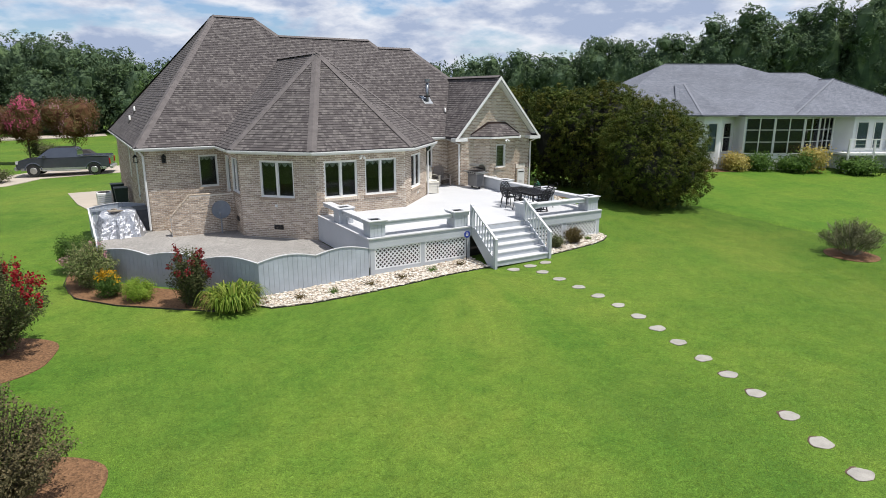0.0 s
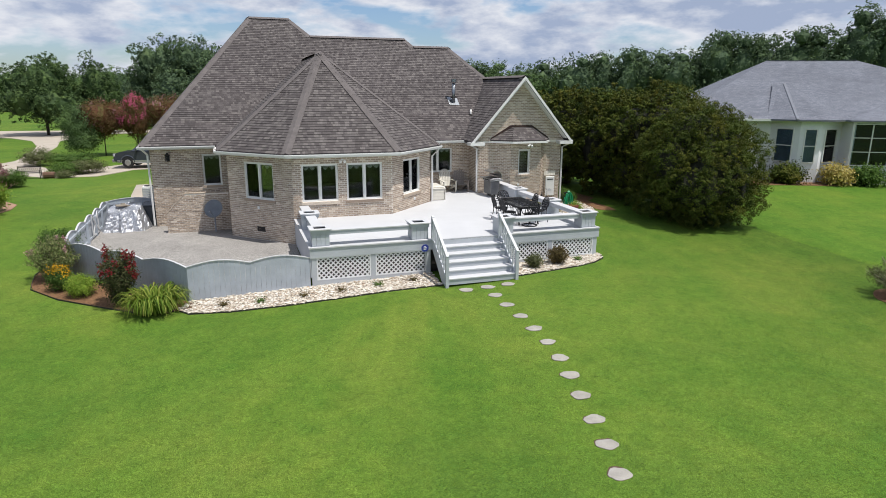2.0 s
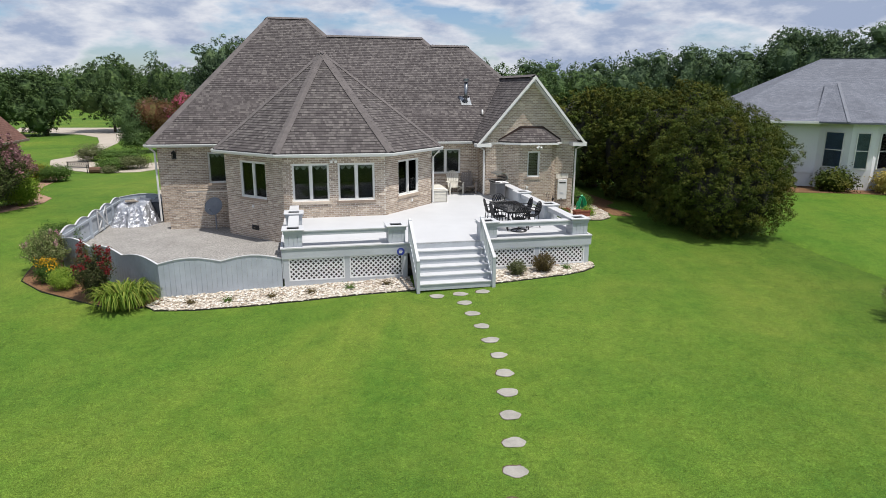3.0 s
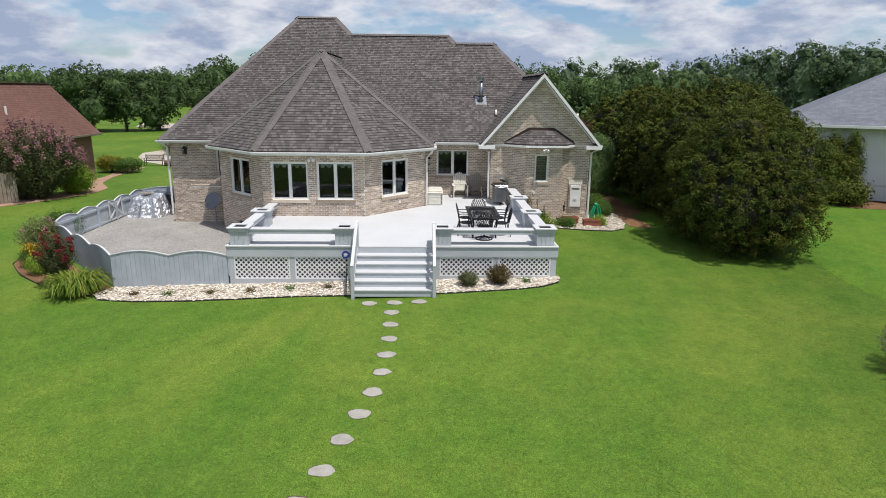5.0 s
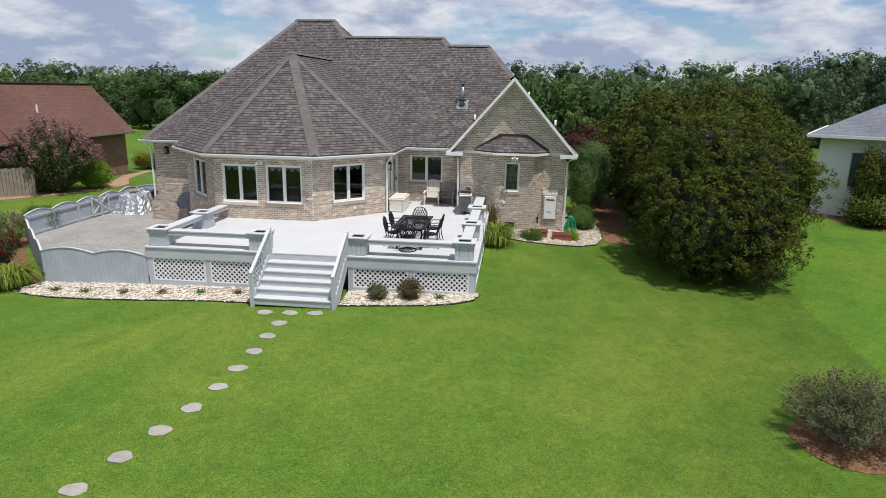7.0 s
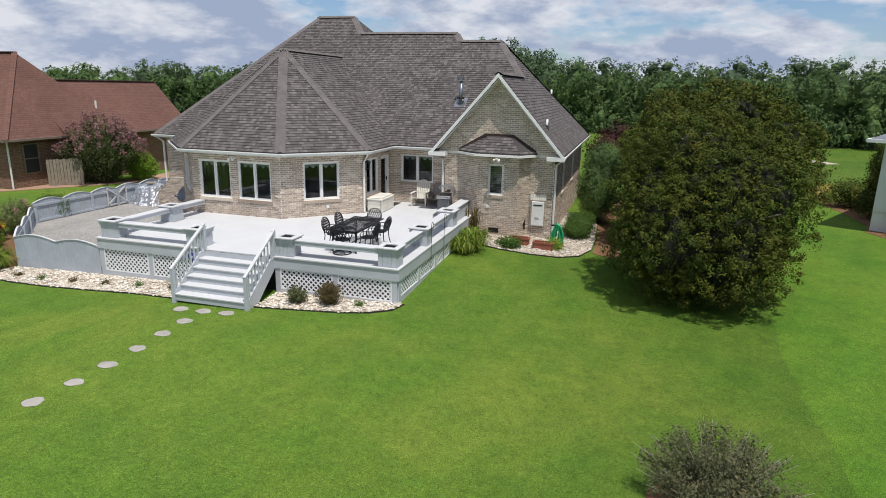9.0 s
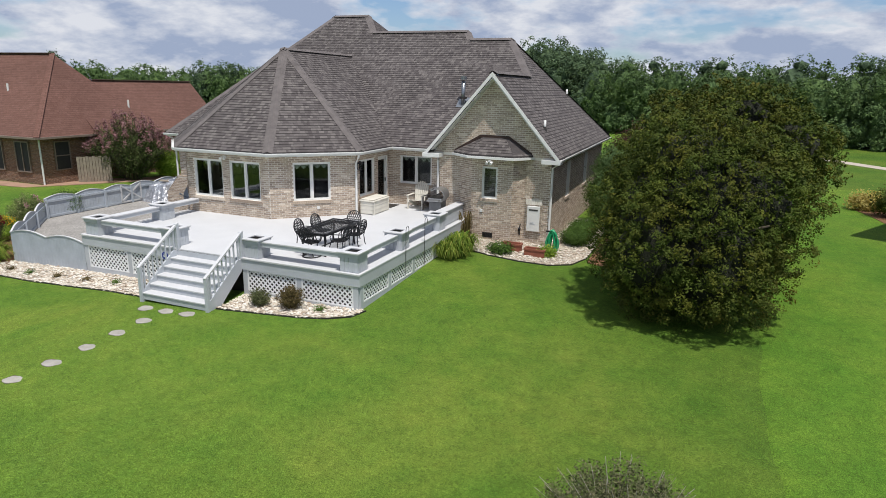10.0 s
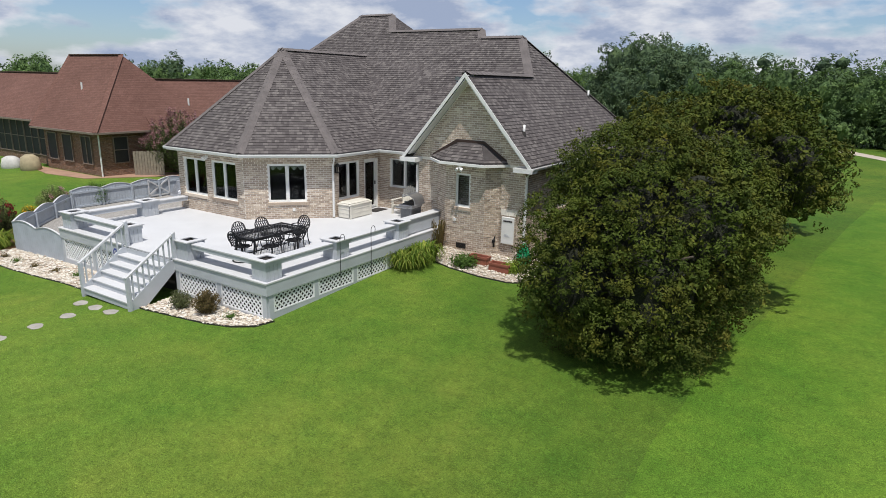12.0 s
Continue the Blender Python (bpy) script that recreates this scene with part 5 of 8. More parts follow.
chest = thing("storage_chest", (3.15, 9.1, DZ), "cream resin storage chest with a domed lid by the patio door", "storage box")
part("body", boxes((2.85, 3.45, 8.5, 9.75, DZ + 0.02, DZ + 0.5), bevel=0.02), CREAM, chest)
bm = boxes((2.82, 3.48, 8.47, 9.78, DZ + 0.502, DZ + 0.56), bevel=0.015)
box(bm, 2.87, 3.43, 8.52, 9.73, DZ + 0.56, DZ + 0.61, bevel=0.03)
part("lid", bm, CREAM, chest)
for z in (0.2, 0.36):
    part("band", boxes((2.84, 3.46, 8.49, 9.76, DZ + z, DZ + z + 0.025)), CREAM, chest)
for y in (8.5, 9.69):
    part("corner_pillar", boxes((3.40, 3.47, y, y + 0.06, DZ, DZ + 0.5)), CREAM, chest)

grill = thing("gas_grill", (5.9, 9.0, DZ), "stainless steel gas grill with a raised hood beside the rail", "grill")
grill.matrix_basis = pose(5.9, 9.0, DZ, 0, 0, -84) @ Matrix.Scale(0.92, 4)
for r, nm, mt in (((-0.38, 0.38, -0.25, 0.25, 0.12, 0.78), "cabinet", plain("dark_grey_enamel", (0.20, 0.20, 0.205), 0.45, 0.5)), ((-0.42, 0.42, -0.29, 0.29, 0.785, 0.92), "firebox", STEEL)):
    part(nm, boxes(r, bevel=0.015), mt, grill, local=True)
bm = bmesh.new()
arc = [radians(a) for a in range(-15, 136, 15)]
prof = [(0.06 + 0.33 * math.cos(a), 0.99 + 0.33 * math.sin(a)) for a in arc] + [(0.06 + 0.30 * math.cos(a), 0.99 + 0.30 * math.sin(a)) for a in arc[::-1]]
lo = [bm.verts.new((-0.37, y, z)) for y, z in prof]; hi = [bm.verts.new((0.37, y, z)) for y, z in prof]
for i in range(len(arc) - 1):
    j = len(prof) - 1 - i
    bm.faces.new((lo[i], lo[i + 1], lo[j - 1], lo[j])); bm.faces.new((hi[j], hi[j - 1], hi[i + 1], hi[i]))
for i in range(len(prof)):
    bm.faces.new((lo[i], hi[i], hi[(i + 1) % len(prof)], lo[(i + 1) % len(prof)]))
hood = part("hood", bm, STEEL, grill, "half-open rounded steel hood", local=True)
part("handle", tube(bmesh.new(), [(-0.3, -0.22, 1.27), (0.3, -0.22, 1.27)], 0.018, 8), STEEL, hood, local=True)
for x in (-0.3, 0.3):
    part("bracket", boxes((x - 0.012, x + 0.012, -0.225, -0.165, 1.22, 1.28)), STEEL, hood, local=True)
part("warming_rack", boxes((-0.34, 0.34, 0.05, 0.24, 1.07, 1.09)), IRON, grill, "black warming rack", local=True)
part("grate", boxes((-0.38, 0.38, -0.25, 0.25, 0.921, 0.935)), IRON, grill, "black cooking grate", local=True)
for s in (-1, 1):
    part("side_shelf", boxes((s * 0.43 if s > 0 else -0.78, 0.78 if s > 0 else -0.43, -0.24, 0.24, 0.86, 0.9), bevel=0.01), STEEL, grill, local=True)
for k in range(4):
    part("knob", tube(bmesh.new(), [(-0.27 + k * 0.18, -0.29, 0.85), (-0.27 + k * 0.18, -0.33, 0.85)], 0.03, 10), IRON, grill, local=True)
for x in (-0.3, 0.3):
    part("wheel", tube(bmesh.new(), [(x - 0.02, 0, 0.06), (x + 0.02, 0, 0.06)], 0.06, 10), IRON, grill, local=True)
    part("post", boxes((x - 0.02, x + 0.02, -0.02, 0.02, 0.06, 0.125)), IRON, grill, local=True)

mat_ = thing("door_mat", (3.15, 10.55, DZ), "dark grey door mat at the patio door", "mat")
part("pile", boxes((2.85, 3.35, 10.15, 10.95, DZ, DZ + 0.015)), DARK_AND_SHADE, mat_)
for y, h in ((4.1, 0.42), (5.5, 0.42)):
    t = thing("shepherd_hook", (6.93, y, 0.3), "thin black shepherd's hook clamped to the deck rail", "hook", "shepherd's hooks")
    part("rod", tube(bmesh.new(), [(6.93, y, 0.25), (6.93, y, 1.66)] + [(6.93, y + 0.1 - 0.1 * math.cos(a), 1.66 + 0.13 * math.sin(a)) for a in np.linspace(0.3, 3.6, 9)], 0.009, 6), IRON, t)
BLUE = plain("blue_sign_paint", (0.03, 0.05, 0.30), 0.4)
sg = thing("yard_sign", (0.3, 1.2, -0.15), "small blue octagonal yard sign on a stake", "sign")
bm = bmesh.new()
o8 = [(0.3 + 0.13 * math.cos(a), 0.79 + 0.13 * math.sin(a)) for a in (math.pi / 8 + k * math.pi / 4 for k in range(8))]
lo = [bm.verts.new((x, 1.2, z)) for x, z in o8]; hi = [bm.verts.new((x, 1.212, z)) for x, z in o8]
bm.faces.new(lo); bm.faces.new(hi[::-1])
for i in range(8):
    bm.faces.new((lo[i], lo[(i + 1) % 8], hi[(i + 1) % 8], hi[i]))
part("plate", bm, BLUE, sg)
part("emblem", boxes((0.25, 0.34, 1.194, 1.199, 0.74, 0.77), (0.24, 0.36, 1.194, 1.199, 0.79, 0.81), (0.26, 0.33, 1.194, 1.199, 0.83, 0.85)), WHITE, sg)
part("stake", boxes((0.29, 0.31, 1.213, 1.23, -0.2, 0.7)), IRON, sg)

# ---- the gravel yard ----
TARP = Mat("silver_tarp", 0.32, 0.75)
TARP.colour(TARP.ramp(TARP.noise(3.0, 4), (0.3, (0.42, 0.43, 0.46)), (0.7, (0.62, 0.63, 0.66)))).bump(TARP.noise(9, 5, 0.7, stretch=(1.0, 1.0, 0.35)), 0.06, 0.9)
tarp = thing("covered_equipment", (-9.95, 11.4, 0.02), "garden equipment under a crumpled silver tarpaulin", "tarp")
rng = np.random.default_rng(5)
v, f = [], []
NS, NR = 88, 12
for j in range(NR + 1):
    k = j / NR
    for i in range(NS):
        a = 2 * math.pi * i / NS
        sq = 1 / max(abs(math.cos(a)), abs(math.sin(a))) ** 0.55
        pleat = math.sin(11 * a + 0.8 * math.sin(2 * a)) + 0.6 * math.sin(19 * a + 1.0)
        wid = (0.95 - 0.36 * k ** 0.8) * sq * (1 + 0.05 * pleat * (1 - 0.7 * k)) * (1 + 0.012 * rng.normal())
        if k > 0.86:
            wid *= 1 - (k - 0.86) * 5.6
        z = 0.02 + (0.92 + 0.10 * math.cos(a - 0.9)) * min(1.0, k * 1.12) ** 0.85 + 0.012 * rng.normal() * (k > 0.1)
        v.append((-9.9 + wid * math.cos(a), 11.3 + wid * 1.05 * math.sin(a), z))
for j in range(NR):
    for i in range(NS):
        f.append((j * NS + i, j * NS + (i + 1) % NS, (j + 1) * NS + (i + 1) % NS, (j + 1) * NS + i))
f.append(tuple(NR * NS + i for i in range(NS)))
sheet("cover", v, f, TARP.m, tarp)
WOOD = plain("weathered_wood", (0.27, 0.23, 0.18), 0.85, var=0.25, scale=5)
bd = thing("wooden_boards", (-9.9, 11.5, 0.93), "weathered boards lying on the silver tarpaulin", "board")
part("board", box(bmesh.new(), -0.3, 0.3, -0.14, 0.14, 0.0, 0.04, pose(-9.95, 11.3, 0.96, 3, 2, 15)), WOOD, bd)
part("board", box(bmesh.new(), -0.28, 0.28, -0.12, 0.12, 0.0, 0.035, pose(-9.8, 11.65, 0.975, -2, 3, 30)), WOOD, bd)
NAVY = plain("dark_blue_grey_panel", (0.05, 0.06, 0.075), 0.5)
cb = thing("storage_cabinet", (-9.0, 12.3, 0), "dark grey storage cabinet against the house wall", "cabinet")
part("body", boxes((-9.25, -8.75, 11.5, 12.6, 0.02, 0.86), bevel=0.015), NAVY, cb)
part("lid", boxes((-9.28, -8.73, 11.47, 12.63, 0.861, 0.9)), NAVY, cb)
gate = thing("yard_gate", (-10.8, 9.8, 0.0), "white X-braced timber gate in the fence", "gate")
for p, q in (((-10.82, 9.35, 0.1), (-10.82, 9.35, 0.95)), ((-10.82, 10.5, 0.1), (-10.82, 10.5, 0.95)), ((-10.82, 9.35, 0.15), (-10.82, 10.5, 0.92)), ((-10.80, 9.35, 0.92), (-10.80, 10.5, 0.15)), ((-10.82, 9.35, 0.12), (-10.82, 10.5, 0.12))):
    part("brace", bar(bmesh.new(), p, q, 0.07, 0.03, (1, 0, 0)), DECK_TOP, gate)

# brick steps with a sloped side wall
steps = thing("entrance_steps", (-7.0, 10.4, 0), "brick side steps with a sloping brick wall", "steps")
bm = bmesh.new()
out = [(-8.15, -0.3), (-5.66, -0.3), (-5.66, 1.6), (-7.4, 1.6), (-8.15, 0.78)]
lo = [bm.verts.new((x, 9.62, z)) for x, z in out]; hi = [bm.verts.new((x, 9.84, z)) for x, z in out]
bm.faces.new(lo); bm.faces.new(hi[::-1])
for i in range(5):
    bm.faces.new((lo[i], lo[(i + 1) % 5], hi[(i + 1) % 5], hi[i]))
SIDE_WALL, SIDE_OUT = part("side_wall", bm, MORTAR, steps), out
bm = bmesh.new()
bar(bm, (-8.16, 9.73, 0.79), (-7.4, 9.73, 1.615), 0.25, 0.03); bar(bm, (-7.41, 9.73, 1.615), (-5.67, 9.73, 1.615), 0.25, 0.03)
part("coping", bm, BRICK, steps)
for k in range(6):
    part("step", boxes((-8.1 + k * 0.28, -5.66, 9.85, 11.08, -0.1 + 0.17 * k, 0.07 + 0.17 * k)), BRICK, steps)
DISH_GREY = plain("grey_dish_metal", (0.33, 0.36, 0.40), 0.45, 0.2)
dish = thing("satellite_dish", (-6.3, 9.3, 0.02), "grey satellite dish on a short pole in the gravel", "satellite dish")
bm = bmesh.new()
rings = []
for j in range(6):
    r = 0.44 * j / 5
    rings.append([bm.verts.new((r * math.cos(a) * 0.92, -0.12 * (j / 5) ** 2 + 0.0, r * math.sin(a))) for a in np.linspace(0, 2 * math.pi, 24, endpoint=False)] if j else [bm.verts.new((0, 0, 0))])
for i in range(24):
    bm.faces.new((rings[0][0], rings[1][i], rings[1][(i + 1) % 24]))
for a, b in zip(rings[1:], rings[2:]):
    for i in range(24):
        bm.faces.new((a[i], b[i], b[(i + 1) % 24], a[(i + 1) % 24]))
bmesh.ops.solidify(bm, geom=list(bm.faces), thickness=0.012)
bmesh.ops.transform(bm, matrix=pose(-6.3, 9.2, 0.98, -32, 0, -14) @ Matrix.Scale(0.9, 4), verts=bm.verts)
part("reflector", bm, DISH_GREY, dish, smooth=True)
part("pole", tube(bmesh.new(), [(-6.3, 9.35, 0.0), (-6.3, 9.35, 0.85), (-6.3, 9.25, 0.97)], 0.03, 8), DISH_GREY, dish)
part("feed_arm", tube(bmesh.new(), [(-6.32, 9.1, 0.68), (-6.45, 8.75, 0.95)], 0.015, 6), DISH_GREY, dish)
part("feed_horn", tube(bmesh.new(), [(-6.43, 8.79, 0.93), (-6.47, 8.68, 1.0)], 0.035, 8), DISH_GREY, dish)

# ---- west side of the house ----
GREEN_BIN = plain("dark_green_plastic", (0.022, 0.04, 0.036), 0.45)
hp = thing("air_conditioner", (-9.95, 20.2, ground_z(-10, 20)), "pale grey air conditioning unit beside the house", "air conditioner")
g0 = ground_z(-10, 20)
part("case", boxes((-10.3, -9.6, 19.85, 20.55, g0, g0 + 0.75), bevel=0.03), WHITE, hp)
part("grille", tube(bmesh.new(), [(-9.95, 20.2, g0 + 0.751), (-9.95, 20.2, g0 + 0.775)], 0.28, 16), DARK_AND_SHADE, hp)
for k in range(6):
    part("louvre", boxes((-10.27, -9.63, 19.835, 19.85, g0 + 0.1 + k * 0.1, g0 + 0.14 + k * 0.1)), DECK_SIDE, hp)
for x, y in ((-9.25, 20.9), (-9.2, 19.3)):
    wb = thing("wheelie_bin", (x, y, g0), "dark green wheeled rubbish bin by the brick wall", "bin", "wheeled bins")
    bm = bmesh.new()
    lo = [bm.verts.new((x + a, y + b, g0 + 0.04)) for a, b in ((-0.24, -0.26), (0.24, -0.26), (0.24, 0.26), (-0.24, 0.26))]
    hi = [bm.verts.new((x + a, y + b, g0 + 1.02)) for a, b in ((-0.31, -0.34), (0.31, -0.34), (0.31, 0.34), (-0.31, 0.34))]
    bm.faces.new(lo[::-1]); bm.faces.new(hi)
    for i in range(4):
        bm.faces.new((lo[i], lo[(i + 1) % 4], hi[(i + 1) % 4], hi[i]))
    part("body", bm, GREEN_BIN, wb)
    part("lid", boxes((x - 0.33, x + 0.33, y - 0.37, y + 0.36, g0 + 1.022, g0 + 1.08), bevel=0.02), GREEN_BIN, wb)
    for s in (-1, 1):
        part("wheel", tube(bmesh.new(), [(x + s * 0.22 - 0.03, y + 0.28, g0 + 0.1), (x + s * 0.22 + 0.03, y + 0.28, g0 + 0.1)], 0.1, 12), DARK_AND_SHADE, wb)
patch("side_pad", [(-10.6, 18.4), (-8.75, 18.4), (-8.75, 27.0), (-11.6, 27.5), (-11.2, 22.0)], 0.03, CONCRETE, "pale concrete pad along the house wall", "paving")


# ---- stepping stones ----
STONES = [(1.14, -0.42), (1.86, -0.4), (2.57, -0.36), (1.82, -1.12), (1.83, -1.94), (1.85, -2.82), (1.83, -3.7), (1.78, -4.55), (1.65, -5.42), (1.45, -6.25),
          (1.22, -7.1), (1.0, -8.0), (0.74, -8.85), (0.44, -9.7), (0.13, -10.6), (-0.30, -11.45), (-0.70, -12.32), (-1.12, -13.2), (-1.55, -14.1)]
rng = np.random.default_rng(11)
SOIL_SHADE = plain("soil_and_rim_shade", (0.10, 0.062, 0.04), 0.95, var=0.3, scale=8)
for k, (x, y) in enumerate(STONES):
    z = ground_z(x, y)
    t = thing("stepping_stone", (x, y, z), "round pale concrete stepping stone sunk in the lawn", "stepping stone", "stepping stones", turn=float(rng.uniform(-14, 14)))
    bm = bmesh.new()
    n = 22
    rx, ry = 0.222 * rng.uniform(0.92, 1.06), 0.188 * rng.uniform(0.9, 1.08)
    turn = np.linspace(0, 2 * math.pi, n, endpoint=False)
    ragged = 1 + 0.05 * np.sin(3 * turn + 2.1 * k) + 0.045 * np.sin(5 * turn + 1.3 * k) + rng.normal(size=n) * 0.022
    ring = []
    for dz, g in ((-0.05, 1.0), (0.004, 1.0), (0.009, 0.97)):
        ring.append([bm.verts.new((g * rx * math.cos(a) * q, g * ry * math.sin(a) * q, dz)) for a, q in zip(turn, ragged)])
    for a, b in zip(ring, ring[1:]):
        for i in range(n):
            bm.faces.new((a[i], a[(i + 1) % n], b[(i + 1) % n], b[i]))
    bm.faces.new(ring[-1]); bm.faces.new(ring[0][::-1])
    part("slab", bm, STONE, t, local=True)
    # dark rim: bare soil, widened at the far edge to paint its shadow
    bm = bmesh.new()
    i0 = [bm.verts.new((rx * 0.9 * math.cos(a), ry * 0.9 * math.sin(a), 0.003)) for a in turn]
    i1 = [bm.verts.new(((rx * q + 0.012 + 0.012 * math.sin(a) * rng.uniform(0.6, 1.4)) * math.cos(a), (ry * q + 0.008 + 0.030 * max(0.0, math.sin(a)) * rng.uniform(0.5, 1.5)) * math.sin(a), 0.004)) for a, q in zip(turn, ragged)]
    for i in range(n):
        bm.faces.new((i0[i], i0[(i + 1) % n], i1[(i + 1) % n], i1[i]))
    part("soil_rim", bm, SOIL_SHADE, t, "bare soil round the stone with its edge shadow painted on the far side", local=True)


# ---- beds ----
def smooth_loop(pts, n=6):
    """A closed outline through the points, rounded."""
    out = []
    m = len(pts)
    for i in range(m):
        p0, p1, p2, p3 = (Vector(pts[(i + k - 1) % m]) for k in range(4))
        for k in range(n):
            t = k / n
            q = 0.5 * (2 * p1 + (p2 - p0) * t + (2 * p0 - 5 * p1 + 4 * p2 - p3) * t * t + (3 * p1 - p0 - 3 * p2 + p3) * t ** 3)
            out.append((q.x, q.y))
    return out


def inside(x, y, loop):
    c = False
    j = len(loop) - 1
    for i in range(len(loop)):
        (xi, yi), (xj, yj) = loop[i], loop[j]
        if (yi > y) != (yj > y) and x < (xj - xi) * (y - yi) / (yj - yi) + xi:
            c = not c
        j = i
    return c


ROCK = Mat("white_river_rock", 0.75, 0, 0.3)
ROCK.colour(ROCK.mix(ROCK.ramp(ROCK.island(), (0.0, (0.34, 0.26, 0.185)), (0.2, (0.52, 0.44, 0.345)), (0.6, (0.66, 0.60, 0.51)), (1.0, (0.76, 0.73, 0.67))),
                     ROCK.ramp(ROCK.noise(30, 3), (0.3, 0.8), (0.7, 1.05)), 1.0, "MULTIPLY"))
ROCK_BASE = gravel_mat("rock_bed_floor", (0.42, 0.36, 0.295), 18)
EDGING = plain("black_lawn_edging", (0.03, 0.026, 0.022), 0.6)


def rock_bed(name, loop, count, label, seed, lift=0.02):
    patch(name, loop, lift, ROCK_BASE, label, "rock bed")
    r = np.random.default_rng(seed)
    xs, ys = [p[0] for p in loop], [p[1] for p in loop]
    base = np.array([(1, 0, 0), (0, 1, 0), (-1, 0, 0), (0, -1, 0), (0, 0, 0.75), (0, 0, -0.75), (0.62, 0.62, 0.42), (-0.62, 0.62, 0.42), (-0.62, -0.62, 0.42), (0.62, -0.62, 0.42)])
    fs = [(0, 6, 9), (1, 7, 6), (2, 8, 7), (3, 9, 8), (4, 6, 7), (4, 7, 8), (4, 8, 9), (4, 9, 6), (0, 1, 6), (1, 2, 7), (2, 3, 8), (3, 0, 9), (1, 0, 5), (2, 1, 5), (3, 2, 5), (0, 3, 5)]
    vs, ff, n = [], [], 0
    while n < count:
        x, y = r.uniform(min(xs), max(xs)), r.uniform(min(ys), max(ys))
        if not inside(x, y, loop):
            continue
        s = r.uniform(0.02, 0.05)
        a = r.uniform(0, 6.28)
        b = base * (s * r.uniform(0.8, 1.4), s * r.uniform(0.7, 1.1), s * r.uniform(0.5, 0.8)) * r.uniform(0.85, 1.15, (10, 1))
        c, d = math.cos(a), math.sin(a)
        b = np.stack([b[:, 0] * c - b[:, 1] * d, b[:, 0] * d + b[:, 1] * c, b[:, 2]], 1) + (x, y, ground_z(x, y) + lift + s * r.uniform(0.1, 0.7))
        vs.append(b)
        ff += [tuple(i + 10 * n for i in q) for q in fs]
        n += 1
    tagged(sheet("river_rocks", np.concatenate(vs), ff, ROCK.m), label, "rocks", kind="stuff")


def edging(pts, name="lawn_edging"):
    bm = bmesh.new()
    q = [(x, y, ground_z(x, y) + 0.015) for x, y in pts]
    for a, b in zip(q, q[1:]):
        bar(bm, a, b, 0.014, 0.06)
    ob = part(name, bm, EDGING)
    tagged(ob, "thin black edging strip round the bed", "edging", kind="structure")


front_w = [(-7.25, 0.75), (-6.9, 0.32), (-5.8, 0.1), (-4.3, 0.05), (-2.6, 0.12), (-1.0, 0.22), (0.58, 0.18)]
front_e = [(3.06, 0.18), (4.2, 0.28), (5.6, 0.42), (6.35, 0.62), (6.85, 0.95), (7.02, 1.45)]
rock_bed("rock_bed", front_w + [(0.58, 1.5), (-3.3, 1.46), (-6.9, 1.36)], 3700, "white river rocks along the fence and deck", 21)
rock_bed("rock_bed", front_e + [(6.9, 1.46), (3.06, 1.46)], 1900, "white river rocks below the deck lattice", 22)
edging(front_w); edging(front_e)
wing_out = [(7.6, 7.95), (8.4, 7.75), (9.5, 7.68), (10.5, 7.8), (11.2, 8.3), (11.55, 9.3), (11.6, 11.0), (11.5, 13.5), (11.3, 16.0)]
rock_bed("rock_bed", [(6.95, 8.1)] + wing_out + [(9.95, 16.0), (9.95, 9.95), (6.95, 9.95)], 3000, "white river rocks round the foot of the gabled wing", 23, lift=0.03)
edging(wing_out)
patch("mulch_path", [(11.62, 8.9), (12.5, 8.6), (13.2, 12.0), (13.4, 22.0), (11.4, 22.0), (11.55, 13.5), (11.66, 11.0)], 0.012, MULCH, "red-brown mulch path beside the trees", "mulch")
mulch_w = smooth_loop([(-7.3, 0.72), (-6.95, 1.3), (-10.85, 5.3), (-11.0, 7.8), (-11.6, 7.8), (-11.9, 5.6), (-11.65, 4.1), (-10.65, 2.85), (-9.15, 1.6), (-8.0, 0.7)], 5)
patch("mulch_bed", mulch_w, 0.025, MULCH, "red-brown mulch bed along the fence", "mulch")
edging([(-7.3, 0.68), (-8.0, 0.66), (-9.17, 1.56), (-10.68, 2.8), (-11.7, 4.06), (-11.95, 5.6), (-11.65, 7.8)])
for x, y, r in ((-12.75, -5.7, 1.3), (14.4, -4.65, 1.0), (-13.55, 0.4, 1.42)):
    patch("mulch_ring", [(x + r * math.cos(a) * (1 + 0.04 * math.sin(5 * a)), y + r * 0.95 * math.sin(a)) for a in np.linspace(0, 6.28, 40, endpoint=False)], 0.015, MULCH, "mulch ring round a shrub in the lawn", "mulch")


# ---- garden plants ----
def blob(h, r, k=5, seed=0, low=0.15):
    """An uneven mound of overlapping lumps."""
    g = np.random.default_rng(seed)
    out = [(0, 0, h * 0.48, r * 0.8, r * 0.8, h * 0.42)]
    for i in range(k):
        a = 2 * math.pi * i / k + g.uniform(-0.4, 0.4)
        out.append((r * 0.5 * math.cos(a), r * 0.5 * math.sin(a), h * g.uniform(0.38, 0.68), r * g.uniform(0.42, 0.58), r * g.uniform(0.42, 0.58), h * g.uniform(0.26, 0.36)))
    return out


def shrub(name, x, y, h, r, material, label, clumps=260, per=16, size=0.05, seed=1, flowers=None, group="", k=5, core=0.45):
    return tree(name, x, y, blob(h, r, k, seed), clumps, per, size, size * 1.3, material, label, "shrub", group, 0.03, seed, flowers, inner=0.6, lump=0.2, core=core)


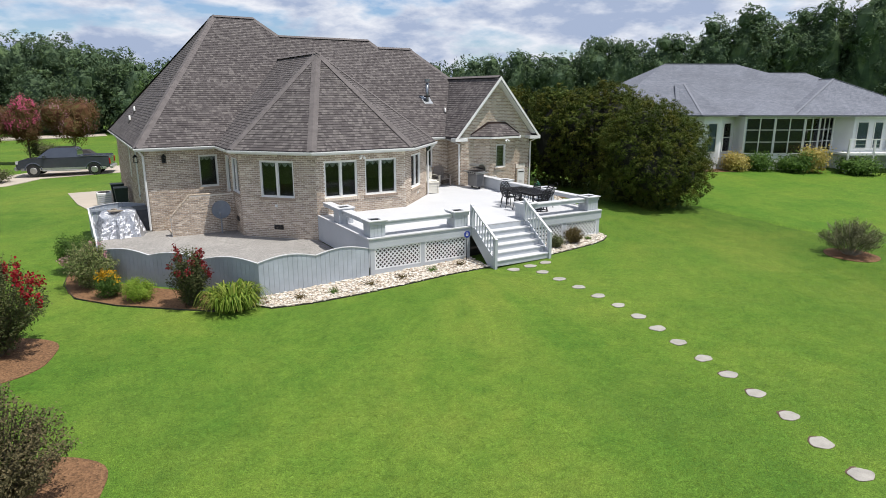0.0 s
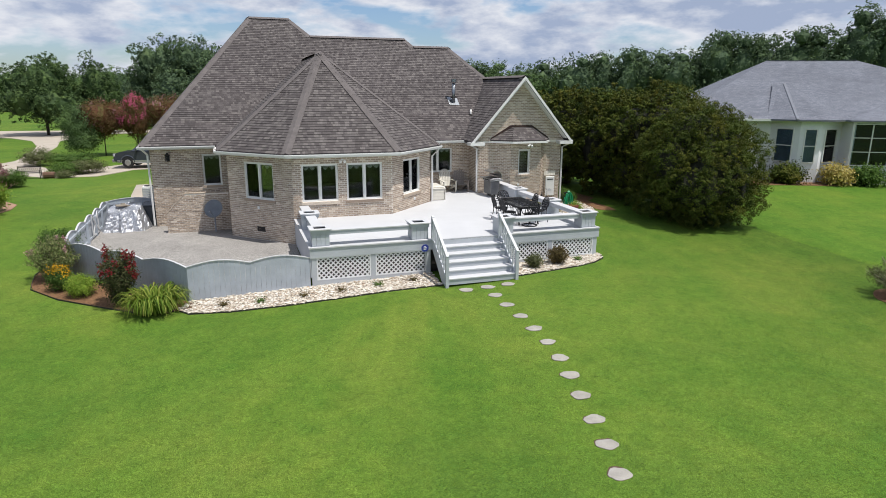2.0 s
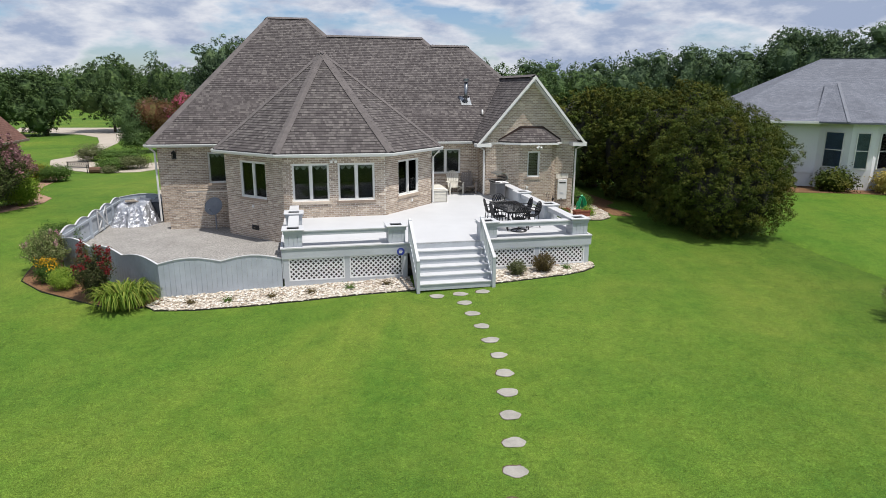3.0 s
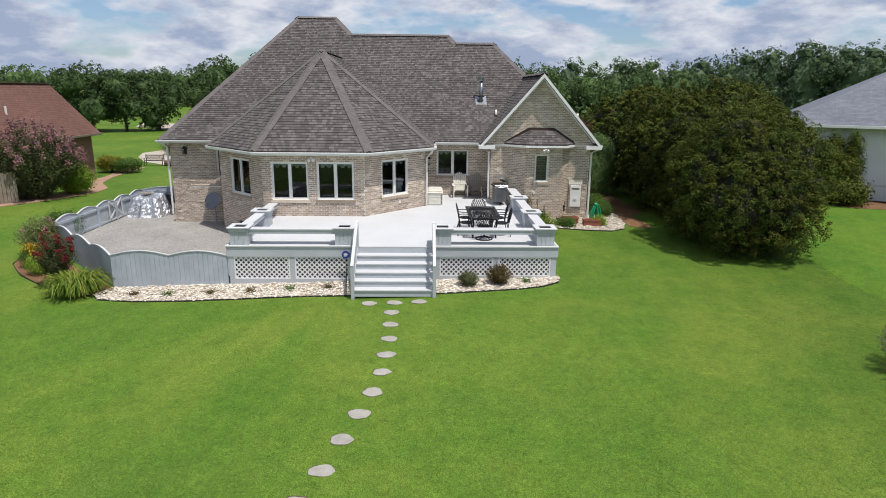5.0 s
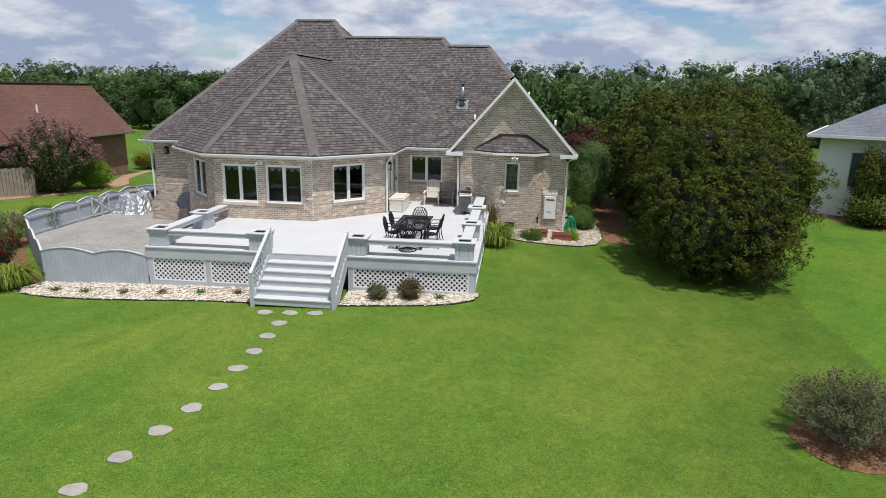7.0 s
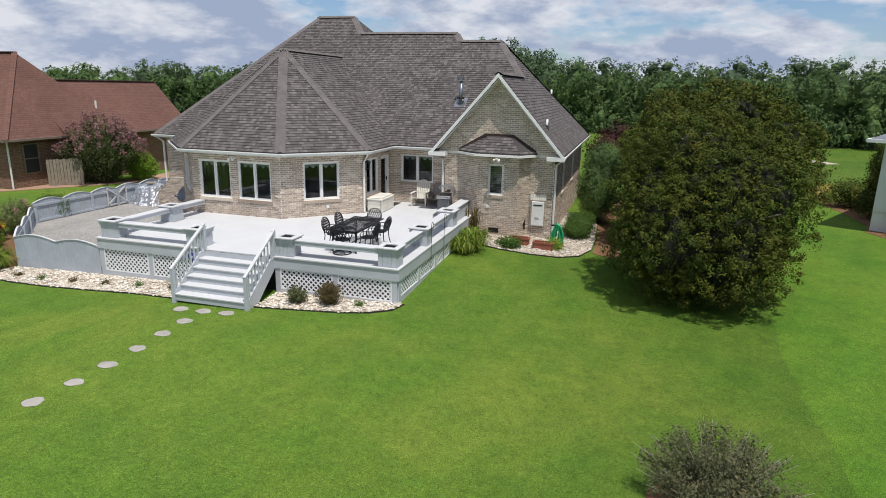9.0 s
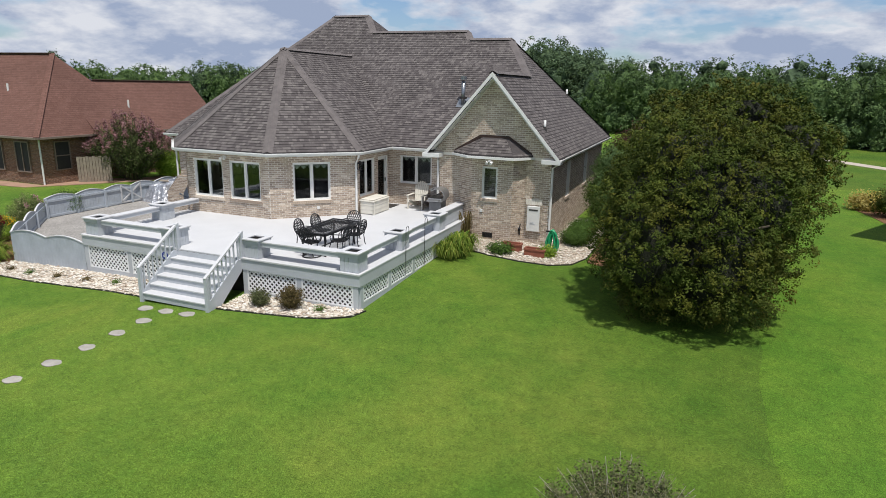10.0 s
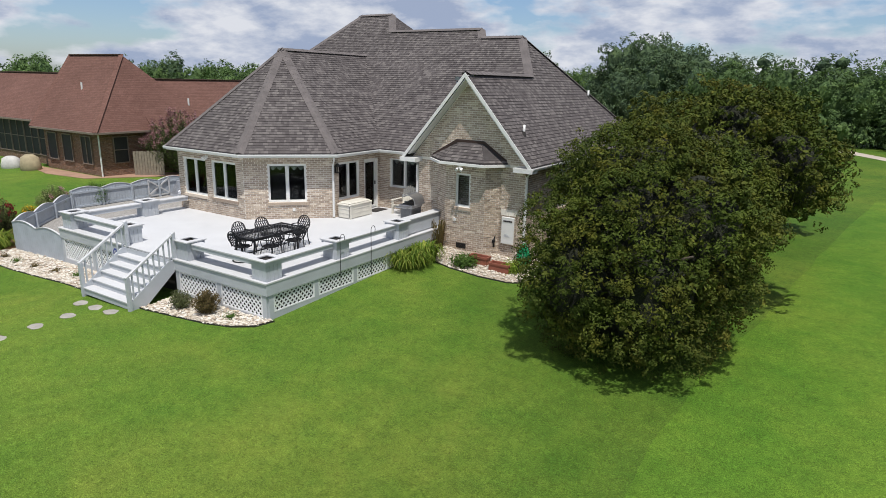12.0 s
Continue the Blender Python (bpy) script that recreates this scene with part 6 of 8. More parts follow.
def shoots(name, x, y, h, r, stems, per, size, material, label, seed, flowers=None, stem=None, category="shrub", group="", low=0.3, spread=0.08, thick=0.012, bare=1.0):
    """A loose shrub of upright shoots that fan out from its foot, leafy along their length, with flower heads at their tips.
    flowers: petals, the share of shoots that bear them and the length of a head."""
    g = np.random.default_rng(seed)
    t = thing(name, (x, y, ground_z(x, y)), label, category, group)
    a, d = g.uniform(0, 2 * math.pi, stems), r * np.sqrt(g.uniform(0, 1, stems))
    tip = np.stack([d * np.cos(a), d * np.sin(a), h * (1 - 0.5 * (d / r) ** 2) * g.uniform(0.8, 1.1, stems)], 1)
    foot = tip * np.array([0.12, 0.12, 0.0]) + np.array([0, 0, -0.04])
    mid = (tip * 0.42 + foot * 0.3) + np.stack([g.normal(size=stems), g.normal(size=stems), np.zeros(stems)], 1) * 0.06 * r
    mid[:, 2] = tip[:, 2] * 0.55
    bm = bmesh.new()
    for f, m, e in zip(foot, mid, tip * (1.0 if bare == 1 else 1.06)):
        if g.uniform() > bare:
            continue
        tube(bm, [f, (f + 2 * m + e) / 4 * 0.5 + m * 0.5, e], thick, 4, thick * 0.25)
    part("branchwork", bm, stem or BARK, t, local=True)
    u = g.uniform(low, 1.0, (stems, per, 1)) ** 0.8
    pos = (1 - u) ** 2 * foot[:, None] + 2 * u * (1 - u) * mid[:, None] + u * u * tip[:, None]
    off = g.normal(size=(stems, per, 3))
    pos = pos + off * spread * (1.25 - 0.7 * u)
    out = off / np.linalg.norm(off, axis=2, keepdims=True) + 0.5 * pos / (np.linalg.norm(pos, axis=2, keepdims=True) + 1e-6)
    v, f = leaf_quads(pos.reshape(-1, 3), out.reshape(-1, 3), size, g, 0.45, 0.5)
    sheet("foliage", v, f, material, t, local=True)
    if flowers:
        petals, share, head = flowers
        tips = tip[(g.uniform(0, 1, stems) < share) & (tip[:, 2] > 0.45 * h)]
        k = 34
        pos = np.repeat(tips, k, 0) + g.normal(size=(len(tips) * k, 3)) * np.array([0.3, 0.3, 0.5]) * head + np.array([0, 0, head * 0.3])
        v, f = leaf_quads(pos, g.normal(size=pos.shape), head * 0.42, g, 0.9)
        sheet("blossom", v, f, petals, t, local=True)
    return t


def lilies(name, x, y, r, h, count, seed, label, material=None):
    """Arching strap leaves in a clump."""
    g = np.random.default_rng(seed)
    z = ground_z(x, y)
    t = thing(name, (x, y, z), label, "plant")
    vs, fs = [], []
    for _ in range(count):
        a, d = g.uniform(0, 6.28), g.uniform(0, 1) ** 0.6 * r * 0.7
        bx, by = d * math.cos(a), d * math.sin(a)
        b = a + g.normal() * 0.7
        L, H, w = r * g.uniform(0.55, 1.0), h * g.uniform(0.7, 1.2), 0.026 * g.uniform(0.8, 1.3)
        px, py = -math.sin(b) * w, math.cos(b) * w
        i0 = len(vs)
        for s in np.linspace(0, 1, 6):
            q = L * s
            zz = H * (3.1 * s - 2.75 * s * s)
            ww = 1 - 0.85 * s
            cx, cy = bx + q * math.cos(b), by + q * math.sin(b)
            vs += [(cx - px * ww, cy - py * ww, zz), (cx + px * ww, cy + py * ww, zz)]
        for k in range(5):
            fs.append((i0 + 2 * k, i0 + 2 * k + 1, i0 + 2 * k + 3, i0 + 2 * k + 2))
    sheet("strap_leaves", vs, fs, material or LEAF_LIME, t, local=True)
    return t


LEAF_LILY = leaf_mat("day_lily_leaf", (0.075, 0.14, 0.02), (0.15, 0.225, 0.03), (0.31, 0.34, 0.075), 0.3)
LEAF_PALE = leaf_mat("variegated_leaf", (0.10, 0.15, 0.045), (0.20, 0.25, 0.085), (0.36, 0.36, 0.18), 0.3)
TWIG = plain("pale_dead_twig", (0.34, 0.31, 0.26), 0.9)
LEAF_BROWN = leaf_mat("bronze_leaf", (0.075, 0.065, 0.025), (0.12, 0.095, 0.04), (0.16, 0.115, 0.055), 0.3)
LEAF_DUSK = leaf_mat("dusky_bronze_leaf", (0.060, 0.056, 0.030), (0.115, 0.098, 0.050), (0.18, 0.145, 0.080), 0.25)
LEAF_GREYGREEN = leaf_mat("grey_green_leaf", (0.070, 0.080, 0.038), (0.115, 0.125, 0.06), (0.18, 0.165, 0.095), 0.25)
lilies("day_lily", -7.82, 0.98, 0.74, 0.62, 420, 31, "clump of arching lime-green day lily leaves", LEAF_LILY)
lilies("day_lily", 7.26, 6.95, 0.62, 0.56, 260, 32, "arching green day lily clump beside the deck", LEAF_LILY)
lilies("day_lily", 7.3, 7.75, 0.62, 0.6, 260, 33, "green day lily clump at the corner of the deck", LEAF_LILY)
LEAF_MYRTLE = leaf_mat("bronze_green_leaf", (0.045, 0.062, 0.024), (0.085, 0.105, 0.04), (0.13, 0.12, 0.055), 0.3)
shoots("crape_myrtle", -8.8, 1.75, 1.85, 0.62, 95, 95, 0.062, LEAF_MYRTLE, "bronze-leaved crape myrtle with dark red flower heads", 41, (PETAL_DULL, 0.24, 0.14), low=0.12)
shrub("lime_shrub", -10.05, 2.95, 0.68, 0.45, LEAF_LIME, "small round lime-green shrub in mulch", 260, 18, 0.045, 42)
shrub("coneflower", -10.75, 3.7, 0.72, 0.36, LEAF_MID, "clump of golden yellow black-eyed flowers", 200, 16, 0.05, 43, (PETAL_YELLOW, 80, 0.05, 0.48))
shoots("abelia", -11.2, 4.95, 1.5, 0.85, 130, 90, 0.06, LEAF_PALE, "loose pale-leaved shrub with cream flowers", 44, (PETAL_PALE, 0.10, 0.12), low=0.1)
shrub("green_shrub", -11.4, 6.9, 1.25, 0.68, LEAF_MID, "mid-green shrub beside the fence", 420, 16, 0.06, 45)
shoots("crape_myrtle", -13.45, 0.75, 2.55, 1.35, 230, 105, 0.068, LEAF_MYRTLE, "tall red-flowering crape myrtle in a mulch ring", 46, (PETAL_RED, 0.30, 0.17), low=0.12)
shoots("bronze_shrub", -12.95, -5.75, 2.0, 1.2, 170, 110, 0.058, LEAF_DUSK, "sparse bronze-green shrub in a mulch ring", 47, low=0.15, spread=0.07)
shoots("grey_shrub", 14.4, -4.6, 1.4, 1.25, 210, 85, 0.05, LEAF_GREYGREEN, "low grey-green shrub with bare pale twigs", 48, stem=TWIG, low=0.4, thick=0.013, bare=0.3)
shoots("deck_shrub", 4.05, 0.78, 0.55, 0.36, 46, 60, 0.05, LEAF_OLIVE, "small green shrub in the white rock bed", 50, low=0.25, spread=0.05, thick=0.008)
shoots("deck_shrub", 5.0, 0.9, 0.68, 0.44, 70, 70, 0.05, LEAF_BROWN, "rounded bronze-green shrub in the white rock bed", 51, low=0.2, spread=0.05, thick=0.008)
for k, (x, y) in enumerate(((-2.55, 0.7), (-1.37, 0.78), (-0.21, 0.85), (5.85, 1.0), (-5.98, 0.62), (-4.94, 0.56), (-3.7, 0.6))):
    shrub("seedling", x, y, 0.16, 0.16, LEAF_MID if k % 2 else LEAF_BROWN, "tiny low plant among the white rocks", 26, 10, 0.04, 60 + k, group="seedlings", k=3)
shrub("bedding_plant", 8.65, 8.25, 0.35, 0.42, LEAF_MID, "leafy green plant spilling over the rocks", 130, 14, 0.07, 71)
shrub("bedding_plant", 10.25, 8.75, 0.42, 0.3, LEAF_LIME, "light green plant in the rock bed", 110, 14, 0.06, 72)
for k, (x, y, h, r) in enumerate(((10.85, 10.7, 0.66, 0.56), (10.9, 11.65, 0.7, 0.58), (10.9, 12.6, 0.72, 0.58))):
    shrub("hedge_shrub", x, y, h, r, LEAF_MID, "rounded clipped green shrub by the house corner", 420, 18, 0.05, 80 + k, group="clipped shrubs")
lilies("ornamental_grass", 7.0, 9.2, 0.35, 1.1, 34, 35, "thin brown grass stalks against the brick", LEAF_BROWN)
TERRA = plain("terracotta", (0.27, 0.09, 0.055), 0.8)
for x, y, w in ((8.95, 8.75, 0.34), (9.85, 8.55, 0.36)):
    z = ground_z(x, y)
    t = thing("planter_trough", (x, y, z), "terracotta planter trough on the white rocks", "planter", "terracotta troughs")
    bm = bmesh.new()
    for r in ((x - w, x + w, y - 0.15, y - 0.12, z, z + 0.3), (x - w, x + w, y + 0.12, y + 0.15, z, z + 0.3), (x - w, x - w + 0.03, y - 0.12, y + 0.12, z, z + 0.3), (x + w - 0.03, x + w, y - 0.12, y + 0.12, z, z + 0.3), (x - w + 0.03, x + w - 0.03, y - 0.12, y + 0.12, z, z + 0.22)):
        box(bm, *r)
    part("trough", bm, TERRA, t)
    bm = bmesh.new()
    o = 0.02
    for r in ((x - w - o, x + w + o, y - 0.15 - o, y - 0.15), (x - w - o, x + w + o, y + 0.15, y + 0.15 + o), (x - w - o, x - w, y - 0.15, y + 0.15), (x + w, x + w + o, y - 0.15, y + 0.15)):
        box(bm, *r, z + 0.24, z + 0.305)
    part("rim", bm, TERRA, t)
HOSE = plain("green_hose", (0.015, 0.36, 0.15), 0.4)
hz = thing("hose_reel", (10.2, 9.75, 0.1), "coiled bright green hose hung by the house corner", "hose")
for k in range(9):
    w, h, d = 0.045 + 0.022 * k, 0.44 + 0.02 * ((k * 5) % 4), 0.03 * ((k * 7) % 5)
    part("coil", tube(bmesh.new(), [(10.24 + w * math.cos(a) + 0.02 * math.sin(3 * a + k), 9.5 - d, 0.46 + h * math.sin(a) - 0.03 * (k % 3)) for a in np.linspace(0, 6.28, 18)], 0.026, 6), HOSE, hz)
part("hanger", boxes((10.0, 10.3, 9.44, 9.5, 0.84, 0.9)), IRON, hz)

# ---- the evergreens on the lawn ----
# near-black of the crown's core, painted in for shade between the boughs
CROWN_SHADE = plain("crown_shade_dark", (0.019, 0.022, 0.011), 0.95, var=0.4, scale=3, fine=14, depth=0.05)


def tufted(blobs, tufts, per, size, rng, r0=0.13, r1=0.27, slim=0.5):
    """Leaf tufts that stand out of the crown like small domes, lit above and dark between."""
    p, o = clump_points(blobs, tufts, rng, 0.93, 0.10)
    keep = o[:, 2] > rng.uniform(-1.1, -0.1, len(p))
    p, o = p[keep], o[keep]
    n = len(p)
    r = rng.uniform(r0, r1, n)
    p = p + o * (rng.uniform(-0.6, 0.5, n) * r)[:, None]
    d = rng.normal(size=(n, per, 3)) + 0.75 * o[:, None] + np.array([0, 0, 0.45])
    d /= np.linalg.norm(d, axis=2, keepdims=True)
    pos = p[:, None] + d * (r[:, None] * rng.uniform(0.35, 1.0, (n, per)) ** 0.6)[..., None] * np.array([1, 1, 0.85])
    return leaf_quads(pos.reshape(-1, 3), d.reshape(-1, 3), size, rng, slim, 0.3)


def leafy(name, x, y, blobs, tufts, per, size, material, label, seed, trunk=0.2, reach=1.0, group="", heart=0.71, inside=CROWN_SHADE):
    """A dense broad-leaved tree: trunk, limbs, and a crown of leaf tufts on boughs of very different reach, over thick
    inner lumps, by default near-black as painted crown shade.
    """
    rng = np.random.default_rng(seed)
    t = thing(name, (x, y, ground_z(x, y)), label, "tree", group)
    part("trunk", limbs(0, 0, 0, blobs, trunk, rng), BARK, t, smooth=True, local=True)
    p, o = clump_points(blobs, tufts // 14, rng, 0.9, 0.05)
    r = reach * rng.uniform(0.34, 0.82, len(p)) ** 1.1
    p = p + o * (r * rng.uniform(-0.75, 0.12, len(p)))[:, None]
    lumps = [(*q, a, a, a * 0.78) for q, a in zip(p, r)]
    v, f = tufted(lumps, tufts, per, size, rng, 0.13 * reach, 0.27 * reach)
    w, g = tufted([(*b[:3], b[3] * 0.88, b[4] * 0.88, b[5] * 0.88) for b in blobs], int(tufts * 0.28), per // 2, size * 1.8, rng, 0.16 * reach, 0.3 * reach)
    sheet("crown", np.concatenate([v, w]), np.concatenate([f, g + len(v)]), material, t, local=True)
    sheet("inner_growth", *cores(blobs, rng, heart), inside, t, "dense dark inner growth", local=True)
    return t


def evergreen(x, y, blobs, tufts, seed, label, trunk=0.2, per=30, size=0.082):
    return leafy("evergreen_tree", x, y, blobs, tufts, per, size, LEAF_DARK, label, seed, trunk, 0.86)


big = [(0, 0, 2.6, 2.2, 2.1, 2.4), (-0.85, -0.9, 1.9, 1.55, 1.6, 1.75), (0.55, -1.0, 1.8, 1.5, 1.5, 1.65), (1.05, 0.4, 1.9, 1.4, 1.6, 1.7), (-1.25, 0.3, 2.5, 1.2, 1.6, 1.9),
       (-0.3, 0.6, 3.8, 1.75, 1.8, 1.6), (1.1, 0.2, 3.2, 1.6, 1.7, 1.75), (-0.1, -0.2, 0.85, 1.95, 1.9, 0.95), (-0.6, 0.9, 1.0, 1.8, 1.8, 1.1)]
evergreen(14.95, 5.75, big, 5600, 3, "large dense dark green evergreen tree on the lawn", 0.24, 34, 0.068)
second = [(0, 0, 3.6, 2.1, 2.1, 2.4), (1.55, 0.3, 4.0, 1.45, 1.6, 1.35), (1.9, 0.6, 3.3, 0.95, 1.0, 0.85), (-1.3, 0.4, 3.7, 1.7, 1.7, 1.9), (-0.5, -0.4, 2.3, 1.6, 1.7, 1.9), (-1.0, 0.6, 1.4, 1.5, 1.8, 1.4), (0.3, 0.4, 4.9, 1.5, 1.5, 1.1)]
evergreen(15.7, 9.9, second, 2900, 4, "second broad dark evergreen tree behind the first", per=28, size=0.09)
evergreen(14.9, 13.2, [(0, 0, 1.4, 2.0, 2.2, 1.5), (0, 0, 3.0, 2.1, 2.2, 2.7), (0.6, 0.5, 3.7, 1.7, 1.8, 2.0), (-0.8, -0.6, 2.5, 1.7, 1.7, 2.2)], 1500, 5, "dark evergreen tree in the row beside the house", per=24, size=0.12)
evergreen(15.0, 18.0, [(0, 0, 1.4, 2.1, 2.5, 1.5), (0, 0, 3.1, 2.2, 2.6, 2.8), (0.5, 0.8, 3.7, 1.8, 1.9, 2.2), (-0.9, -0.5, 2.7, 1.8, 1.8, 2.3)], 1200, 6, "dark evergreen tree at the back of the row", per=22, size=0.14)
evergreen(15.8, 23.0, [(0, 0, 1.4, 2.2, 2.4, 1.5), (0, 0, 3.3, 2.4, 2.6, 3.0), (-1.2, 0.6, 3.1, 2.0, 2.0, 2.5)], 800, 7, "far dark evergreen tree in the row", per=20, size=0.16)
tree("willow_shrub", 11.5, 14.9, [(0, 0, 1.7, 1.0, 1.0, 1.6), (0.1, 0.2, 2.7, 0.85, 0.85, 0.8), (-0.2, -0.5, 1.3, 0.75, 0.75, 1.2)], 620, 22, 0.13, 0.12, LEAF_WOOD, "drooping green shrub beside the house", "shrub", seed=8, slim=0.22, up=-0.3)
tree("purple_plum", 11.8, 21.5, [(0, 0, 2.6, 1.5, 1.5, 1.5), (0.4, 0.3, 3.0, 1.1, 1.1, 1.0)], 420, 20, 0.13, 0.17, leaf_mat("plum_leaf", (0.05, 0.025, 0.022), (0.075, 0.035, 0.03), (0.10, 0.05, 0.035), 0.25), "small purple-leaved plum tree", seed=9)

# the next garden's lawn, mown separately
GRASS2 = grass_mat((0.088, 0.192, 0.020), (0.114, 0.220, 0.023), (0.152, 0.240, 0.028))
GRASS2.name = "neighbour_grass"


def lawn_strip():
    xs = np.linspace(0, 1, 20)
    left = [(17.4, -40), (17.0, -12), (16.65, -3), (16.5, 1.0), (16.75, 5.0), (17.6, 10), (18.6, 20), (21, 40)]
    vs, fs = [], []
    for i in range(len(left) - 1):
        for k in range(6):
            t = k / 6
            a = (left[i][0] * (1 - t) + left[i + 1][0] * t, left[i][1] * (1 - t) + left[i + 1][1] * t)
            for s in xs:
                x = a[0] + s * s * 75 + 0.05 * math.sin(a[1] * 2.3)
                vs.append((x, a[1], ground_z(x, a[1]) + (0.035 if s > 0 else -0.02)))
    n = len(xs)
    rows = len(vs) // n
    for j in range(rows - 1):
        for i in range(n - 1):
            fs.append((j * n + i, j * n + i + 1, (j + 1) * n + i + 1, (j + 1) * n + i))
    tagged(sheet("neighbour_lawn", vs, fs, GRASS2, smooth=True), "lighter green neighbouring lawn with longer grass", "lawn", kind="structure")


lawn_strip()


def grass_blades(name, loops, density, seed, label, tall=0.014):
    """Short mown blades standing in the turf."""
    g = np.random.default_rng(seed)
    pts = []
    for x0, x1, y0, y1, k in loops:
        n = int((x1 - x0) * (y1 - y0) * density * k)
        pts.append(np.stack([g.uniform(x0, x1, n), g.uniform(y0, y1, n)], 1))
    p = np.concatenate(pts)
    x, y = p[:, 0], p[:, 1]
    keep = ~((y > 0.1) & (x > -7.4) & (x < 7.1)) & ~((y > 0.42 - (x + 8.1) * 0.75 - 0.3) & (x < -7.0) & (x > -12.3)) & (np.hypot(x + 12.75, y + 5.7) > 1.4) & (np.hypot(x + 13.6, y - 0.3) > 1.75) & (np.hypot(x - 14.4, y + 4.7) > 1.4)
    for sx, sy in STONES:
        keep &= np.hypot(x - sx, y - sy) > 0.26
    p = p[keep]
    z = np.array([ground_z(a, b) for a, b in p])
    n = len(p)
    a = g.uniform(0, 2 * math.pi, n)
    h, w = tall * g.uniform(0.4, 1.3, n), 0.006 * g.uniform(0.7, 1.5, n)
    lean = g.normal(size=(n, 2)) * 0.028
    c = np.column_stack([p, z])
    d = np.column_stack([np.cos(a) * w, np.sin(a) * w, np.zeros(n)])
    v = np.stack([c - d, c + d, c + np.column_stack([lean, h])], 1).reshape(-1, 3)
    f = np.arange(3 * n).reshape(n, 3)
    tagged(sheet(name, v, f, BLADE), label, "grass", kind="stuff")


BLADE = leaf_mat("grass_blade", (0.105, 0.200, 0.020), (0.150, 0.265, 0.028), (0.215, 0.320, 0.042), 0.4, 0.75, turf=True)
grass_blades("grass", [(-15, 18, -12.5, -5, 1.0), (-15, 17, -5, 1.2, 0.62), (7.1, 17, 1.2, 7.6, 0.5), (-16, -12.3, 1.2, 9, 0.3), (17, 25, -9, 8, 0.6)], 470, 77, "short mown green grass blades of the lawn")


# ---- the neighbouring houses ----
DARK_GLASS = glass_mat("dark_window_glass", (0.70, 0.75, 0.80))


BLIND = plain("grey_blind", (0.34, 0.39, 0.44), 0.8)
SCREEN = plain("dark_porch_screen", (0.022, 0.022, 0.024), 0.7)


def simple_window(parent, m, x0, x1, z0, z1, cols=1, rows=1, fr=0.06, material=WHITE, glass=None):
    """A framed window on a wall whose outside is at local y = 0."""
    bm = bmesh.new()
    box(bm, x0, x0 + fr, -0.03, 0.05, z0, z1, m); box(bm, x1 - fr, x1, -0.03, 0.05, z0, z1, m)
    box(bm, x0 + fr, x1 - fr, -0.03, 0.05, z0, z0 + fr, m); box(bm, x0 + fr, x1 - fr, -0.03, 0.05, z1 - fr, z1, m)
    w = part("window", bm, material, parent)
    for c in range(1, cols):
        x = x0 + (x1 - x0) * c / cols
        part("mullion", box(bmesh.new(), x - fr * 0.5, x + fr * 0.5, -0.028, 0.045, z0 + fr, z1 - fr, m), material, w)
    for r in range(1, rows):
        z = z0 + (z1 - z0) * r / rows
        part("glazing_bar", box(bmesh.new(), x0 + fr, x1 - fr, -0.026, 0.043, z - fr * 0.4, z + fr * 0.4, m), material, w)
    part("pane", box(bmesh.new(), x0 + fr, x1 - fr, 0.01, 0.02, z0 + fr, z1 - fr, m), glass or DARK_GLASS, w, "dark glass")
    # grey blind behind the pane; with given glass, near-black as room shade
    part("reveal", box(bmesh.new(), x0 + fr, x1 - fr, 0.048, 0.055, z0 + fr, z1 - fr, m), DARK_AND_SHADE if glass else BLIND, w)
    return w


def hip(x0, x1, y0, y1, z, top, r0, r1):
    """Hip roof faces over a rectangle with its ridge from r0 to r1."""
    a, b, c, d = (x0, y0, z), (x1, y0, z), (x1, y1, z), (x0, y1, z)
    p, q = (*r0, top), (*r1, top)
    return [[a, b, q, p], [b, c, q], [c, d, p, q], [d, a, p]]


grey = thing("neighbour_house", (30.0, 13.8, 0), "white stucco house with a pale grey hip roof", "house", turn=-28.36)
GM = place(grey)
ez = 4.05
def gpart(name, bm, material, label=""):
    return part(name, bm, material, grey, label, local=True)
gpart("foundation", boxes((-7.9, 16.0, 0.35, 12.0, -0.6, 0.9)), STUCCO)
gpart("wall", boxes((-7.9, 16.0, 0.3, 12.0, 0.9, ez)), STUCCO, "white stucco walls")
gpart("bay", prism([(-2.1, 0.3), (-0.7, -0.9), (0.58, -0.9), (2.15, 0.29)], -0.6, ez), STUCCO)
gpart("sunroom", prism([(2.2, 0.29), (2.2, -1.2), (6.7, -1.2), (9.9, 0.29)], -0.6, 1.25), STUCCO)
gpart("sunroom_header", prism([(2.2, 0.29), (2.2, -1.2), (6.7, -1.2), (9.9, 0.29)], 3.9, ez), STUCCO)
# solid near-black block painted in for the unlit sunroom
gpart("sunroom_core", prism([(2.4, 0.28), (2.4, -0.95), (6.6, -0.95), (9.3, 0.28)], 1.251, 3.899), DARK_AND_SHADE)
gpart("sunroom_pier", boxes((2.2, 2.399, -1.19, 0.29, 1.25, 3.9)), STUCCO)
gpart("bay_east", prism([(10.0, 0.29), (10.6, -1.0), (13.0, -1.0), (13.6, 0.29)], -0.6, ez), STUCCO)
